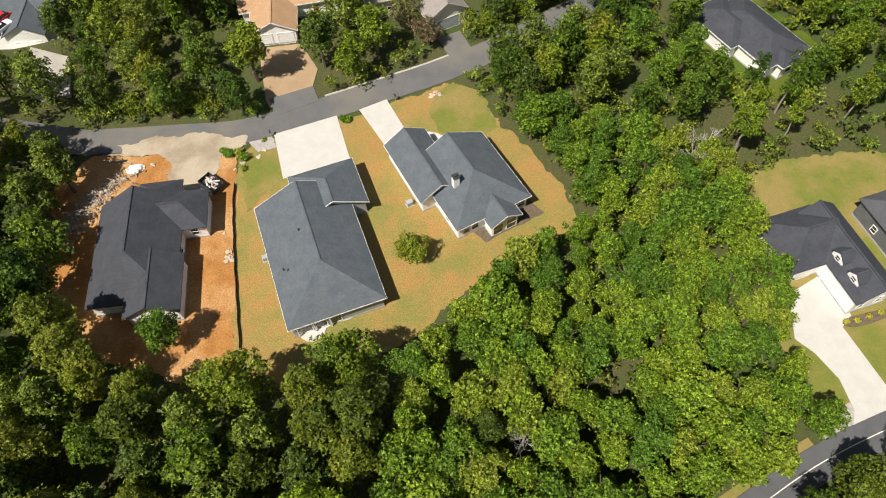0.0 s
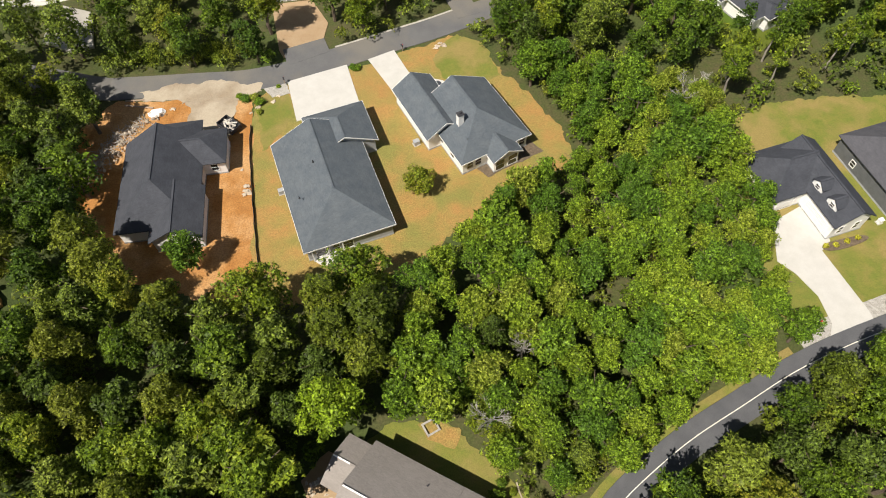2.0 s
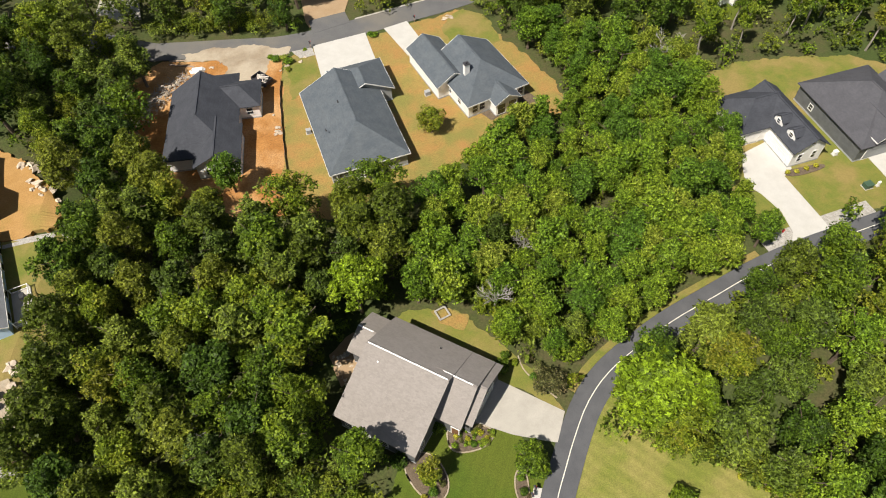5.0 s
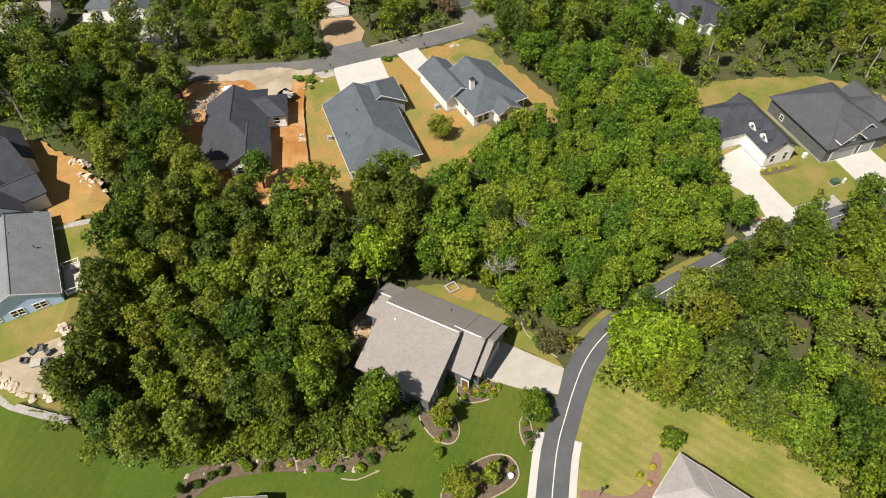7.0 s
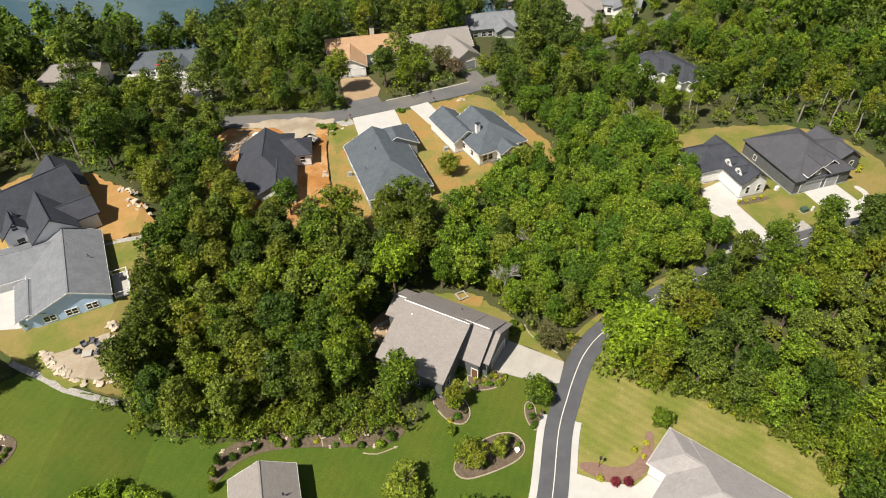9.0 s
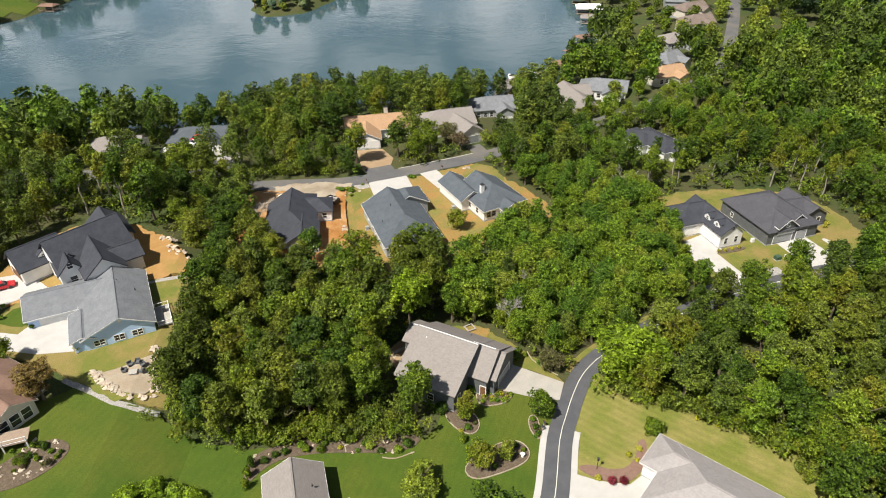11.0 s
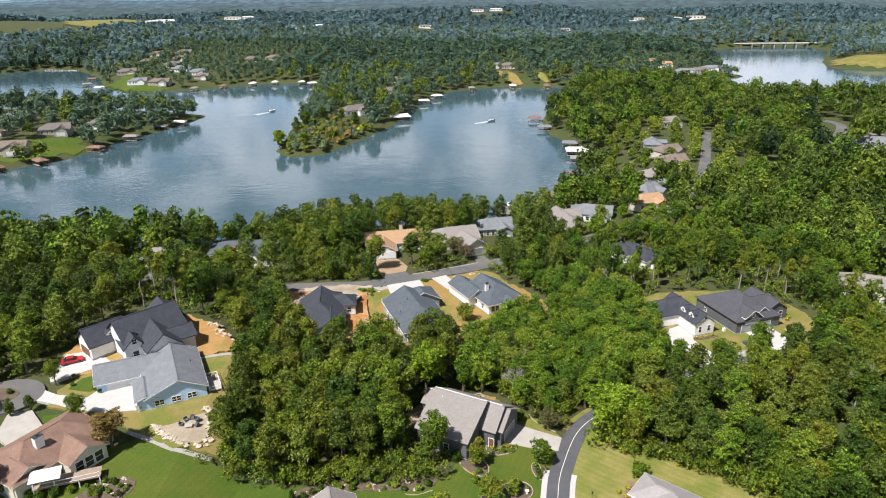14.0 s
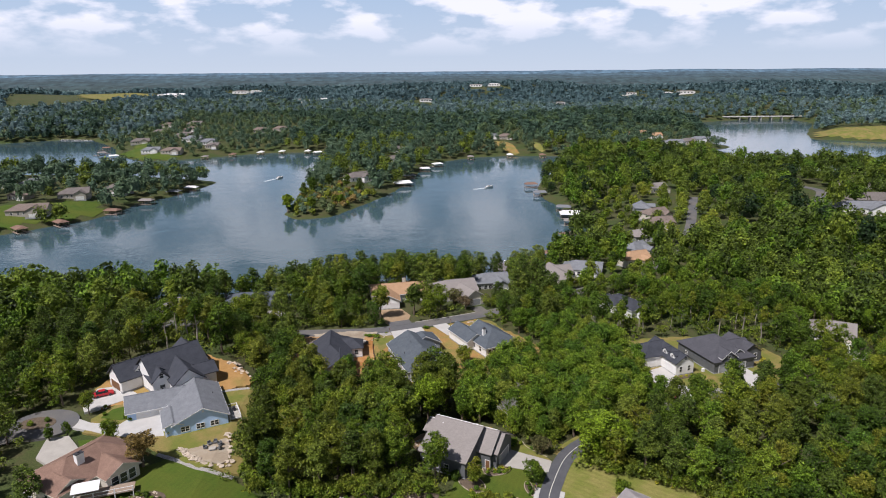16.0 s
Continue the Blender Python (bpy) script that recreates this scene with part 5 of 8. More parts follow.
# houses farther off: place, turn, length, width, roof, walls, label
FAR_HOUSES = [
    (6, 128, 10, 15, 11, M_ROOFGREY, M_SIDINGGREY, "lake house with weathered grey roof"), (34.6, 131, 104, 21, 8.5, M_ROOFTAUPE, M_SIDINGCREAM, "long tan-roofed house near the lake"),
    (46, 140.5, -18, 17, 11, M_ROOFGREY, M_WHITE, "white lake house with grey gabled roofs"), (-83.5, 104.5, 5, 19, 11, M_ROOFBLUE, M_WHITE, "white house with slate-blue gabled roof near the lake"), (-104, 92.5, 4, 16, 10, M_ROOFTAUPE, M_SIDINGCREAM, "brown-roofed house hidden in trees"),
    (107.4, 64.0, -28, 13, 10, M_ROOFTAUPE, M_SIDINGCREAM, "taupe-roofed house among trees"), (69, 147.5, 20, 13, 10, M_ROOFTAN, M_SIDINGCREAM, "tan-roofed house near the lake road"),
    (74.3, 164.5, 40, 12, 10, M_ROOFGREY, M_WHITE, "white house with steep grey roof"), (86, 190.5, 15, 15, 11, M_ROOFTAUPE, M_SIDINGGREY, "grey-roofed house by the lake road"),
    (101.3, 216, 12, 14, 11, M_ROOFUMBER, M_SIDINGCREAM, "brown-roofed house by the lake road"), (106.3, 241, 25, 15, 11, M_ROOFUMBER, M_SIDINGCREAM, "brown-roofed house by the lake road"),
    (105.4, 262, 80, 13, 10, M_ROOFGREY, M_SIDINGGREY, "grey-roofed lake house among trees"), (132, 322, 20, 14, 11, M_ROOFTAUPE, M_SIDINGCREAM, "taupe-roofed house in the woods"),
    (229, 250, -8, 30, 13, M_ROOFGREY, M_WHITE, "long white house with grey roof"),
    (249, 275, -8, 30, 15, M_ROOFDRAB, M_SIDINGSHADED, "long tan-roofed house in woods"),
    (274, 334, 10, 16, 12, M_ROOFDRAB, M_SIDINGSHADED, "taupe-roofed house in the woods"),
    (296, 378, 20, 16, 11, M_ROOFUMBER, M_SIDINGSHADED, "brown-roofed house in the woods"),
    (-81, 390, 35, 20, 13, M_ROOFDRAB, M_WHITE, "large white house on the wooded point"),
    (-62, 500, 10, 15, 11, M_ROOFDRAB, M_WHITE, "white house on the wooded point"),
    (-60, 566, 15, 15, 11, M_ROOFDRAB, M_WHITE, "pale house above the far shore"),
    (42, 684, 10, 16, 11, M_ROOFGREY, M_WHITE, "grey house above the far shore"),
    (60, 682, 0, 18, 12, M_ROOFUMBER, M_SIDINGSHADED, "red-brown house above a cleared slope"),
    (-270, 275, 12, 24, 13, M_ROOFUMBER, M_SIDINGSHADED, "brown-roofed house on a lakeside lawn"),
    (-266, 320, 20, 20, 13, M_ROOFDRAB, M_SIDINGSHADED, "taupe-roofed house on the point"),
    (-250, 348, -15, 18, 12, M_ROOFDRAB, M_SIDINGSHADED, "taupe-roofed house on the point"),
    (-316, 361, 8, 22, 13, M_ROOFGREY, M_SIDINGSHADED, "dark-roofed house on the point"),
    (-344, 362, 12, 18, 12, M_ROOFDRAB, M_WHITE, "taupe-roofed house on the point"),
    (-298, 312, 5, 14, 10, M_ROOFUMBER, M_SIDINGSHADED, "small brown-roofed house on the point"),
    (-372, 400, 15, 18, 12, M_ROOFDRAB, M_SIDINGSHADED, "taupe-roofed house on the point"),
    (-461, 848, 8, 22, 14, M_ROOFDRAB, M_SIDINGSHADED, "taupe-roofed house across the lake"),
    (-412, 846, -6, 22, 14, M_ROOFUMBER, M_SIDINGSHADED, "brown-roofed house across the lake"),
    (-379, 858, 0, 22, 14, M_ROOFDRAB, M_SIDINGSHADED, "taupe-roofed house across the lake"),
    (-477, 822, 14, 20, 13, M_ROOFUMBER, M_SIDINGSHADED, "brown-roofed house across the lake"),
    (-383, 683, 18, 22, 13, M_ROOFDRAB, M_SIDINGSHADED, "taupe-roofed house across the lake"),
    (-334, 600, 8, 20, 12, M_ROOFGREY, M_WHITE, "grey-roofed house by the far shore"),
    (-309, 594, 4, 22, 12, M_ROOFUMBER, M_SIDINGSHADED, "brown-roofed house by the far shore"),
    (-317, 680, 0, 24, 15, M_ROOFGREY, M_WHITE, "large white house across the lake"),
    (-289, 652, 10, 20, 13, M_ROOFGREY, M_WHITE, "white house across the lake"),
    (-345, 726, -12, 22, 14, M_ROOFDRAB, M_SIDINGSHADED, "taupe-roofed house across the lake"),
    (-264, 786, 6, 22, 13, M_ROOFUMBER, M_SIDINGSHADED, "brown-roofed house across the lake"),
    (-240, 804, -8, 22, 13, M_ROOFUMBER, M_SIDINGSHADED, "brown-roofed house across the lake"),
    (-392, 766, 10, 22, 13, M_ROOFDRAB, M_SIDINGSHADED, "taupe-roofed house across the lake"),
    (-432, 800, -10, 20, 13, M_ROOFDRAB, M_WHITE, "pale house across the lake"),
    (-360, 790, 5, 20, 13, M_ROOFUMBER, M_SIDINGSHADED, "brown-roofed house across the lake"),
    (-276, 628, 0, 16, 11, M_ROOFDRAB, M_SIDINGSHADED, "taupe-roofed house across the lake"),
    (-540, 1012, 0, 26, 15, M_ROOFUMBER, M_SIDINGSHADED, "brown-roofed house across the lake"),
    (219, 692, 5, 28, 17, M_ROOFTAN, M_WHITE, "large house with tan-pink roof"),
    (234, 674, 5, 24, 14, M_ROOFTAN, M_WHITE, "house with tan-pink roof"),
    (222, 616, 8, 18, 12, M_ROOFGREY, M_WHITE, "grey-roofed house on the small point"),
    (247, 634, 0, 22, 13, M_ROOFGREY, M_WHITE, "white house on the small point"),
    (267, 646, -6, 18, 12, M_ROOFDRAB, M_SIDINGSHADED, "taupe-roofed house on the small point"),
    (284, 660, 4, 18, 12, M_ROOFGREY, M_WHITE, "grey-roofed house on the small point"),
]


def far_house(x, y, ang, L, W, roof, wall, label):
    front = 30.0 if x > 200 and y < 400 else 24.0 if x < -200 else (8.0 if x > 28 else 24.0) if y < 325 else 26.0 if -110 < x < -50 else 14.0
    z = h1(x, y)
    h = house("house", x, y, label, z)
    a = Wing(h, x, y, ang, L, W, z + 3.4, 0.5, "hg", roof, wall, z0=z - 0.5)
    r = Matrix.Rotation(radians(ang), 2)
    q = Vector((x, y)) + r @ Vector((L * 0.22, -W * 0.38))
    b = Wing(h, q.x, q.y, ang + 90, W * 0.85, L * 0.42, z + 3.4, 0.55, "gg", roof, wall, z0=z - 0.5)
    for k in (-0.34, -0.18, -0.05):
        window(a, "-y", L * k, z + 1.0, 1.2, 1.5)
    garage_door(b, "-x", 0, min(4.6, L * 0.3))
    FOOT.append([tuple(Vector((x, y)) + r @ Vector(v)) for v in ((-L / 2, -W * 0.9), (L / 2, -W * 0.9), (L / 2, W / 2), (-L / 2, W / 2))])
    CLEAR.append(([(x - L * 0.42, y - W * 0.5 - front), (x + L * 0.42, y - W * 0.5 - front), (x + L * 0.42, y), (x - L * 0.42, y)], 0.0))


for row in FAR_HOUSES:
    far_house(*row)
# ---- trees ----
CUBE = []
for ax in range(3):
    for sg in (-1, 1):
        for iu in (-1, 0):
            for iv in (-1, 0):
                q = []
                for du, dv in ((0, 0), (1, 0), (1, 1), (0, 1)):
                    p = [0.0, 0.0, 0.0]
                    p[ax], p[(ax + 1) % 3], p[(ax + 2) % 3] = sg, iu + du, iv + dv
                    q.append(p)
                CUBE.append(q if sg > 0 else q[::-1])
CUBE = np.array(CUBE, float)
CUBE /= np.linalg.norm(CUBE, axis=2, keepdims=True)


def cube_sphere(k):
    """Unit sphere of 6 k k four-cornered faces."""
    u = np.linspace(-1, 1, k + 1)
    out = []
    for ax in range(3):
        for sg in (-1, 1):
            for i in range(k):
                for j in range(k):
                    q = []
                    for a, b in ((i, j), (i + 1, j), (i + 1, j + 1), (i, j + 1)):
                        p = [0.0, 0.0, 0.0]
                        p[ax], p[(ax + 1) % 3], p[(ax + 2) % 3] = sg, math.tan(u[a] * 0.785), math.tan(u[b] * 0.785)
                        q.append(p)
                    out.append(q if sg > 0 else q[::-1])
    s = np.array(out, float)
    return s / np.linalg.norm(s, axis=2, keepdims=True)


def lumpy(k, seed, depth=0.32, freq=2.2):
    """A crown's mass with rounded lumps."""
    s = cube_sphere(k)
    flat = s.reshape(-1, 3)
    d = np.array([1 + depth * (noise.noise(Vector(p) * freq + Vector((seed * 7.7, 0, 0))) + 0.6 * noise.noise(Vector(p) * freq * 2.3 + Vector((0, seed * 3.1, 0)))) for p in flat])
    return (flat * d[:, None]).reshape(s.shape)


def unit(v):
    return v / np.maximum(np.linalg.norm(v, axis=-1, keepdims=True), 1e-9)


def leaf_tris(rng, pos, nrm, size):
    """Pointed leaf sprays at the places given: (n, 3, 3) corners."""
    k = len(pos)
    t = unit(np.cross(nrm, rng.normal(size=(k, 3))))
    b = np.cross(nrm, t)
    s = size * rng.uniform(0.6, 1.4, (k, 1))
    w = s * rng.uniform(0.35, 0.6, (k, 1))
    j = rng.uniform(-0.35, 0.35, (k, 1))
    return np.stack([pos - t * s * 0.45 + b * w, pos - t * s * 0.45 - b * w, pos + t * s * 0.75 + b * w * j - nrm * s * 0.15], 1)


def tris(q):
    """Four-cornered faces cut into triangles."""
    return np.concatenate([q[:, [0, 1, 2]], q[:, [0, 2, 3]]])


def crown_tris(rng, R, z0, z1, lobes, leaves, size, core=0.0, spread=0.72, tilt=0.5, rmin=0.2, rmax=0.42, per=5, taper=0.0):
    """A crown between two heights: lobes of uneven size, on them flat sprays of a few leaves each: (n, 3, 3) corners."""
    zc, hh = (z0 + z1) / 2, (z1 - z0) / 2
    c = unit(rng.normal(size=(lobes, 3)) + [0, 0, 0.25]) * rng.uniform(0.4, 1.0, (lobes, 1))
    c[0] = (0, 0, 0.8)
    r = R * rng.uniform(rmin, rmax, lobes) * (1 - 0.5 * taper * (c[:, 2] + 1) / 2)
    narrow = 1 - taper * (c[:, 2] + 1) / 2
    C = np.stack([c[:, 0] * R * spread * narrow, c[:, 1] * R * spread * narrow, zc + c[:, 2] * (hh - r * 0.7).clip(0.1)], 1)
    w = r ** 2 / np.sum(r ** 2)
    sprays = max(4, leaves // per)
    pick = rng.choice(lobes, int(sprays * 1.8), p=w)
    d = unit(rng.normal(size=(len(pick), 3)) + [0, 0, 0.3])
    pos = C[pick] + d * (r[pick] * rng.uniform(0.7, 1.25, len(pick)))[:, None] * [1, 1, 0.9]
    deep = np.min(np.linalg.norm(pos[:, None] - C[None], axis=2) / r[None], axis=1)
    ok = np.where(deep > 0.6)[0][:sprays]
    pos, d = pos[ok], d[ok]
    nrm = unit(d * 0.8 + rng.normal(size=d.shape) * tilt + [-0.08, -0.1, 0.5])
    # leaves fan out over each spray and droop at its rim
    n = len(pos)
    t = unit(np.cross(nrm, rng.normal(size=(n, 3))))
    b = np.cross(nrm, t)
    ang, rad = rng.uniform(0, 6.283, (n, per, 1)), np.sqrt(rng.uniform(0, 1, (n, per, 1))) * size * 1.55
    P = pos[:, None] + t[:, None] * np.cos(ang) * rad + b[:, None] * np.sin(ang) * rad - nrm[:, None] * rad ** 2 / size * 0.18
    N = unit(nrm[:, None] + rng.normal(size=(n, per, 3)) * 0.28)
    out = [leaf_tris(rng, P.reshape(-1, 3), N.reshape(-1, 3), size)]
    if core:
        out.append(tris(CUBE * [R * core, R * core, hh * 0.72] + [0, 0, zc]))
    return np.concatenate(out)


def leaf_mesh(name, corners, material):
    n = len(corners)
    return np_mesh(name, corners.reshape(-1, 3), np.arange(3 * n).reshape(n, 3), material)


def limb(bm, a, b, r0, r1, sides=6):
    a, b = Vector(a), Vector(b)
    d = (b - a).normalized()
    u = d.orthogonal().normalized()
    v = d.cross(u)
    ra = [bm.verts.new(a + (u * math.cos(t) + v * math.sin(t)) * r0) for t in np.linspace(0, 2 * math.pi, sides, endpoint=False)]
    rb = [bm.verts.new(b + (u * math.cos(t) + v * math.sin(t)) * r1) for t in np.linspace(0, 2 * math.pi, sides, endpoint=False)]
    for i in range(sides):
        bm.faces.new((ra[i], ra[(i + 1) % sides], rb[(i + 1) % sides], rb[i]))
    bm.faces.new(rb)


def trunk_mesh(seed, height, R, z0, r=0.22):
    rng = random.Random(seed)
    bm = bmesh.new()
    p, k = Vector((0, 0, -0.4)), 4
    pts = [p]
    for i in range(1, k + 1):
        pts.append(Vector((rng.uniform(-0.25, 0.25), rng.uniform(-0.25, 0.25), height * 0.8 * i / k)))
    for i in range(k):
        limb(bm, pts[i], pts[i + 1], r * (1.25 - 0.26 * i), r * (1.25 - 0.26 * (i + 1)))
    for i in range(5):
        a = pts[2 + i % 2].lerp(pts[3 + i % 2], 0.3)
        t = i * 1.256 + rng.uniform(-0.4, 0.4)
        limb(bm, a, a + Vector((math.cos(t) * R * 0.62, math.sin(t) * R * 0.62, height * rng.uniform(0.12, 0.22))), r * 0.42, r * 0.1, 5)
    me = bpy.data.meshes.new("trunk")
    bm.to_mesh(me)
    bm.free()
    return me


TREE_KIND = {}
BASE_H, BASE_R = 12.0, 3.7


def tree_variant(key, seed, leafm, barkm=None, R=BASE_R, H=BASE_H, z0=2.4, lobes=22, leaves=3300, size=0.36, spread=0.72, tilt=0.4, taper=0.0, rmin=0.2, rmax=0.42):
    rng = np.random.default_rng(seed)
    crown = leaf_mesh("crown", crown_tris(rng, R, z0, H, lobes, leaves, size, spread=spread, tilt=tilt, taper=taper, rmin=rmin, rmax=rmax), leafm)
    trunk = trunk_mesh(seed, H, R, z0)
    trunk.materials.append(barkm or M_BARK)
    TREE_KIND[key] = [crown, trunk, None]


def pine_variant(key, seed, H=16.0):
    rng = np.random.default_rng(seed)
    qs = []
    for i in range(16):
        z = H * (0.5 + 0.5 * i / 16)
        R = 2.5 * (1.05 - i / 16) + 0.4
        for t in rng.uniform(0, 6.28, 6):
            n = 16
            rr = rng.uniform(0.25, 1.0, n) * R
            pos = np.stack([np.cos(t) * rr + rng.normal(size=n) * 0.22, np.sin(t) * rr + rng.normal(size=n) * 0.22, z + rng.normal(size=n) * 0.18 - rr * 0.12], 1)
            qs.append(leaf_tris(rng, pos, unit(rng.normal(size=(n, 3)) * 0.6 + [0, 0, 0.9]), 0.5))
    crown = leaf_mesh("crown", np.concatenate(qs), M_PINE)
    trunk = trunk_mesh(seed, H * 1.18, 0.8, 6, 0.2)
    trunk.materials.append(M_PALEBARK)
    TREE_KIND[key] = [crown, trunk, None]


for i in range(6):
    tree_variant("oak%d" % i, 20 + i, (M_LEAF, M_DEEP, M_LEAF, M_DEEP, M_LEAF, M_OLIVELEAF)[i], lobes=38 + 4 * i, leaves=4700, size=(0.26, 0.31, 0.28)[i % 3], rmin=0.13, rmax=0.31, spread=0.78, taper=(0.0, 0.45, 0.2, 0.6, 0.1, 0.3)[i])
for i in range(5):
    tree_variant("young%d" % i, 30 + i, M_LEAFB, H=9.0, R=3.4, z0=1.6, lobes=40 + 2 * i, leaves=4300, size=(0.23, 0.27)[i % 2], tilt=0.6, rmin=0.12, rmax=0.29, spread=0.78, taper=(0.0, 0.3, 0.55, 0.1, 0.4)[i])
for i in range(4):
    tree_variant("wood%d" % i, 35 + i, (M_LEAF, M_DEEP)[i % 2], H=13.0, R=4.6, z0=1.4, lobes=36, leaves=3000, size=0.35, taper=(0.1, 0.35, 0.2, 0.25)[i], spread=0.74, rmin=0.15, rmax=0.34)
for i in range(3):
    tree_variant("tall%d" % i, 40 + i, M_LEAF, M_PALEBARK, R=2.7, H=15.0, z0=5.5, lobes=22, leaves=2000, size=0.33, rmin=0.15, rmax=0.34)
tree_variant("lime0", 60, M_LIME, lobes=40, leaves=6400, size=0.33, tilt=0.5, rmin=0.14, rmax=0.31, spread=0.78)
tree_variant("lime1", 61, M_LIME, lobes=38, leaves=5600, size=0.32, tilt=0.6, rmin=0.14, rmax=0.31, spread=0.78)
tree_variant("rust0", 63, M_RUST, lobes=34, leaves=4600, size=0.27, rmin=0.14, rmax=0.32)
tree_variant("pink0", 64, M_PINK, R=3.0, H=5.4, z0=0.9, lobes=20, leaves=2400, size=0.26)
tree_variant("small0", 65, M_LEAF, R=2.2, H=4.6, z0=0.5, lobes=30, leaves=3200, size=0.19, rmin=0.15, rmax=0.32)
tree_variant("small1", 66, M_LEAF, R=1.8, H=5.4, z0=0.4, lobes=30, leaves=3200, size=0.18, rmin=0.15, rmax=0.32)
tree_variant("small2", 67, M_OLIVE, R=2.2, H=4.6, z0=0.3, lobes=30, leaves=3200, size=0.2, rmin=0.14, rmax=0.3)
for i in range(3):
    pine_variant("pine%d" % i, 70 + i)

NAMES = {"oak": ("broadleaf_tree", "dense green broadleaf tree in full leaf", "trees of the woods"), "young": ("young_tree", "light green young broadleaf tree in a thicket", "young trees"), "wood": ("forest_tree", "tall dark green broadleaf tree in full leaf", "forest trees"), "tall": ("tall_tree", "tall slender green tree with pale trunk", "tall trees"), "lime": ("bright_tree", "broad tree with bright yellow-green leaves", ""),
         "rust": ("russet_tree", "broadleaf tree turning russet brown", ""), "pink": ("flowering_tree", "rounded tree with dusky pink blossom", ""), "small": ("garden_tree", "small rounded garden tree", ""), "pine": ("pine_tree", "tall pine with bare pale trunk", "pines")}


def plant(key, x, y, height=None, width=1.0, z=None, label="", turn=None):
    """One tree; those of a kind share their meshes."""
    crown, trunk, first = TREE_KIND[key]
    H = {"pink": 5.4, "small": 5.4 if key == "small1" else 4.6, "pine": 16.0, "tall": 15.0, "young": 9.0, "wood": 13.0}.get(key.rstrip("0123456789"), BASE_H)
    s = (height or H) / H
    m = pose(x, y, h1(x, y) if z is None else z, 0, 0, random.uniform(0, 360) if turn is None else turn) @ Matrix.Diagonal((width * s, width * s, s, 1))
    if first is None:
        name, lab, group = NAMES[key.rstrip("0123456789")]
        e = new(name)
        e.empty_display_size = 0.5
        for nm, me in (("trunk", trunk), ("crown", crown)):
            p = new(nm, me)
            p.parent = e
        tagged(e, label or lab, "tree", group)
        e.matrix_basis = m
        TREE_KIND[key][2] = e
        return e
    t = first.copy()
    scene.collection.objects.link(t)
    for c in first.children:
        k = c.copy()
        scene.collection.objects.link(k)
        k.parent = t
    t.matrix_basis = m
    if label:
        t["label"] = label
    return t


# single trees that stand out: kind, x, y, height, width
PLACED = [
    ("oak1", 13.0, 7.4, 8.0, 0.9), ("oak3", 3.4, 22.0, 10.5, 0.8), ("lime0", 21.2, -2.4, 12.5, 1.55), ("lime1", 26.4, -2.6, 10.5, 1.0), ("lime1", -15.6, 12.6, 14.0, 1.0), ("oak1", -22.4, 86.6, 12, 1.25), ("oak2", -33.5, 83.5, 12, 1.25),
    ("pink0", -8.6, 96.4, 6.0, 1.1), ("pink0", -4.6, 91.4, 5.2, 0.95), ("pink0", 9.4, 0.7, 4.2, 1.0), ("rust0", -73.2, -8.4, 8.0, 1.75), ("oak2", -83.4, -0.6, 6.2, 1.35),
    ("small0", -6.2, 47.9, 5.4, 1.05), ("small1", -5.8, -10.6, 6.4, 0.95), ("small0", 6.4, -9.2, 4.8, 1.2), ("small0", -3.6, -19.2, 5.0, 1.1), ("small2", 0.4, -17.6, 3.6, 0.95), ("small2", -12.4, -23.6, 4.8, 1.6),
    ("young3", -37.4, 35.0, 8.6, 0.95), ("lime0", 62, 148, 9.0, 0.9), ("lime1", 55, 128, 8.0, 0.9), ("oak0", -94.6, 11.6, 6.5, 1.1), ("small1", -97.6, 0.6, 4.0, 1.0), ("small0", -94.9, 2.8, 3.4, 0.8),
]
placed_xy = []
for key, x, y, hgt, wid in PLACED:
    plant(key, x, y, hgt, wid)
    placed_xy.append((x, y, 3.0))

# the lakeside band and the rest of the near woods, by regions: outline, spacing, height range, kinds
OAKS = ["oak%d" % i for i in range(6)]
YOUNG = ["young%d" % i for i in range(5)]
WOOD = ["wood%d" % i for i in range(4)]
TALLS = ["tall0", "tall1", "tall2"]


def clear_of(x, y, margin):
    """Which of the points keep off the lots, houses, roads and water."""
    ok = water_dist(x, y) < -3.0
    for poly, gap in CLEAR:
        ok &= poly_dist(x, y, poly) < -gap - margin * 0.5
    for poly in FOOT:
        ok &= poly_dist(x, y, poly) < -margin
    for line, half in ((ROAD_S, 2.4), (ROAD_N, 2.5)):
        for p in line:
            ok &= np.hypot(x - p.x, y - p.y) > half + margin * 0.55 + (1.2 if p.y > 112 else 0.0)
    return ok


def scatter(poly, gap, seed, margin=1.6, taken=()):
    """Points at least `gap` apart within an outline, clear of what is built."""
    rng = np.random.default_rng(seed)
    P = np.array([p[:2] for p in poly], float)
    lo, hi = P.min(0), P.max(0)
    n = int((hi[0] - lo[0]) * (hi[1] - lo[1]) / gap ** 2 * 5)
    c = rng.uniform(lo, hi, (n, 2))
    c = c[poly_dist(c[:, 0], c[:, 1], poly) > 0]
    c = c[clear_of(c[:, 0], c[:, 1], margin)]
    grid, out = {}, []
    for x, y, r in taken:
        grid.setdefault((int(x // gap), int(y // gap)), []).append((x, y))
    for x, y in c:
        i, j = int(x // gap), int(y // gap)
        if all((x - a) ** 2 + (y - b) ** 2 > gap * gap for di in (-1, 0, 1) for dj in (-1, 0, 1) for a, b in grid.get((i + di, j + dj), ())):
            grid.setdefault((i, j), []).append((x, y))
            out.append((x, y))
    return out


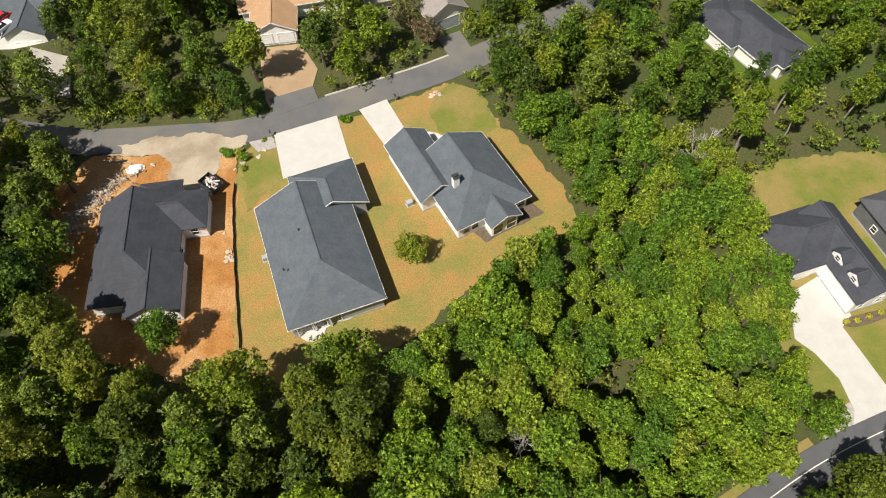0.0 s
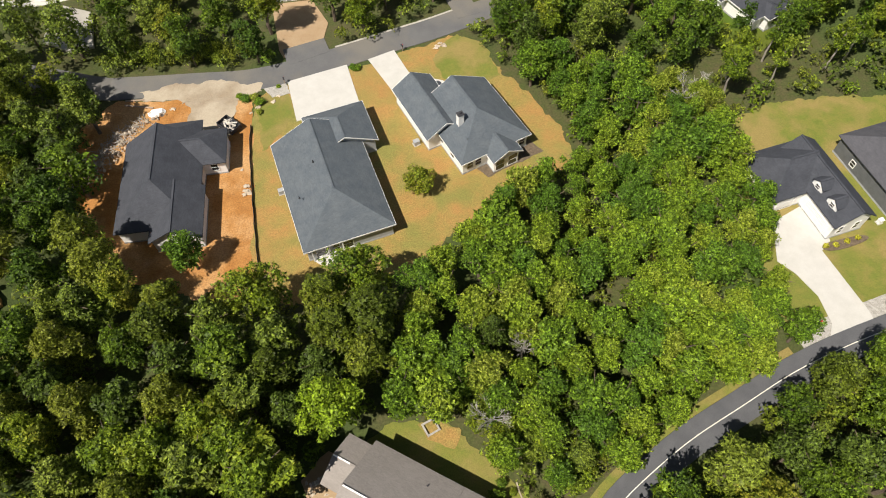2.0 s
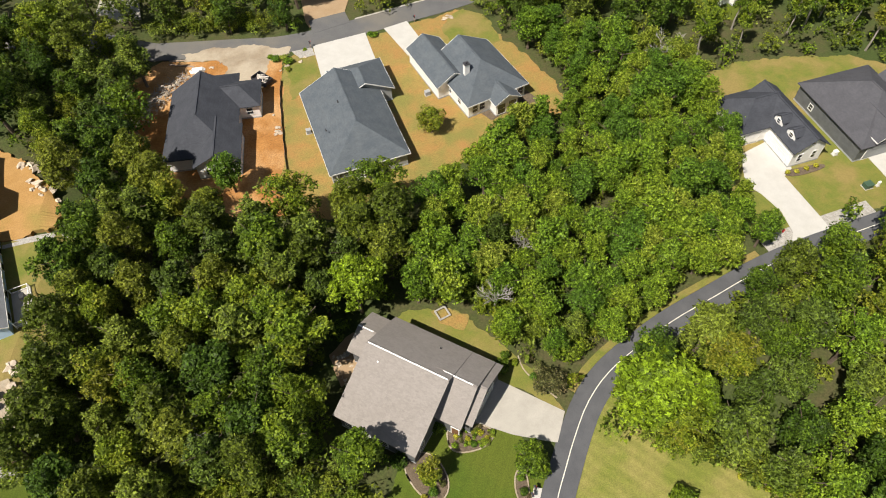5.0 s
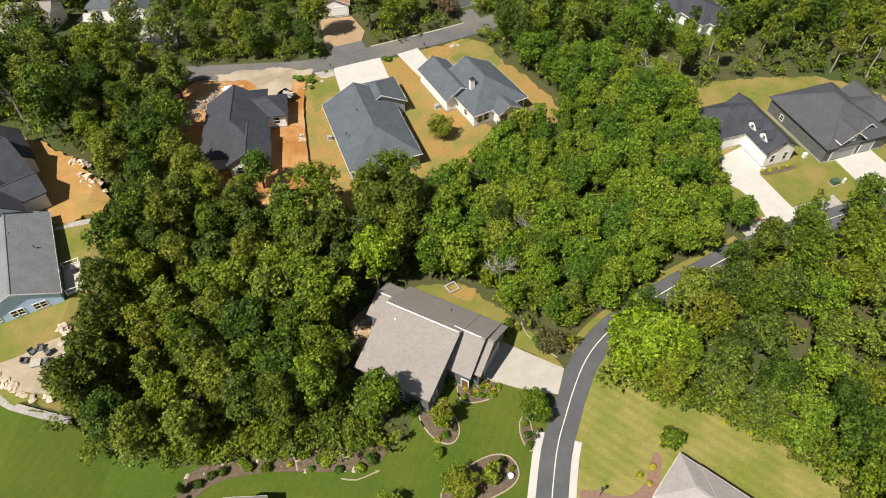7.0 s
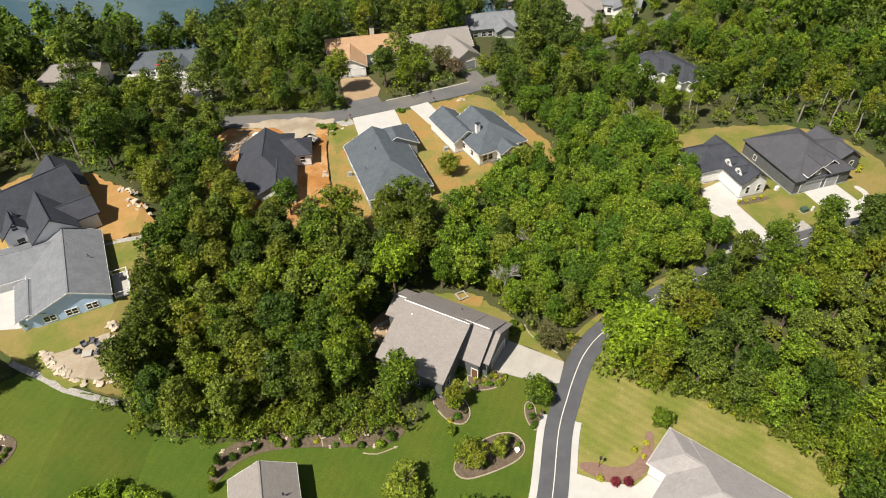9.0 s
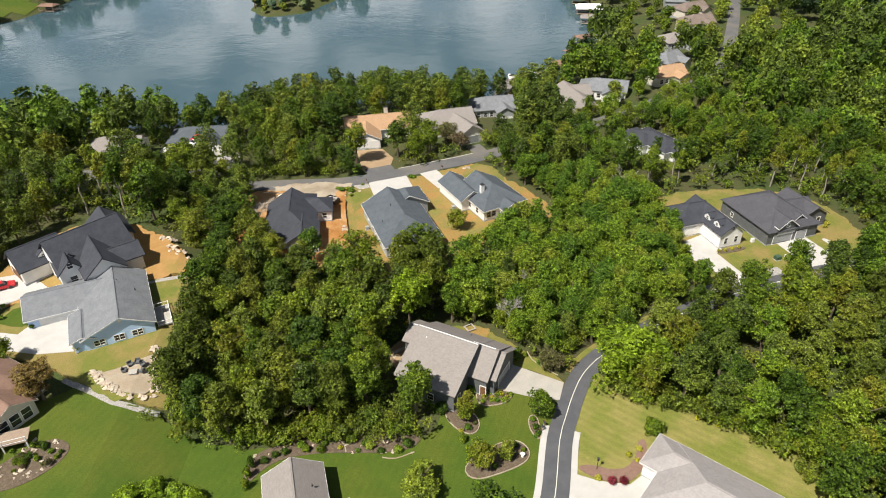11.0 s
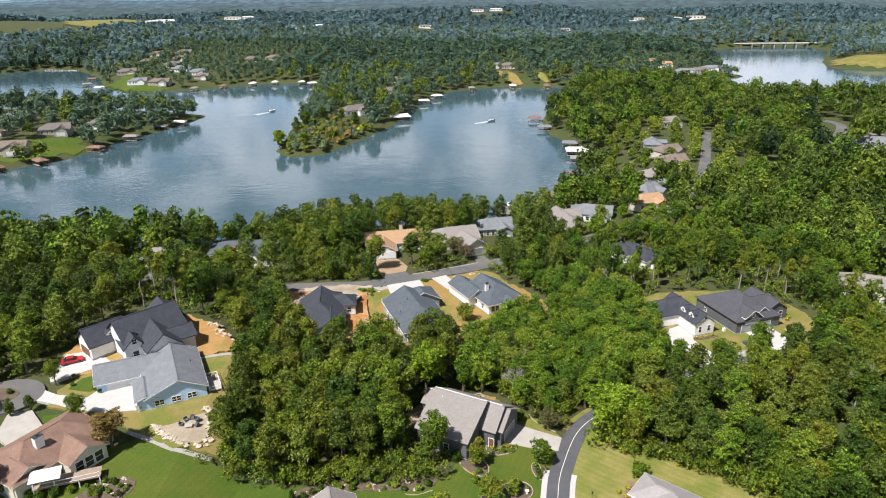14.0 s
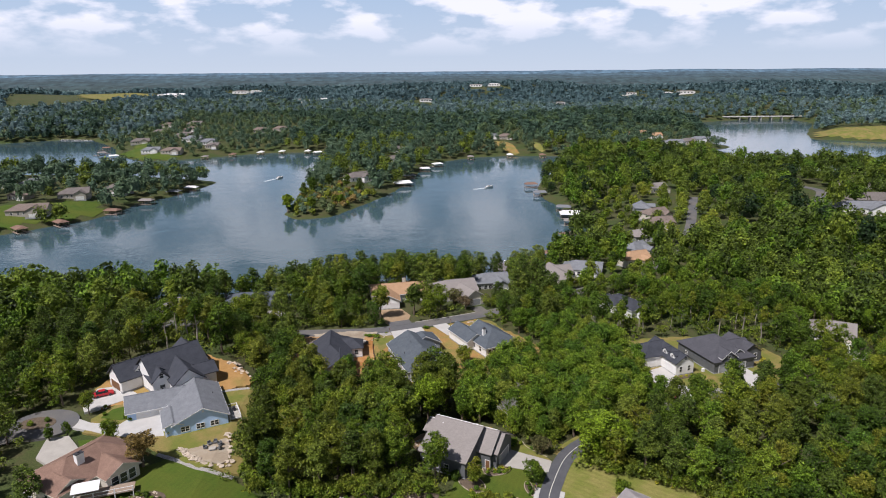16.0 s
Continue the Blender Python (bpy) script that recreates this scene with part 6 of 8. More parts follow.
rnd = random.Random(3)
THICKET = [(-9, 14), (-4, 40), (4, 45), (18, 53), (15, 64), (8, 74), (30, 66), (40, 60), (43, 44), (43, 24), (30, 13), (18, 5), (8, 3), (2, 9)]
WEST = [(-59, 34), (-56, 46), (-48, 38), (-28, 33), (-4, 40), (-9, 14), (-14, -12), (-20, -12.5), (-39, -15.6), (-49, -13), (-52.4, -7), (-53.4, 6), (-56, 22)]
EAST = [(14, -3), (20, 2), (44, 18), (64, 25), (92, 34), (104, 14), (76, -26), (62, -40), (47, -40), (43.4, -24), (44, -19), (34, -13.5), (22, -8.6)]
done = list(placed_xy)
for poly, gap, kinds, hlo, hhi, seed in ((THICKET, 3.0, YOUNG, 6.4, 10.8, 5), (WEST, 4.0, OAKS, 10.6, 15.0, 6), (EAST, 4.3, OAKS + YOUNG[:1], 9.5, 13.5, 7)):
    pts = scatter(poly, gap, seed, 1.5, done)
    print("trees", len(pts))
    for x, y in pts:
        u = 0.5 + 0.5 * noise.noise(Vector((x * 0.09, y * 0.09, seed)))
        hgt = lerp(hlo, hhi, u) + rnd.uniform(-0.9, 0.9)
        plant(rnd.choice(kinds), x, y, hgt, rnd.uniform(0.88, 1.15))
        done.append((x, y, 3.0))


def woods(name, points, seed, leaves, size, lobes, smin, smax, material, label, tall=3.3, mass=0, fill=0.62, tilt=0.3):
    """Many trees in one mesh, for woods whose trees nobody could count; smin and smax: the crowns' radius; material: one, or several among which the trees differ."""
    rng = np.random.default_rng(seed)
    kinds = material if isinstance(material, list) else [material]
    bases = []
    for k in range(8):
        g = np.random.default_rng(seed * 31 + k)
        parts = []
        if leaves:
            parts.append(crown_tris(g, 1.0, tall * 0.16, tall, lobes, leaves, size, rmin=0.26, rmax=0.48, spread=0.66, per=5, taper=(0.0, 0.4, 0.15, 0.55)[k % 4], tilt=tilt))
        if mass:
            parts.append(tris(lumpy(mass, k + seed) * [fill, fill, tall * 0.36 * min(1, fill / 0.72)] + [0, 0, tall * 0.56]))
        bases.append(np.concatenate(parts))
    P = np.array(points, float)
    Z = height(P[:, 0], P[:, 1])
    out, which = [], []
    for (x, y), z in zip(P, Z):
        R, t = rng.uniform(smin, smax), rng.uniform(0, 6.283)
        b = bases[rng.integers(8)]
        ct, st = math.cos(t) * R, math.sin(t) * R
        q = np.empty_like(b)
        q[..., 0] = b[..., 0] * ct - b[..., 1] * st + x
        q[..., 1] = b[..., 0] * st + b[..., 1] * ct + y
        q[..., 2] = b[..., 2] * R * rng.uniform(0.8, 1.25) + z
        out.append(q)
        which.append(np.full(len(q), rng.integers(len(kinds)), np.int32))
    Q = np.concatenate(out)
    print(name, len(points), len(Q))
    me = leaf_mesh(name, Q, kinds[0])
    for m in kinds[1:]:
        me.materials.append(m)
    me.polygons.foreach_set("material_index", np.concatenate(which))
    return tagged(new(name, me), label, "woods", "", "stuff")


# the clump between the clay lots
CLUMP = [(-90, 58), (-84, 66), (-62, 67), (-57.5, 61), (-56, 50), (-52, 42), (-55, 32), (-61, 30), (-65.5, 39), (-74, 47), (-86, 55)]
g0 = np.random.default_rng(91)
clump = []
for x, y in g0.uniform((-90, 30), (-52, 67), (900, 2)):
    if poly_dist(np.array([x]), np.array([y]), CLUMP)[0] > 0 and all(math.hypot(x - a, y - b) > 3.9 for a, b, r in clump + done):
        clump.append((x, y, 3.0))
        plant(rnd.choice(OAKS + WOOD), x, y, rnd.uniform(8.5, 12.0), rnd.uniform(0.95, 1.2))
done += clump

# woods round the lots and along the lake
AROUND = [(-140, -30), (-140, 126), (-72, 132), (-30, 148), (14, 145), (40, 178), (130, 178), (130, -40), (104, -40), (46, -40)]
mid_all = scatter(AROUND, 5.0, 8, 1.9, done)
inner = [p for p in mid_all if all(poly_dist(np.array([p[0]]), np.array([p[1]]), q)[0] < -1.5 for q in (THICKET, WEST, EAST))]
inner.sort(key=lambda p: (p[0] + 5) ** 2 + (p[1] - 30) ** 2)
print("around", len(inner))
for x, y in inner[:328]:
    if 40 < x < 95 and 60 < y < 78:
        key, hgt = rnd.choice(TALLS), rnd.uniform(10.0, 13.0)
    elif -94 < x < -72 and 41 < y < 60:
        key, hgt = rnd.choice(TALLS + WOOD), rnd.uniform(12.5, 17.0)
    elif y > 96 and x > 28:
        key, hgt = rnd.choice(WOOD[::2] + YOUNG[:2]), rnd.uniform(7.5, 10.5)
    elif y > 96:
        key, hgt = rnd.choice(WOOD), rnd.uniform(11.5, 15.5)
    else:
        key, hgt = rnd.choice(WOOD[::2] + YOUNG[:1] if x > 28 else WOOD), rnd.uniform(9.0, 12.5)
    plant(key, x, y, hgt, rnd.uniform(0.9, 1.15))
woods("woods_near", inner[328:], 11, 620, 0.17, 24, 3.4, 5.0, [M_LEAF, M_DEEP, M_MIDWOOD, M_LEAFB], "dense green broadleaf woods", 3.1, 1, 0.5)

# low growth under the trees
bush = scatter([(-140, -30), (-140, 120), (-30, 128), (40, 120), (130, 120), (130, -40), (46, -40)], 3.0, 18, 0.4)
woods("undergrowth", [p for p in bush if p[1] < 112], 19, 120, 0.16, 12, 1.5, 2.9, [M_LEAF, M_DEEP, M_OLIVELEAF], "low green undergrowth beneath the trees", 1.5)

edge = [(p.x + rnd.uniform(-1.2, 1.2), p.y + rnd.uniform(0, 2.6)) for p in spline([(-52.6, -7.5), (-51, -12), (-45, -15), (-36, -15.6), (-26, -13), (-14, -11.4)], 0.8)]
edge += [(p.x + rnd.uniform(0, 2.0), p.y + rnd.uniform(-1, 1)) for p in spline([(-52.6, -7), (-54, 4), (-55, 16), (-57, 27)], 1.0)]
edge += [(p.x + rnd.uniform(-1, 1), p.y + rnd.uniform(0.2, 3.4)) for p in spline([(19, -4.0), (23.4, -8.6), (30.4, -10.6), (35, -14), (43.6, -19), (43.4, -24)], 0.6)]
edge += [(p.x + rnd.uniform(-1, 1), p.y + rnd.uniform(-0.6, 1.6)) for p in spline([(-38, -15.0), (-28, -14.4), (-20, -14.2), (-13.5, -13)], 0.9)]
edge += [(p.x + rnd.uniform(-1, 1), p.y + 4.2 + rnd.uniform(0, 3.0)) for p in ROAD_N if -60 < p.x < -35 for k in range(2)]
edge += [(p.x + rnd.uniform(-1, 1), p.y + 4.6 + rnd.uniform(0, 3.0)) for p in ROAD_N if 2 < p.x < 44 for k in range(2)]
edge += [(p.x + rnd.uniform(-1, 1), p.y + rnd.uniform(0.2, 4.2)) for p in spline([(-7, 15), (1, 12.4), (5.4, 8.6), (9.6, 5.4), (13.4, 4.6)], 0.5)]
edge += [(p.x - 2.4 + rnd.uniform(-1.4, 0.4), p.y + 4.4 + rnd.uniform(-0.6, 2.2)) for p in ROAD_S if 16 < p.x < 42 for k in range(2)]
edge += [(p.x + 2.4 + rnd.uniform(-0.4, 1.4), p.y - 4.8 + rnd.uniform(-2.2, 0.4)) for p in ROAD_S if 20 < p.x < 60]
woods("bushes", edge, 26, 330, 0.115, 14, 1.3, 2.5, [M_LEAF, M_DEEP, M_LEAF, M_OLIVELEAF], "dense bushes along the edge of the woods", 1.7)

RIGHT = [(130, -40), (130, 178), (40, 178), (60, 220), (72, 262), (64, 315), (58, 345), (64, 400), (110, 530), (190, 560), (330, 440), (420, 420), (420, 240), (220, -40)]
LEFT = [(-140, -30), (-140, 126), (-320, 118), (-320, -20)]
rest = scatter(RIGHT, 8.2, 9, 2.2)
rest_left = scatter(LEFT, 7.6, 10, 2.2)
lane = [(44, 104), (126, 118), (160, 310), (92, 310), (60, 200)]
by_lane = [p for p in rest if poly_dist(np.array([p[0]]), np.array([p[1]]), lane)[0] > 0]
rest = [p for p in rest if p not in by_lane]
woods("woods_by_lane", by_lane, 16, 620, 0.15, 22, 3.2, 4.8, [M_MIDWOOD, M_LEAF, M_DEEP, M_OLIVE], "green broadleaf trees among the lake-road houses", 2.2, 1, 0.5)
woods("woods_lakeside", rest, 12, 540, 0.145, 24, 4.0, 8.2, [M_MIDWOOD, M_DEEP, M_DEEP, M_LEAF, M_PINE, M_OLIVE, M_DEEP, M_LEAFB], "dense green broadleaf woods along the lake", 2.2, 1, 0.52)
woods("woods_lakeside", rest_left, 15, 480, 0.16, 22, 4.6, 7.2, [M_LEAF, M_MIDWOOD, M_DEEP, M_DEEP], "dense dark green woods along the lake", 2.3, 1, 0.5)

FAR_A = [(-139, 600), (-122, 420), (-116, 291), (-106, 277), (-85, 283), (-60, 346), (-35, 494), (17, 576), (125, 567), (240, 590), (320, 652), (312, 690), (400, 1000), (-620, 1000), (-600, 770), (-502, 800), (-425, 702), (-379, 613), (-329, 565), (-240, 617), (-151, 636)]
fa = scatter(FAR_A, 9.0, 21, 2.5)
fb = scatter(SPIT, 8.0, 22, 2.5)
lawn_spit = [(-236, 285), (-252, 268), (-268, 250), (-330, 200), (-420, 170), (-420, 230), (-330, 270), (-270, 300), (-244, 320)]
lawn_p2 = [(-372, 640), (-376, 614), (-330, 566), (-300, 573), (-296, 588), (-346, 612), (-372, 690), (-392, 690)]
CUT, CUT_LAWN = [(42, 660), (46, 628), (54, 604), (60, 590), (68, 592), (65, 622), (56, 660)], [(86, 640), (87, 612), (92, 596), (97, 598), (95, 626), (93, 642)]
HOMES = [[(-440, 690), (-379, 611), (-329, 563), (-240, 617), (-200, 650), (-200, 900), (-300, 980), (-560, 1040), (-500, 800)], [(225, 600), (330, 640), (310, 700), (290, 800), (220, 800)], [(30, 780), (90, 790), (80, 560), (40, 560)]]


def among_homes(p):
    return any(poly_dist(np.array([p[0]]), np.array([p[1]]), q)[0] > 0 for q in HOMES)


POINT = [(-122, 292), (-107, 272), (-84, 280), (-66, 322), (-60, 345), (-86, 380), (-118, 350)]
fa = [p for p in fa if poly_dist(np.array([p[0]]), np.array([p[1]]), POINT)[0] < 0]
fb = [p for i, p in enumerate(fb) if i % 5 < 4 or p[0] > -235]
fb = [p for p in fb if not poly_dist(np.array([p[0]]), np.array([p[1]]), lawn_spit)[0] > 0]
fa = [p for p in fa if not any(poly_dist(np.array([p[0]]), np.array([p[1]]), q)[0] > -2 for q in (lawn_p2, CUT, CUT_LAWN))]
homes = [p for i, p in enumerate(fa) if among_homes(p) and i % 6 < 5]
fa = [p for p in fa if not among_homes(p)]
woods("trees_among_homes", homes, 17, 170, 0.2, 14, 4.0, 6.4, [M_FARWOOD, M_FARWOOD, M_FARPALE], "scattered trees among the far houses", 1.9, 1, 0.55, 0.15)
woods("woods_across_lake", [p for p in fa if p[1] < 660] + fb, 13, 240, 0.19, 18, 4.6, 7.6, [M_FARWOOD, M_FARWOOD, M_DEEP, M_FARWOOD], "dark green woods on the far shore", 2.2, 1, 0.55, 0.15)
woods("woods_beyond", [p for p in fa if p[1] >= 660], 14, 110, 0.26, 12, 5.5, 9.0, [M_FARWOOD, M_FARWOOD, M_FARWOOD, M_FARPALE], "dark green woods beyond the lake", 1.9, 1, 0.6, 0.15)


def far_woods():
    rng = np.random.default_rng(77)
    pts = []
    for r0, r1, n in ((900, 1500, 6800), (1500, 2500, 6800), (2500, 3200, 1500)):
        r = np.sqrt(rng.uniform(r0 * r0, r1 * r1, n))
        a = rng.uniform(-0.72, 0.72, n)
        x, y = r * np.sin(a), r * np.cos(a) - 100
        ok = (water_dist(x, y) < -8) & ((y > 1000) | (np.abs(x) > 420))
        for poly in FIELDS:
            for ahead in (0, 90, 180, 270):
                ok &= poly_dist(x, y + ahead, poly) < -8
        for row in FAR_TOWN:
            ok &= ~((np.abs(x - row[0]) < row[2] * 0.62) & (y > row[1] - 230) & (y < row[1] + row[2] * 0.5))
        pts.append(np.stack([x, y, r], 1)[ok])
    # outer bands get the bluer leaf colours that stand in for haze
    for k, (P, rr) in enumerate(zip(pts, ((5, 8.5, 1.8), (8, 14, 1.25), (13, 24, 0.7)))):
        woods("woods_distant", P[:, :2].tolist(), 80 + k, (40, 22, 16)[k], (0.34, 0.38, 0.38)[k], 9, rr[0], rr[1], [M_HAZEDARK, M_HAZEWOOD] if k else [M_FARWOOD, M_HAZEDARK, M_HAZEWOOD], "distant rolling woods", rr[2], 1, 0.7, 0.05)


FIELDS = [[(-880, 1480), (-780, 1390), (-720, 1470), (-800, 1720), (-1000, 1900), (-1060, 1820)], [(470, 745), (500, 800), (620, 760), (760, 700), (640, 662), (525, 702)], [(660, 2500), (690, 2750), (900, 2700), (890, 2480)], [(1600, 2900), (1720, 3120), (2200, 3700), (2250, 3450)], [(-60, 2500), (-40, 2620), (90, 2600), (80, 2480)]]
FAR_TOWN = [(-735, 1690, 90), (-640, 1960, 50), (-600, 1970, 40), (-355, 1490, 40), (-300, 1500, 36), (80, 1980, 40), (140, 2040, 40), (480, 1700, 36), (560, 1650, 36), (610, 1640, 44), (760, 2200, 40), (-60, 1500, 30), (330, 2500, 44), (250, 1450, 30)]


def field(poly, material, label):
    """A field laid over the rolling ground."""
    P = np.array(poly, float)
    lo, hi = P.min(0), P.max(0)
    n = 26
    gx, gy = np.linspace(lo[0], hi[0], n), np.linspace(lo[1], hi[1], n)
    X, Y = np.meshgrid(gx, gy)
    inside = poly_dist((X[:-1, :-1] + X[1:, 1:]) / 2, (Y[:-1, :-1] + Y[1:, 1:]) / 2, poly) > 0
    Z = height(X, Y) + (0.12 if hi[1] < 900 else 2.0)
    idx = np.arange(n * n).reshape(n, n)
    q = np.stack([idx[:-1, :-1], idx[:-1, 1:], idx[1:, 1:], idx[1:, :-1]], -1)[inside]
    return tagged(new("field", np_mesh("field", np.stack([X, Y, Z], -1).reshape(-1, 3), q, material)), label, "field", "", "structure")


for p in FIELDS:
    field(p, M_DRYGRASS, "pale green open field between woods")
field(lawn_spit, M_LAWN, "green lakeside lawn")
field(lawn_p2, M_LAWN, "green lawn on the far shore")
field(CUT, M_MEADOW, "bare clay slope below a far house")
field(CUT_LAWN, M_LAWNPALE, "steep lawn above the far shore")
far_woods()
for i, (x, y, L) in enumerate(FAR_TOWN):
    z = h1(x, y)
    h = house("building", x, y, "long low pale building far off among woods", z)
    w = Wing(h, x, y, rnd.uniform(-8, 8), L, L * 0.45, z + 7, 0.16, "hh", M_WHITE if i % 2 == 0 else M_ROOFTAUPE, M_WHITE, z0=z - 2)
    for k in (-0.3, -0.1, 0.1, 0.3):
        window(w, "-y", L * k, z + 3, 4, 2.4)

# distant ridges past the last woods; bluer colour and stronger glow stand in for haze
def ridge(y, z, amp, seed, colour, glow):
    m = bpy.data.materials.new("far ridge with painted haze")
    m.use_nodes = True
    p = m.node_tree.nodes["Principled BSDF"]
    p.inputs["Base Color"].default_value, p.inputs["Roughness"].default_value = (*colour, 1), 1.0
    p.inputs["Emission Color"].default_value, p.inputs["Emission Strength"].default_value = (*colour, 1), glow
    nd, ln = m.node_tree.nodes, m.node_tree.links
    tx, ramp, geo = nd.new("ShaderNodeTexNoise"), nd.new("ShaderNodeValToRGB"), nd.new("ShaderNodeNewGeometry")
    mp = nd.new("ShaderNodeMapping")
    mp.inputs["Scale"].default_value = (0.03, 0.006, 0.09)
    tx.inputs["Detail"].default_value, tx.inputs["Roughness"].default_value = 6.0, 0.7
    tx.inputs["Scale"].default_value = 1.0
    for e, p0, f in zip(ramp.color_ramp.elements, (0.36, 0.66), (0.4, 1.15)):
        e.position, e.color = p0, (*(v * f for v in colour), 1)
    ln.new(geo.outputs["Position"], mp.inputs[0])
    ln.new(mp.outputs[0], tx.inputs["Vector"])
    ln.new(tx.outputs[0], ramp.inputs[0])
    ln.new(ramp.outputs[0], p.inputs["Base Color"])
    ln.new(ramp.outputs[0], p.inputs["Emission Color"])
    n = 160
    rows = []
    for i in range(n):
        x = (i / (n - 1) - 0.5) * 8600
        h = z + amp * (noise.noise(Vector((x * 0.0016, seed, 0))) + 0.5 * noise.noise(Vector((x * 0.006, seed, 3))) + 0.22 * noise.noise(Vector((x * 0.025, seed, 5))))
        rows += [(x, y - 260, -30), (x, y - 90, h * 0.75), (x, y, h), (x, y + 80, -30)]
    faces = [(4 * i + j, 4 * i + 4 + j, 4 * i + 5 + j, 4 * i + 1 + j) for i in range(n - 1) for j in range(3)]
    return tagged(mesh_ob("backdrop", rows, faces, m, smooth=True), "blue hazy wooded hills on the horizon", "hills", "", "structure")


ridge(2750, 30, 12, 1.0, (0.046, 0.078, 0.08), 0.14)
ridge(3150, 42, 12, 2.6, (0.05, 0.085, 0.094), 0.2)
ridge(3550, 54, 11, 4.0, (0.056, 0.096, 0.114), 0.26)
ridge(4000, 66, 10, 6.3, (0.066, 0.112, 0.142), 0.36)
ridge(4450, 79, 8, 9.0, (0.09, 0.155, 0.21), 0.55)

# ---- stones ----
STONE = []
for k in range(5):
    bm = bmesh.new()
    bmesh.ops.create_icosphere(bm, subdivisions=2, radius=0.5)
    for v in bm.verts:
        q = 1.6 * noise.cell(v.co * 2.3 + Vector((k * 3.7, 1, 2))) - 0.8 + noise.noise(v.co * 2.2 + Vector((k * 5.1, 0, 0)))
        v.co *= 1 + 0.35 * q
        v.co = Vector((v.co.x * 1.25, v.co.y, max(-0.2, min(0.33, v.co.z * 0.8))))
    me = bpy.data.meshes.new("boulder")
    bm.to_mesh(me)
    bm.free()
    me.materials.append(M_STONE)
    STONE.append(me)


def boulder(x, y, s, z=0.0, flat=1.0, label="pale limestone boulder", group=""):
    ob = new("boulder", STONE[rnd.randrange(5)])
    ob.matrix_basis = pose(x, y, r1(x, y) + z + 0.15 * s * flat, 0, 0, rnd.uniform(0, 360)) @ Matrix.Diagonal((s, s, s * flat, 1))
    return tagged(ob, label, "boulder", group)


rim = spline([(-67.6, -3.0), (-65.4, -5.0), (-62.6, -6.6), (-59.6, -7.8), (-56.6, -7.2), (-56.8, -4.4), (-57.8, -1.4), (-58.4, 0.6)], 1.15)
rim += [Vector((-59.2, 2.0)), Vector((-58.4, 2.6)), Vector((-59.6, 2.9))]
for p in rim:
    boulder(p.x + rnd.uniform(-0.2, 0.2), p.y + rnd.uniform(-0.2, 0.2), rnd.uniform(0.9, 1.7), 0.05, 0.6, "rough pale rock edging the fire-pit terrace", "terrace rocks")
for i in range(16):
    boulder(-67.8 + 0.36 * i + rnd.uniform(-0.3, 0.3), -2.6 - 0.26 * i + rnd.uniform(-1.0, 0.3), rnd.uniform(0.8, 1.5), 0.1, 0.55, "rough pale rock edging the fire-pit terrace", "terrace rocks")
for x, y, s in ((-69.6, 36.0, 1.3), (-68.4, 36.4, 1.1), (-67.4, 35.6, 1.4), (-66.4, 35.2, 0.9), (-67.2, 32.8, 1.3), (-65.8, 32.2, 1.9), (-64.6, 31.4, 1.6), (-63.6, 31.6, 1.1), (-64.6, 30.4, 1.0), (-62.2, 29.8, 0.8), (-66.4, 31.4, 0.7)):
    boulder(x, y, s, 0.03, 0.8, "white quarried rock on bare clay", "rocks on the clay lot")
for x, y, s in ((-3.9, 79.2, 1.1), (-2.9, 79.5, 1.3), (-3.4, 80.2, 0.7)):
    boulder(x, y, s, 0.05, 0.7, "pale rock on the front lawn", "lawn rocks")
for x, y, s in ((-33.4, 65.6, 0.9), (-34.4, 64.4, 0.6), (-31.0, 66.9, 0.8), (-30.4, 68.2, 0.7), (-32.6, 49.4, 1.1), (-32.4, 48.4, 1.3), (-32.9, 47.8, 0.7), (-47.6, 65.6, 0.8), (-34.0, 52.6, 0.5)):
    boulder(x, y, s, 0.03, 0.6, "pale rock lying on clay", "lot rocks")
for i in range(30):
    a = rnd.uniform(0, 6.28)
    q = rnd.random() ** 0.5
    boulder(-69.6 + 4.6 * q * math.cos(a), -19.8 + 3.8 * q * math.sin(a), rnd.uniform(0.35, 0.9), 0.05, 0.8, "pale rock in the garden bed", "rock garden stones")
for p in spline([(-16.6, 1.6), (-17.4, 3.0), (-18.4, 4.6), (-18.8, 5.6)], 0.55) + spline([(-15.4, 3.4), (-16.4, 4.4), (-17.2, 5.8)], 0.55):
    boulder(p.x + rnd.uniform(-0.3, 0.3), p.y + rnd.uniform(-0.3, 0.3), rnd.uniform(0.5, 0.85), 0.1, 0.5, "flat tan paving stone on the slope", "patio stones")

# brush and rubble beside the new house
rub = []
rg = np.random.default_rng(5)
for i in range(420):
    u, v = rg.uniform(0, 1), rg.normal() * 1.5
    x, y = lerp(-52.5, -60.0, u) + v * 1.3 + rg.normal() * 0.5, lerp(63.0, 48.0, u) + v * 0.9
    s = rg.uniform(0.08, 0.4) * rg.uniform(0.5, 1)
    q = tris(CUBE * s * rg.uniform(0.5, 1.2, (1, 1, 3)) + [x, y, rg.uniform(0.0, 0.5)])
    rub.append(q)
tagged(new("rubble", leaf_mesh("rubble", np.concatenate(rub), M_STONE)), "heap of broken stone and rubble", "rubble", "", "stuff")
tw = bmesh.new()
for i in range(260):
    u, v = rg.uniform(0, 1), rg.normal() * 2.4
    a = Vector((lerp(-53, -61, u) + v * 0.8, lerp(62.5, 47.0, u) + v * 0.6, rg.uniform(0.1, 0.6)))
    t = rg.uniform(0, 6.28)
    limb(tw, a, a + Vector((math.cos(t) * 1.3, math.sin(t) * 1.3, rg.uniform(-0.2, 0.6))), 0.05, 0.015, 4)
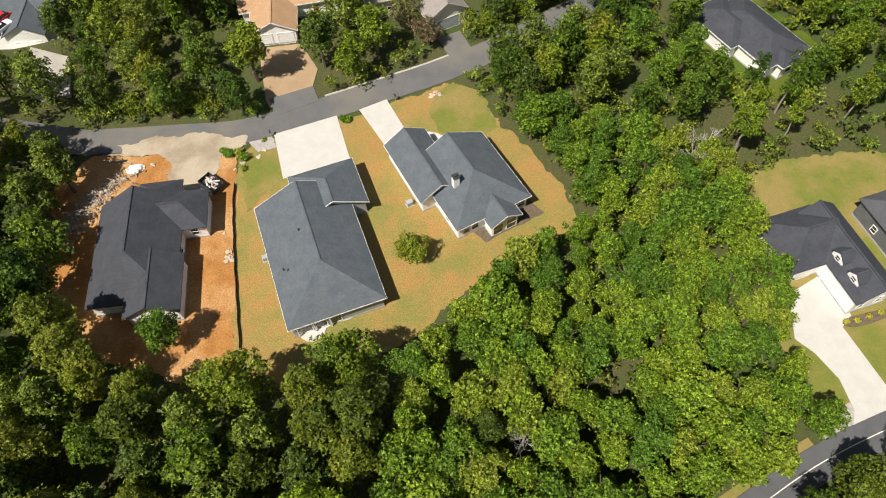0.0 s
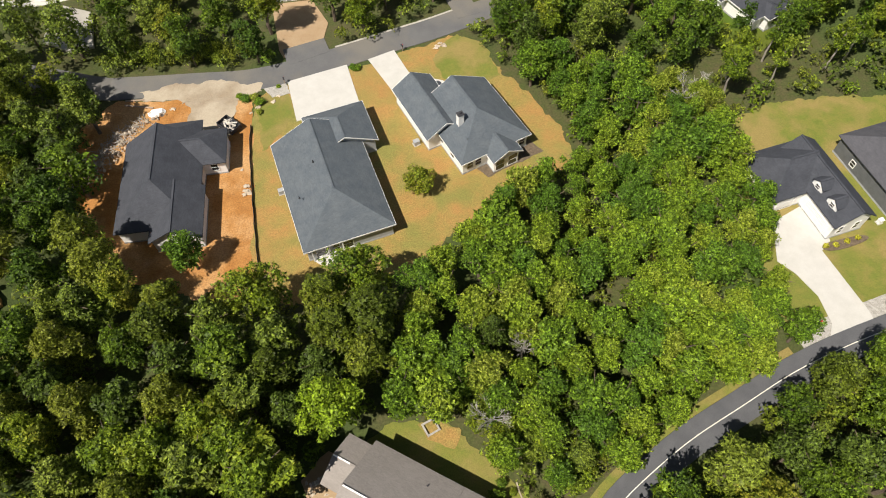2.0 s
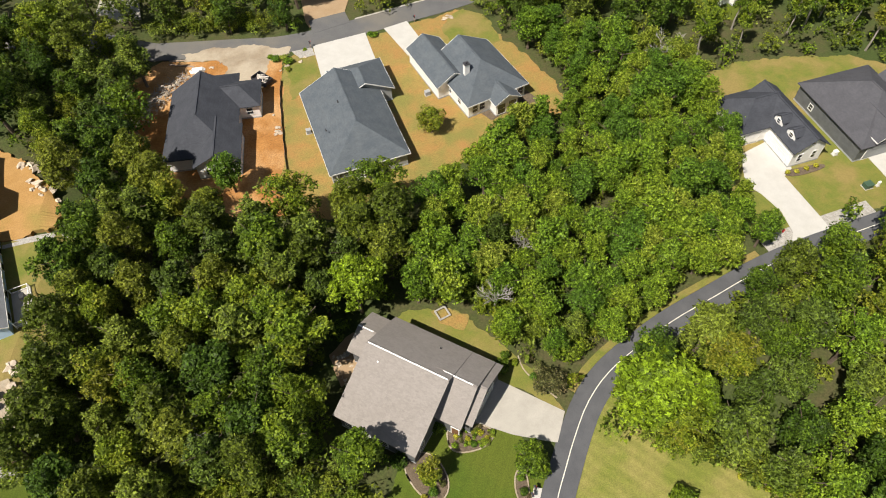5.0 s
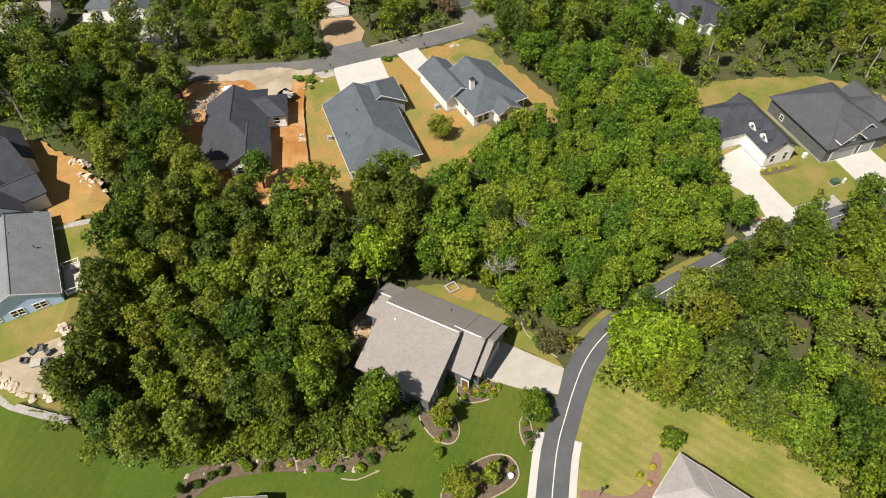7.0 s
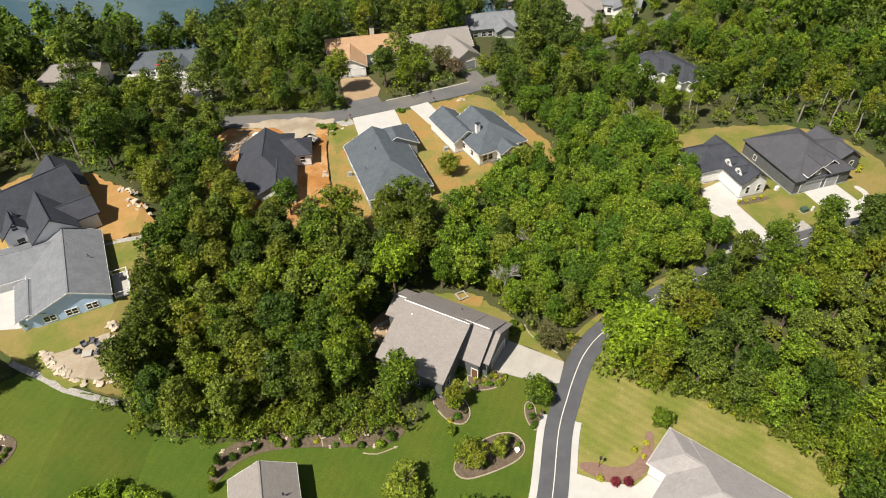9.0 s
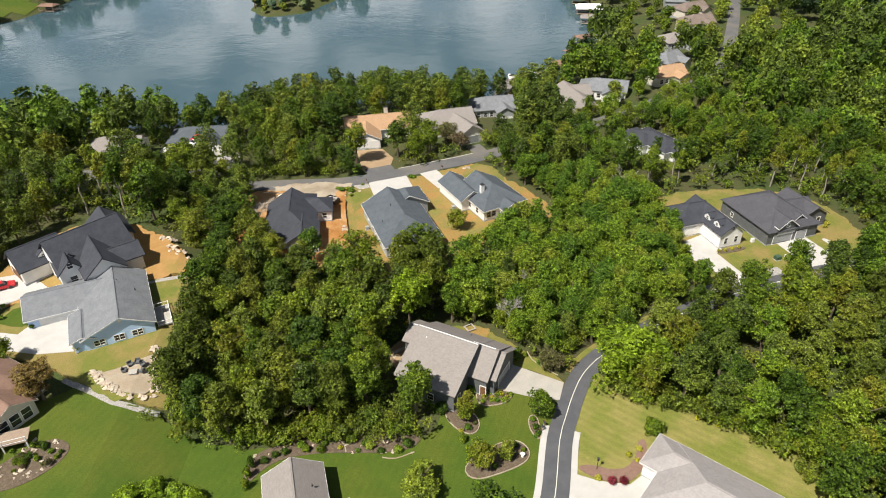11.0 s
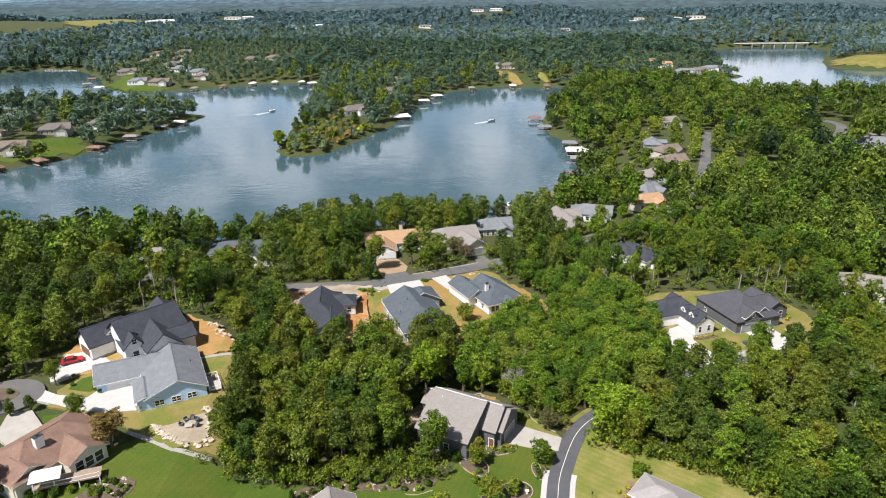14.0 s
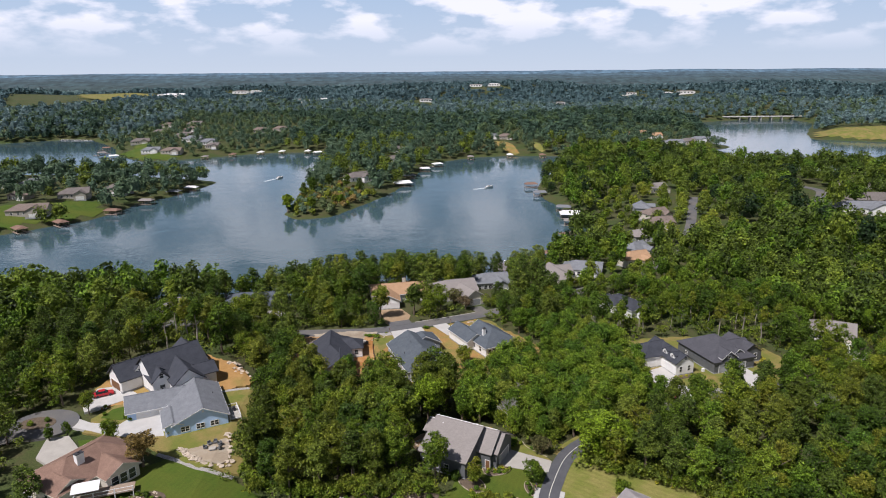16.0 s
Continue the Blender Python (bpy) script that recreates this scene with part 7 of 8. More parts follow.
tagged(part("brushwood", tw, M_DEAD), "tangled heap of cut grey brushwood", "brushwood", "", "stuff")


# ---- bare trees ----
def bare_tree(x, y, hgt, seed, lean=(0, 0), label="bare grey dead tree"):
    g = random.Random(seed)
    e = tagged(empty("dead_tree", x, y, h1(x, y)), label, "dead tree")
    bm = bmesh.new()
    top = Vector((lean[0], lean[1], hgt * 0.62))
    limb(bm, (0, 0, -0.3), top, 0.2, 0.1, 7)
    part("trunk", bm, M_DEAD, e)
    bm = bmesh.new()

    def grow(a, d, ln, r, depth):
        b = a + d * ln
        limb(bm, a, b, r, r * 0.55, 5 if depth > 1 else 3)
        if depth:
            for _ in range(4 if depth > 1 else 3):
                n = (d + Vector((g.uniform(-0.8, 0.8), g.uniform(-0.8, 0.8), g.uniform(-0.15, 0.6)))).normalized()
                grow(a.lerp(b, g.uniform(0.45, 1.0)), n, ln * g.uniform(0.55, 0.8), r * 0.55, depth - 1)

    for i in range(7):
        t = i * 0.9 + g.uniform(-0.3, 0.3)
        d = Vector((math.cos(t), math.sin(t), g.uniform(0.5, 1.3))).normalized()
        grow(Vector((0, 0, 0)).lerp(top, g.uniform(0.5, 1.0)), d, hgt * 0.17, 0.07, 3)
    part("branch_crown", bm, M_DEAD, e)


for x, y, hh, sd, ln in ((2.6, 12.4, 9.5, 1, (0.6, -0.8)), (7.2, 21.0, 8.5, 2, (0.2, 0.2)), (34.2, 61.6, 10.0, 3, (0, 0)), (-30.6, -6.6, 12.5, 4, (0, 0)), (38.0, 66.0, 6.0, 5, (0, 0)), (74, 8, 12, 6, (0, 0))):
    bare_tree(x, y, hh, sd, ln)

# ---- shrubs ----
SHRUB = {}


def shrub(x, y, r, hgt=None, kind="green", label="rounded clipped green shrub", name="shrub", group="garden shrubs", z=0.05):
    mats = {"green": M_LEAF, "light": M_LEAFB, "red": M_REDLEAF, "yellow": M_YELLOW, "dark": M_PINE, "pink": M_PINK, "lime": M_LIME}
    v = rnd.randrange(2)
    if (kind, v) not in SHRUB:
        g = np.random.default_rng(200 + len(SHRUB))
        c = crown_tris(g, 1.0, 0.0, 1.6, 16, 1100, 0.13, core=0.7, spread=0.62, rmin=0.3, rmax=0.45)
        SHRUB[kind, v] = leaf_mesh("shrub", c, mats[kind])
    ob = new(name, SHRUB[kind, v])
    hgt = hgt or r * 1.5
    ob.matrix_basis = pose(x, y, r1(x, y) + z, 0, 0, rnd.uniform(0, 360)) @ Matrix.Diagonal((r, r, hgt / 1.6, 1))
    return tagged(ob, label, "shrub", group)


for x, y, r in ((3.4, 3.6, 1.35), (-9.6, -8.6, 1.4), (5.3, -12.2, 0.65), (5.5, -13.4, 0.6), (-36.0, -18.4, 0.75), (-34.7, -17.3, 0.7), (-33.2, -16.8, 0.75), (-30.1, -16.3, 0.8), (-27.9, -16.4, 0.85), (-27.4, -15.1, 0.7), (-29.0, -14.6, 0.7), (-23.6, -14.4, 1.3), (-21.2, -15.2, 0.8), (-6.2, -14.6, 0.9), (-4.8, -4.4, 1.1)):
    shrub(x, y, r, kind="green")
shrub(23.3, -13.2, 1.9, 2.9, "green", "dense rounded green evergreen shrub")
for x, y in ((15.1, -22.4), (16.8, -22.4)):
    shrub(x, y, 0.85, 1.1, "red", "round crimson-leaved garden shrub", group="crimson shrubs")
for x, y, r in ((13.2, -21.8, 0.6), (18.6, -17.6, 0.55), (20.4, -16.6, 0.6), (19.6, -18.6, 0.45), (50.8, 37.2, 0.5), (52.2, 37.4, 0.5), (54.0, 38.0, 0.5), (55.6, 38.5, 0.5), (-2.6, -5.4, 0.45), (-1.2, -5.8, 0.45), (0.4, -5.0, 0.5), (1.2, -5.6, 0.4), (-6.4, -12.8, 0.5), (78.4, 47.0, 0.7), (79.4, 48.2, 0.7), (-72.6, 2.6, 0.9), (31.0, -10.6, 0.5), (33.8, -12.0, 0.5), (40.6, -14.8, 0.55)):
    shrub(x, y, r, kind="yellow", label="low yellow-flowering garden shrub", group="yellow shrubs")
for x, y, r in ((-1.8, -4.4, 0.5), (0.9, -6.2, 0.55), (-0.4, -6.4, 0.5), (2.0, -4.9, 0.4), (-2.8, -6.6, 0.5)):
    shrub(x, y, r, kind="light", label="low pale green flowering shrub")
for i in range(22):
    a, q = rnd.uniform(0, 6.28), rnd.random() ** 0.5
    shrub(-69.4 + 4.4 * q * math.cos(a), -19.8 + 3.6 * q * math.sin(a), rnd.uniform(0.3, 0.8), kind=rnd.choice(["light", "green", "green", "pink"]), label="low garden shrub among rocks", group="rock garden shrubs")
for x, y, r in ((-53.2, -25.4, 1.9), (-50.4, -23.6, 2.0), (-47.4, -24.2, 2.0), (-44.4, -25.2, 1.8), (-49, -26, 2.1)):
    shrub(x, y, r, 2.4, "lime", "broad bright green shrub on the lawn", group="bright shrubs")
for x, y, r, k in ((-37.8, -21.0, 0.7, "green"), (-37.6, -23.0, 0.7, "green"), (-37.7, -19.2, 0.7, "green")):
    shrub(x, y, r, 2.4, k, "columnar clipped hedge shrub beside the house")
for x, y, r in ((-35.6, 67.2, 1.0), (-34.2, 67.6, 0.9), (-33.2, 66.4, 1.1), (-36.8, 68.0, 0.7), (-33.0, 64.4, 0.7), (-18.3, 74.2, 0.9), (-17.4, 74.0, 0.8), (-30.6, 70.2, 0.5)):
    shrub(x, y, r, r, "light", "weedy green shrub at the roadside", group="roadside shrubs")
for x, y, r in ((-102.4, 8.2, 0.8), (-105.2, 6.4, 0.9), (-84.8, 9.4, 1.0), (-83.6, 8.4, 0.8), (-81.6, -20.8, 0.9), (-79.6, -21.2, 1.0), (-77.4, -20.6, 1.1), (-75.0, -19.8, 0.9), (-92.0, 14.0, 0.6), (-90.6, 10.8, 0.6)):
    shrub(x, y, r, kind="green", label="green shrub beside a drive")
for x, y, r, k in ((-26.3, -13.6, 1.9, "green"), (-34.6, -14.6, 1.5, "light"), (-32.2, -13.8, 1.4, "pink"), (-36.6, -14.8, 1.0, "light"), (-31.0, -15.6, 0.9, "light"), (-20.4, -15.8, 0.9, "light"), (-18.6, -16.6, 0.7, "green"), (-16.0, -16.4, 0.8, "light"), (-14.6, -15.4, 1.0, "green"), (-25.0, -15.9, 0.5, "yellow"), (-22.2, -16.4, 0.5, "light")):
    shrub(x, y, r, r * 1.3, k, "loose leafy shrub in the woodland bed", group="woodland bed shrubs")
for i in range(26):
    x = -38 + 24 * rnd.random()
    boulder(x, -15.6 + rnd.uniform(-1.2, 1.4) - (0.8 if x < -34 else 0), rnd.uniform(0.3, 0.8), 0.04, 0.6, "weathered rock in the woodland bed", "woodland bed rocks")
for i in range(34):
    a, q = rnd.uniform(0, 6.28), rnd.random() ** 0.5
    shrub(-0.6 + 2.7 * q * math.cos(a), -5.4 + 1.4 * q * math.sin(a), rnd.uniform(0.18, 0.4), kind=rnd.choice(["light", "green", "light", "pink"]), label="low flowering plant in the front bed", group="front bed plants")
for x, y, r in ((4.0, 5.4, 0.8), (5.2, 4.4, 0.6), (6.9, 4.8, 0.9), (8.2, 3.4, 1.0), (7.6, 2.4, 0.6), (5.0, -10.6, 0.6), (5.2, -13.9, 0.5), (5.9, -12.6, 0.35), (1.8, -15.6, 0.6), (2.9, -16.6, 0.5), (-1.6, -19.6, 0.6), (-5.4, -12.2, 0.7), (-4.2, -11.2, 0.5)):
    shrub(x, y, r, kind=rnd.choice(["green", "light", "pink"]), label="small shrub in a kerbed bed", group="bed shrubs")
bm = bmesh.new()
limb(bm, (0, 0, 0), (0, 0, 0.5), 0.22, 0.12, 10)
limb(bm, (0, 0, 0.5), (0, 0, 0.62), 0.3, 0.38, 12)
ob = part("bird_bath", bm, M_WHITE)
ob.matrix_basis = pose(2.7, -17.6, 0.1)
tagged(ob, "small white stone bird bath in the bed", "bird bath")
for_low = [p for p in np.random.default_rng(44).uniform((178, 176), (262, 264), (420, 2)).tolist() if poly_dist(np.array([p[0]]), np.array([p[1]]), LOW_EAST)[0] > 1]
woods("low_growth", for_low, 45, 110, 0.24, 9, 1.6, 2.8, [M_MIDWOOD, M_OLIVE, M_LEAF], "low bushes on cleared ground", 1.3)
# russet scrub on the point
pts = scatter(POINT, 4.6, 31, 1.0)
woods("scrub", pts, 33, 150, 0.24, 9, 2.0, 3.6, [M_RUST, M_OLIVE, M_FARPALE, M_OLIVELEAF, M_FARWOOD], "russet and green scrub on the point", 1.6, 2, 0.7)
for key, x, y, hgt in (("lime1", -113.5, 292, 13), ("oak1", -115, 297, 12), ("oak2", -97, 287, 11), ("oak0", -108, 300, 7), ("lime0", -82, 310, 8), ("oak3", -112, 335, 13), ("oak4", -108, 348, 14), ("oak1", -98, 358, 13), ("oak2", -84, 352, 12), ("oak3", -74, 348, 12)):
    plant(key, x, y, hgt, 1.15)


# ---- fences, boxes, posts ----
def silt_fence():
    e = tagged(empty("silt_fence", -31.6, 48, 0), "black fabric silt fence on short stakes", "fence")
    line = spline([(-33.9, 61.4), (-33.4, 57), (-31.9, 49), (-30.2, 41), (-28.7, 34.2)], 1.2)
    v, f = [], []
    for i, p in enumerate(line):
        w = 0.06 * math.sin(i * 2.1)
        for dx, z in ((0, 0.0), (0, 0.6), (0.03, 0.6), (0.03, 0.0)):
            v.append((p.x + 31.6 + dx + w, p.y - 48, z))
        if i:
            a, b = 4 * (i - 1), 4 * i
            f += [(a + j, a + (j + 1) % 4, b + (j + 1) % 4, b + j) for j in range(4)]
    mesh_ob("fabric", v, f, M_DARK, e)
    for p in line[::2]:
        fitting("stake", Matrix.Translation((p.x + 31.6 + 0.06, p.y - 48, 0)), [(-0.03, 0.03, -0.03, 0.03, -0.2, 0.8)], M_WOOD, e)


silt_fence()


def mailbox(x, y, ang, flag=True, label="black mailbox on a wooden post"):
    e = tagged(empty("mailbox", x, y, 0, ang), label, "mailbox")
    fitting("post", Matrix(), [(-0.06, 0.06, -0.06, 0.06, 0, 1.05)], M_WOOD, e)
    bm = bmesh.new()
    bmesh.ops.create_cone(bm, cap_ends=True, segments=14, radius1=0.14, radius2=0.14, depth=0.55, matrix=Matrix.Translation((0, 0, 1.24)) @ Matrix.Rotation(radians(90), 4, "X"))
    part("box", bm, M_DARK, e)
    if flag:
        fitting("flag", Matrix(), [(0.15, 0.17, -0.05, 0.12, 1.25, 1.42)], M_RED, e)


mailbox(6.2, -12.7, 20)
mailbox(6.6, -11.9, 20)
mailbox(-9.9, 78.4, 30)
mailbox(-29.6, 71.0, 20)


def hydrant(x, y):
    bm = bmesh.new()
    for r0, r1, z0, z1 in ((0.17, 0.17, 0, 0.06), (0.12, 0.11, 0.06, 0.55), (0.14, 0.02, 0.55, 0.75)):
        bmesh.ops.create_cone(bm, cap_ends=True, segments=12, radius1=r0, radius2=r1, depth=z1 - z0, matrix=Matrix.Translation((0, 0, (z0 + z1) / 2)))
    bmesh.ops.create_cone(bm, cap_ends=True, segments=10, radius1=0.07, radius2=0.07, depth=0.42, matrix=Matrix.Translation((0, 0, 0.42)) @ Matrix.Rotation(radians(90), 4, "Y"))
    ob = part("fire_hydrant", bm, M_RED)
    ob.matrix_basis = pose(x, y, 0.07)
    tagged(ob, "small red fire hydrant on the gravel verge", "hydrant")


hydrant(46.7, 25.6)


def utility_box(x, y, w, h, material, label, ang=18):
    e = tagged(empty("utility_box", x, y, 0.03, ang), label, "utility box")
    box("base", -w / 2 - 0.1, w / 2 + 0.1, -w * 0.4 - 0.1, w * 0.4 + 0.1, 0, 0.08, M_OLDCONCRETE, e)
    box("cabinet", -w / 2, w / 2, -w * 0.4, w * 0.4, 0.08, h, material, e)
    box("lid", -w / 2 - 0.03, w / 2 + 0.03, -w * 0.4 - 0.03, w * 0.4 + 0.03, h, h + 0.06, material, e)


M_UTILITY = mat("green enamel", (0.06, 0.11, 0.07), (0.05, 0.09, 0.06), 2.0, 0.5)
utility_box(62.3, 34.2, 1.3, 0.8, M_UTILITY, "low green electrical transformer box on a pad")
utility_box(64.0, 34.4, 0.4, 0.9, M_WHITE, "small white utility pedestal on the lawn")
utility_box(-7.0, 57.2, 0.9, 0.8, M_SIDINGGREY, "grey air-conditioning unit beside the white house", 28)
utility_box(-22.9, 41.4, 0.8, 0.8, M_SIDINGGREY, "grey air-conditioning unit beside the house", 20)
utility_box(-27.2, 48.0, 0.8, 0.8, M_SIDINGGREY, "grey air-conditioning unit beside the house", 20)
utility_box(59.6, 41.2, 0.7, 0.8, M_WHITE, "pale air-conditioning unit beside the dark house", 18)


def lamp_post(x, y):
    e = tagged(empty("lamp_post", x, y, 0), "dark garden lamp post with glass lantern", "lamp post")
    bm = bmesh.new()
    limb(bm, (0, 0, 0), (0, 0, 2.0), 0.05, 0.04, 8)
    part("post", bm, M_DARK, e)
    fitting("lantern", Matrix(), [(-0.13, 0.13, -0.13, 0.13, 2.0, 2.35)], M_GLASS, e)
    fitting("cap", Matrix(), [(-0.17, 0.17, -0.17, 0.17, 2.35, 2.42)], M_DARK, e)


lamp_post(13.4, -19.9)

# scrap skip by the new house
e = tagged(empty("dumpster", -37.2, 61.1, 0.03, -38), "dark open rubbish trailer heaped with pale scrap", "trailer")
box("floor", -1.7, 1.7, -1.1, 1.1, 0.45, 0.6, M_DARK, e)
for b in ((-1.7, 1.7, -1.12, -1.04), (-1.7, 1.7, 1.04, 1.12), (-1.74, -1.66, -1.1, 1.1), (1.66, 1.74, -1.1, 1.1)):
    box("side", *b, 0.6, 1.25, M_DARK, e)
for x, y in ((-0.8, -1.25), (0.3, -1.25), (-0.8, 1.25), (0.3, 1.25)):
    bm = bmesh.new()
    bmesh.ops.create_cone(bm, cap_ends=True, segments=18, radius1=0.36, radius2=0.36, depth=0.22, matrix=Matrix.Translation((x, y, 0.36)) @ Matrix.Rotation(radians(90), 4, "X"))
    part("wheel", bm, M_DARK, e)
M_SCRAP = mat("pale scrap boards", (0.6, 0.56, 0.5), (0.3, 0.27, 0.24), 2.0, 0.8, rand=0.35)
for i in range(16):
    m = pose(rnd.uniform(-1.1, 1.1), rnd.uniform(-0.7, 0.7), rnd.uniform(0.85, 1.35), rnd.uniform(-25, 25), rnd.uniform(-25, 25), rnd.uniform(0, 180))
    fitting("scrap", m, [(-rnd.uniform(0.3, 0.8), rnd.uniform(0.3, 0.8), -0.12, 0.12, -0.05, 0.05)], M_SCRAP, e)

# tarpaulin heap and planks on the clay
bm = bmesh.new()
bmesh.ops.create_icosphere(bm, subdivisions=3, radius=1.0)
for v in bm.verts:
    q = noise.noise(v.co * 1.8) * 0.35
    v.co = Vector((v.co.x * (1.5 + q), v.co.y * (0.9 + q), max(0, v.co.z * (0.55 + q))))
ob = part("tarpaulin", bm, M_WHITE)
ob.matrix_basis = pose(-50.0, 64.7, 0.02, 0, 0, 10)
tagged(ob, "white tarpaulin thrown over a heap of sand", "tarpaulin")
for x, y, a, ln in ((-53.4, 66.2, -8, 5.0), (-54.4, 67.6, 4, 3.2)):
    ob = box("plank", -ln / 2, ln / 2, -0.14, 0.14, 0, 0.18, M_WOOD)
    ob.matrix_basis = pose(x, y, 0.03, 0, 0, a)
    tagged(ob, "long weathered timber plank lying on clay", "plank", "planks")


# ---- furniture ----
def armchair(x, y, ang, material, label):
    e = tagged(empty("outdoor_chair", x, y, r1(x, y) + 0.12, ang), label, "chair", "chairs round the fire pit")
    box("seat", -0.38, 0.38, -0.36, 0.36, 0.2, 0.42, material, e)
    box("backrest", -0.38, 0.38, 0.28, 0.42, 0.4, 0.9, material, e)
    for sx in (-0.42, 0.34):
        box("armrest", sx, sx + 0.09, -0.36, 0.36, 0.2, 0.62, material, e)


for x, y, a in ((-62.5, -2.6, 100), (-62.0, -1.3, 50), (-61.0, -0.7, 10), (-59.8, -1.4, -40), (-59.5, -2.7, -100)):
    armchair(x, y, a, M_SIDINGDARK, "dark grey outdoor chair on the terrace")
e = tagged(empty("fire_table", -60.9, -3.0, r1(-60.9, -3.0) + 0.12, 12), "low pale square fire table", "fire table")
box("base", -0.55, 0.55, -0.45, 0.45, 0, 0.35, M_SIDINGGREY, e)
box("top", -0.7, 0.7, -0.6, 0.6, 0.35, 0.45, M_OLDCONCRETE, e)

e = tagged(empty("wooden_bench", -4.3, 12.1, 0.03, 30), "weathered square wooden frame seat on bare soil", "bench")
for b in ((-0.9, 0.9, -0.9, -0.65), (-0.9, 0.9, 0.65, 0.9), (-0.9, -0.65, -0.65, 0.65), (0.65, 0.9, -0.65, 0.65)):
    box("plank", *b, 0.3, 0.38, M_DEAD, e)
for x, y in ((-0.8, -0.8), (0.8, -0.8), (-0.8, 0.8), (0.8, 0.8)):
    box("leg", x - 0.05, x + 0.05, y - 0.05, y + 0.05, 0, 0.3, M_DEAD, e)
lot("dirt_patch", [(-6.2, 12.6), (-3.4, 13.4), (-0.6, 11.4), (-1.6, 9.6), (-4.6, 10.6)], 0.045, M_MEADOW, 0.4, "worn bare patch in the lawn", "ground", None)

e = tagged(empty("patio_table", -14.6, 7.9, 0.1), "round pale patio table", "table")
bm = bmesh.new()
bmesh.ops.create_cone(bm, cap_ends=True, segments=24, radius1=0.6, radius2=0.6, depth=0.05, matrix=Matrix.Translation((0, 0, 0.72)))
part("tabletop", bm, M_OLDCONCRETE, e)
bm = bmesh.new()
limb(bm, (0, 0, 0), (0, 0, 0.7), 0.07, 0.07, 8)
part("pedestal", bm, M_DARK, e)
for x, y, a in ((-16.7, 6.2, 25), (-17.6, 5.6, 25)):
    e = tagged(empty("sun_lounger", x, y, 0.1, a), "slatted wooden sun lounger on the patio", "sun lounger", "sun loungers")
    for i in range(6):
        box("slat", -0.85 + i * 0.28, -0.62 + i * 0.28, -0.32, 0.32, 0.3, 0.34, M_SCRAP, e)
    for sx, sy in ((-0.75, -0.28), (0.7, -0.28), (-0.75, 0.28), (0.7, 0.28)):
        box("leg", sx - 0.03, sx + 0.03, sy - 0.03, sy + 0.03, 0, 0.3, M_WOOD, e)


# ---- cars ----
def car(x, y, ang, paint, label):
    e = tagged(empty("car", x, y, 0.1 + max(0.0, h1(x, y)), ang), label, "car")
    prof = [(-2.25, 0.35), (2.2, 0.35), (2.25, 0.7), (1.3, 0.92), (-2.0, 0.95), (-2.28, 0.75)]
    cab = [(-1.75, 0.94), (1.05, 0.92), (0.35, 1.42), (-1.2, 1.45)]
    for nm, pr, hw0, m in (("body", prof, 0.88, paint), ("cabin", cab, 0.76, M_GLASS)):
        bm = bmesh.new()
        a = [bm.verts.new((px, -hw0 * (1 if pz < 1.2 else 0.82), pz)) for px, pz in pr]
        b = [bm.verts.new((px, hw0 * (1 if pz < 1.2 else 0.82), pz)) for px, pz in pr]
        bm.faces.new(a)
        bm.faces.new(b[::-1])
        for i in range(len(pr)):
            j = (i + 1) % len(pr)
            bm.faces.new((a[i], b[i], b[j], a[j]))
        bmesh.ops.bevel(bm, geom=bm.edges[:], offset=0.06, segments=2, affect="EDGES")
        part(nm, bm, m, e)
    box("roof", -1.1, 0.3, -0.6, 0.6, 1.44, 1.49, paint, e)
    for wx in (-1.4, 1.4):
        for wy in (-0.82, 0.82):
            bm = bmesh.new()
            bmesh.ops.create_cone(bm, cap_ends=True, segments=20, radius1=0.33, radius2=0.33, depth=0.22, matrix=Matrix.Translation((wx, wy, 0.33)) @ Matrix.Rotation(radians(90), 4, "X"))
            part("wheel", bm, M_DARK, e)


car(-95.2, 19.8, 30, M_RED, "red car parked before the new house")
car(-83.2, 100.6, 60, M_RED, "dark red car beside a lake house")
car(-82.6, 97.6, 60, M_WHITE, "white car beside a lake house")
car(58, 121.5, 30, M_DARK, "dark car parked on a drive")


# ---- docks and boats ----
def dock(x, y, ang, roof, L=9.0, W=6.0):
    e = tagged(empty("boat_dock", x, y, LAKE_Z, ang), "covered wooden boat dock standing in the lake", "boat dock", "boat docks")
    for b in ((-L / 2, L / 2, -W / 2, -W / 2 + 1.2), (-L / 2, L / 2, W / 2 - 1.2, W / 2), (L / 2 - 1.4, L / 2 + 4.5, -0.8, 0.8)):
        box("deck_platform", *b, 0.45, 0.6, M_WOOD, e)
    for px in (-L / 2 + 0.2, 0, L / 2 - 0.2):
        for py in (-W / 2 + 0.15, W / 2 - 0.15):
            box("post", px - 0.1, px + 0.1, py - 0.1, py + 0.1, -3, 3.1, M_WOOD, e)
    p = W * 0.2
    v = [(-L / 2 - 0.4, -W / 2 - 0.4, 3.1), (L / 2 + 0.4, -W / 2 - 0.4, 3.1), (L / 2 + 0.4, W / 2 + 0.4, 3.1), (-L / 2 - 0.4, W / 2 + 0.4, 3.1), (-L / 2 + 1.2, 0, 3.1 + p), (L / 2 - 1.2, 0, 3.1 + p)]
    v += [(a, b, c - 0.12) for a, b, c in v]
    f = [(0, 1, 5, 4), (2, 3, 4, 5), (1, 2, 5), (3, 0, 4)]
    f += [tuple(i + 6 for i in reversed(q)) for q in f] + [(1, 0, 6, 7), (2, 1, 7, 8), (3, 2, 8, 9), (0, 3, 9, 6)]
    mesh_ob("roof", v, f, roof, e)
    return e


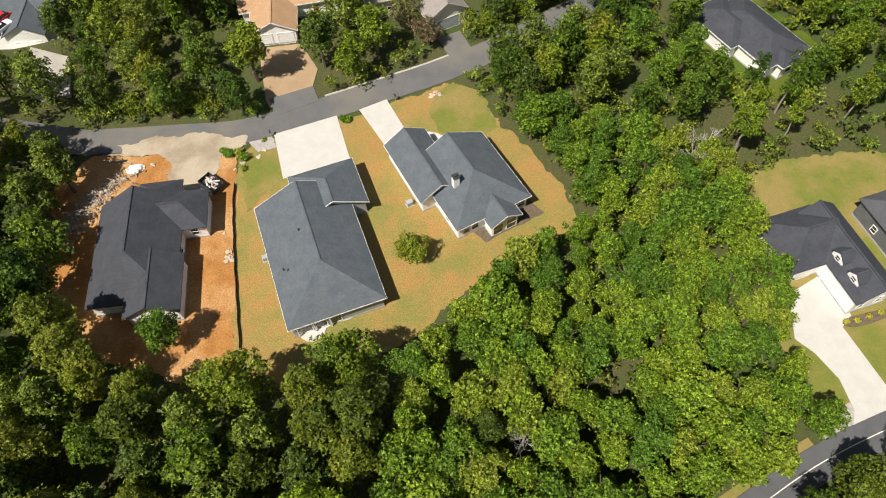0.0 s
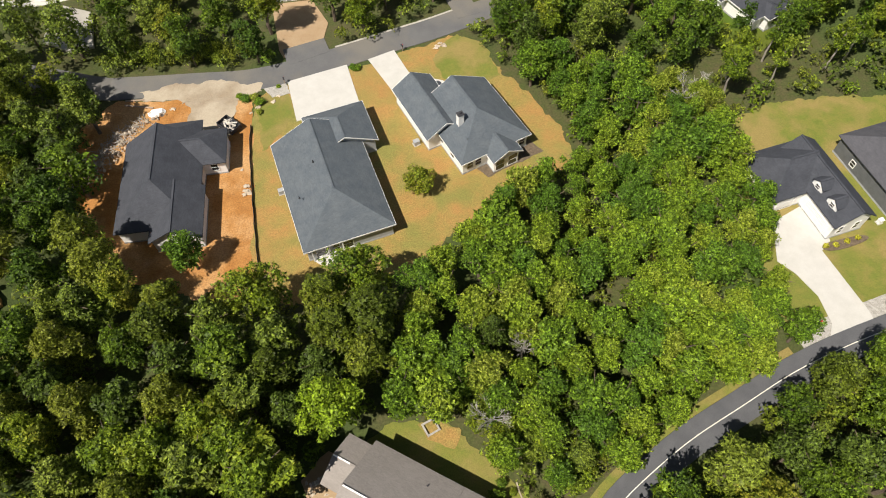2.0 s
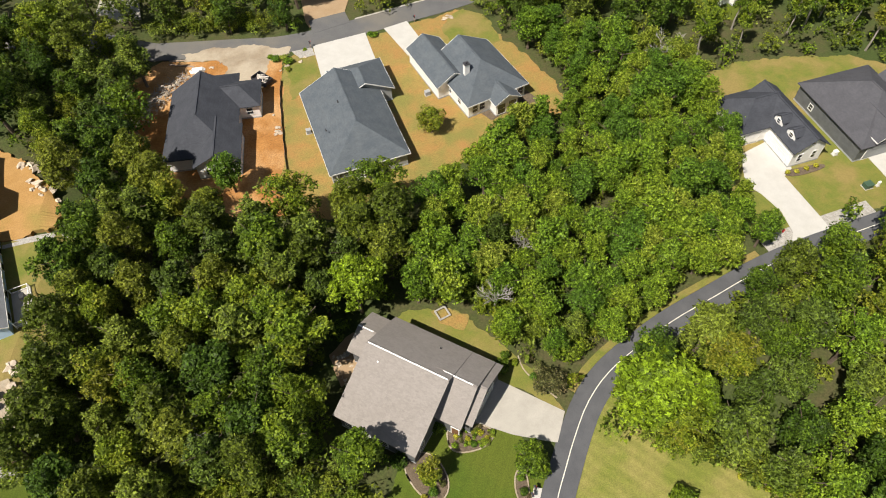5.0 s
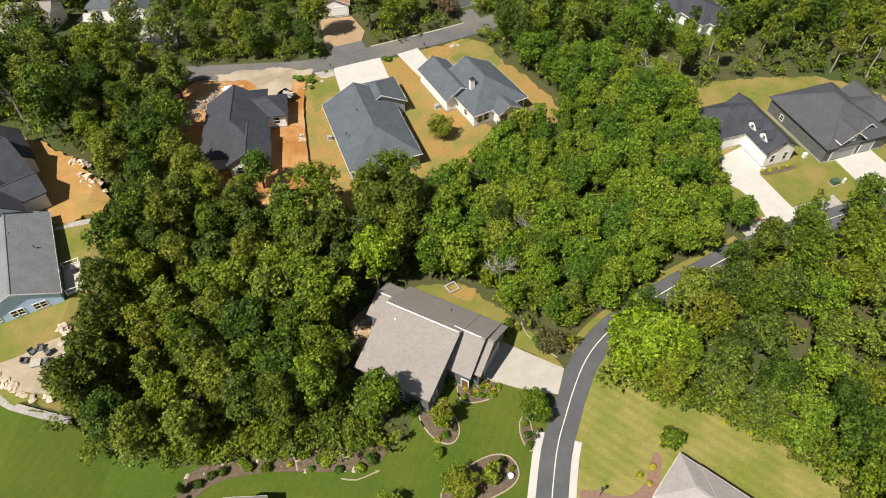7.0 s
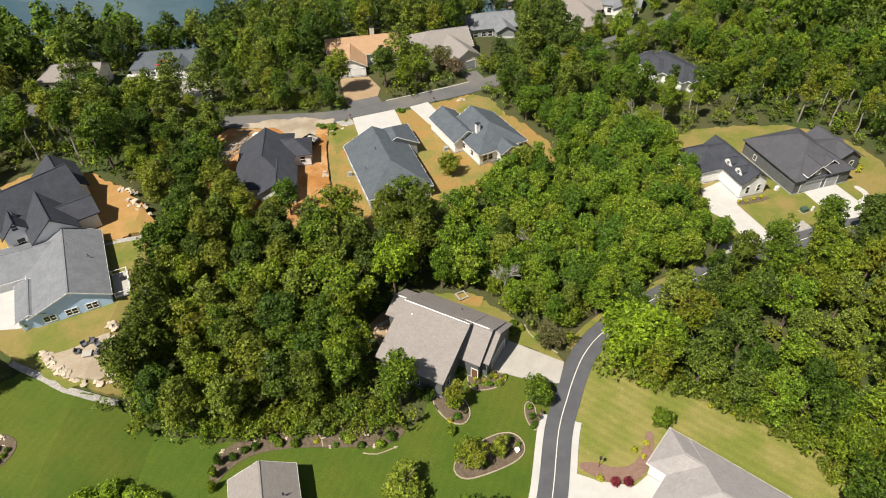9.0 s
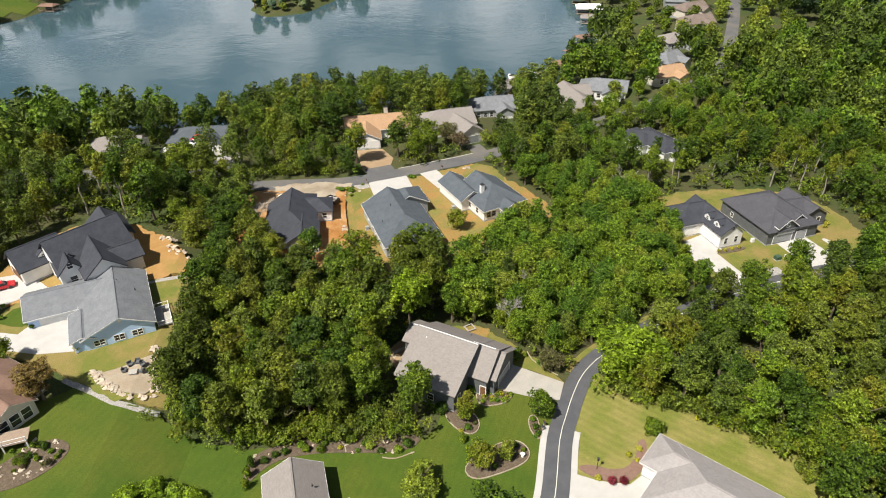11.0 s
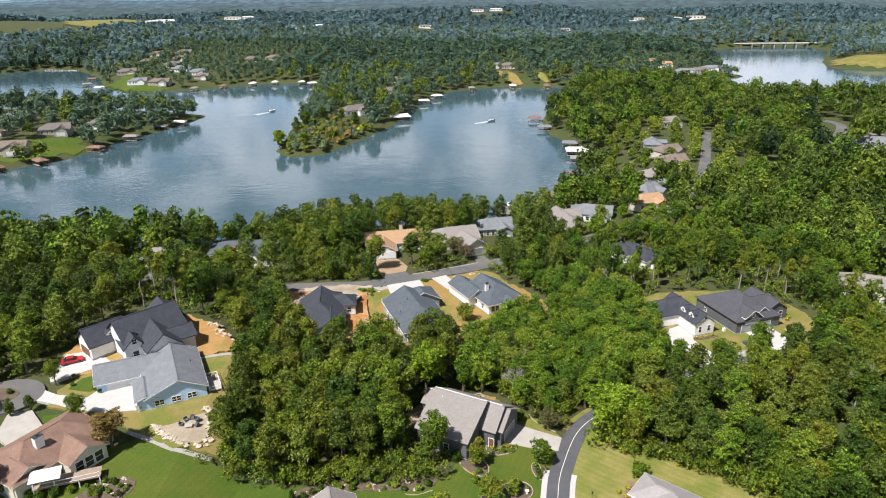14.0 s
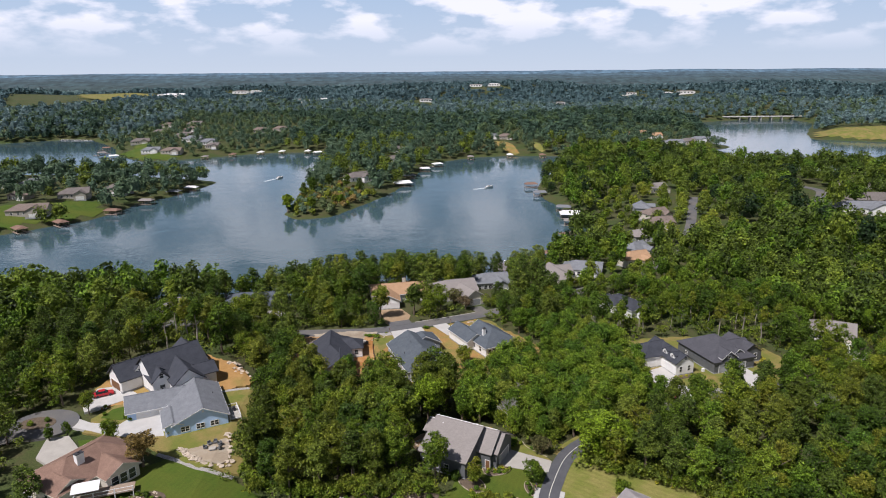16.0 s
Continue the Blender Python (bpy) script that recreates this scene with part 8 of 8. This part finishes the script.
def boat(x, y, ang, L=6.5, label="white motor boat on the lake", z=0.0):
    e = tagged(empty("motor_boat", x, y, LAKE_Z + z, ang), label, "boat")
    bm = bmesh.new()
    rows = []
    for t in np.linspace(0, 1, 9):
        w = 1.15 * (1 - max(0.0, (t - 0.45) / 0.55) ** 2.2) + 0.02
        px = (t - 0.5) * L
        rows.append([bm.verts.new(c) for c in ((px, -w, 0.85 + 0.25 * t), (px, -w * 0.75, -0.1), (px, 0, -0.35), (px, w * 0.75, -0.1), (px, w, 0.85 + 0.25 * t))])
    for a, b in zip(rows, rows[1:]):
        for i in range(4):
            bm.faces.new((a[i], a[i + 1], b[i + 1], b[i]))
        bm.faces.new((a[4], a[0], b[0], b[4]))
    bm.faces.new(rows[0])
    part("hull", bm, M_WHITE, e)
    box("windscreen", 0.3, 0.4, -0.8, 0.8, 1.0, 1.55, M_GLASS, e)
    box("seat", -1.6, -0.6, -0.8, 0.8, 1.0, 1.3, M_SIDINGCREAM, e)
    box("engine", -L / 2 - 0.5, -L / 2, -0.3, 0.3, 0.2, 1.2, M_DARK, e)
    return e


ROOFS = [M_WHITE, M_ROOFBROWN, M_ROOFGREY, M_ROOFTAUPE]
for i, (x, y, a, r) in enumerate(((55, 388, 10, 1), (57, 351, 0, 2), (65, 297, -10, 2), (66, 276, -5, 0), (63, 256, -10, 3), (55, 222, 20, 1), (47, 201, 30, 1), (40, 186, 30, 1), (24, 168, 70, 0), (13, 160, 80, 3), (-46, 398, 200, 0), (-43, 436, 200, 2), (-31, 478, 190, 0), (-20, 508, 210, 0), (14, 562, 270, 3),
                               (-259, 246, 140, 1), (-244, 262, 140, 1), (-229, 296, 170, 1), (-222, 330, 180, 3), (-217, 366, 180, 2), (-210, 383, 180, 0), (-269, 580, 90, 3), (-245, 598, 90, 1), (-219, 616, 90, 0), (-197, 624, 90, 0), (-168, 624, 90, 0), (-154, 612, 30, 0), (-420, 672, 200, 1), (-400, 622, 220, 3), (-372, 592, 220, 0), (56, 576, 270, 0), (90, 573, 270, 1))):
    dock(x, y, a, ROOFS[r], *((13.0, 9.0) if i in (3, 10) else (9.0, 6.0)))
for i in range(10):
    boat(-545 + i * 5.2, 800 - 4 * i * 0.3, 80, 7, "white boat moored at the marina")
boat(17, 175, 100, 6, "white boat moored beside a dock")
boat(-156, 445, 62, 7.5, "white motor boat speeding across the lake", 0.2)
boat(22.5, 390, 35, 7.5, "white motor boat crossing the lake", 0.2)


def wake(x, y, ang, length, spread):
    """Low foamy ridges spreading behind a boat."""
    n = 26
    v, f = [], []
    for i in range(n):
        t = i / (n - 1)
        w = 0.6 + spread * t ** 0.8
        hgt = 0.22 * (1 - t) + 0.02
        for px, z in ((-w, -0.05), (-w * 0.5, hgt), (w * 0.5, hgt), (w, -0.05)):
            v.append((-3.5 - t * length, px + 0.3 * math.sin(i * 1.7), z))
        if i:
            a, b = 4 * (i - 1), 4 * i
            f += [(a + j, a + j + 1, b + j + 1, b + j) for j in range(3)]
    ob = mesh_ob("wake", v, f, M_FOAM, smooth=True)
    ob.matrix_basis = pose(x, y, LAKE_Z + 0.05, 0, 0, ang)
    tagged(ob, "white foamy wake behind a motor boat", "wake", "", "stuff")


wake(-156, 445, 62, 16, 1.0)
wake(22.5, 390, 35, 12, 0.9)

# bridge at the end of the far bay
e = tagged(empty("bridge", 560, 1085, LAKE_Z), "long low pale road bridge across the bay", "bridge")
box("deck", -75, 75, -5, 5, 5.0, 6.4, M_CONCRETE, e)
for i in range(8):
    box("pier", -66 + i * 19, -64 + i * 19, -4, 4, -6, 5.0, M_OLDCONCRETE, e)
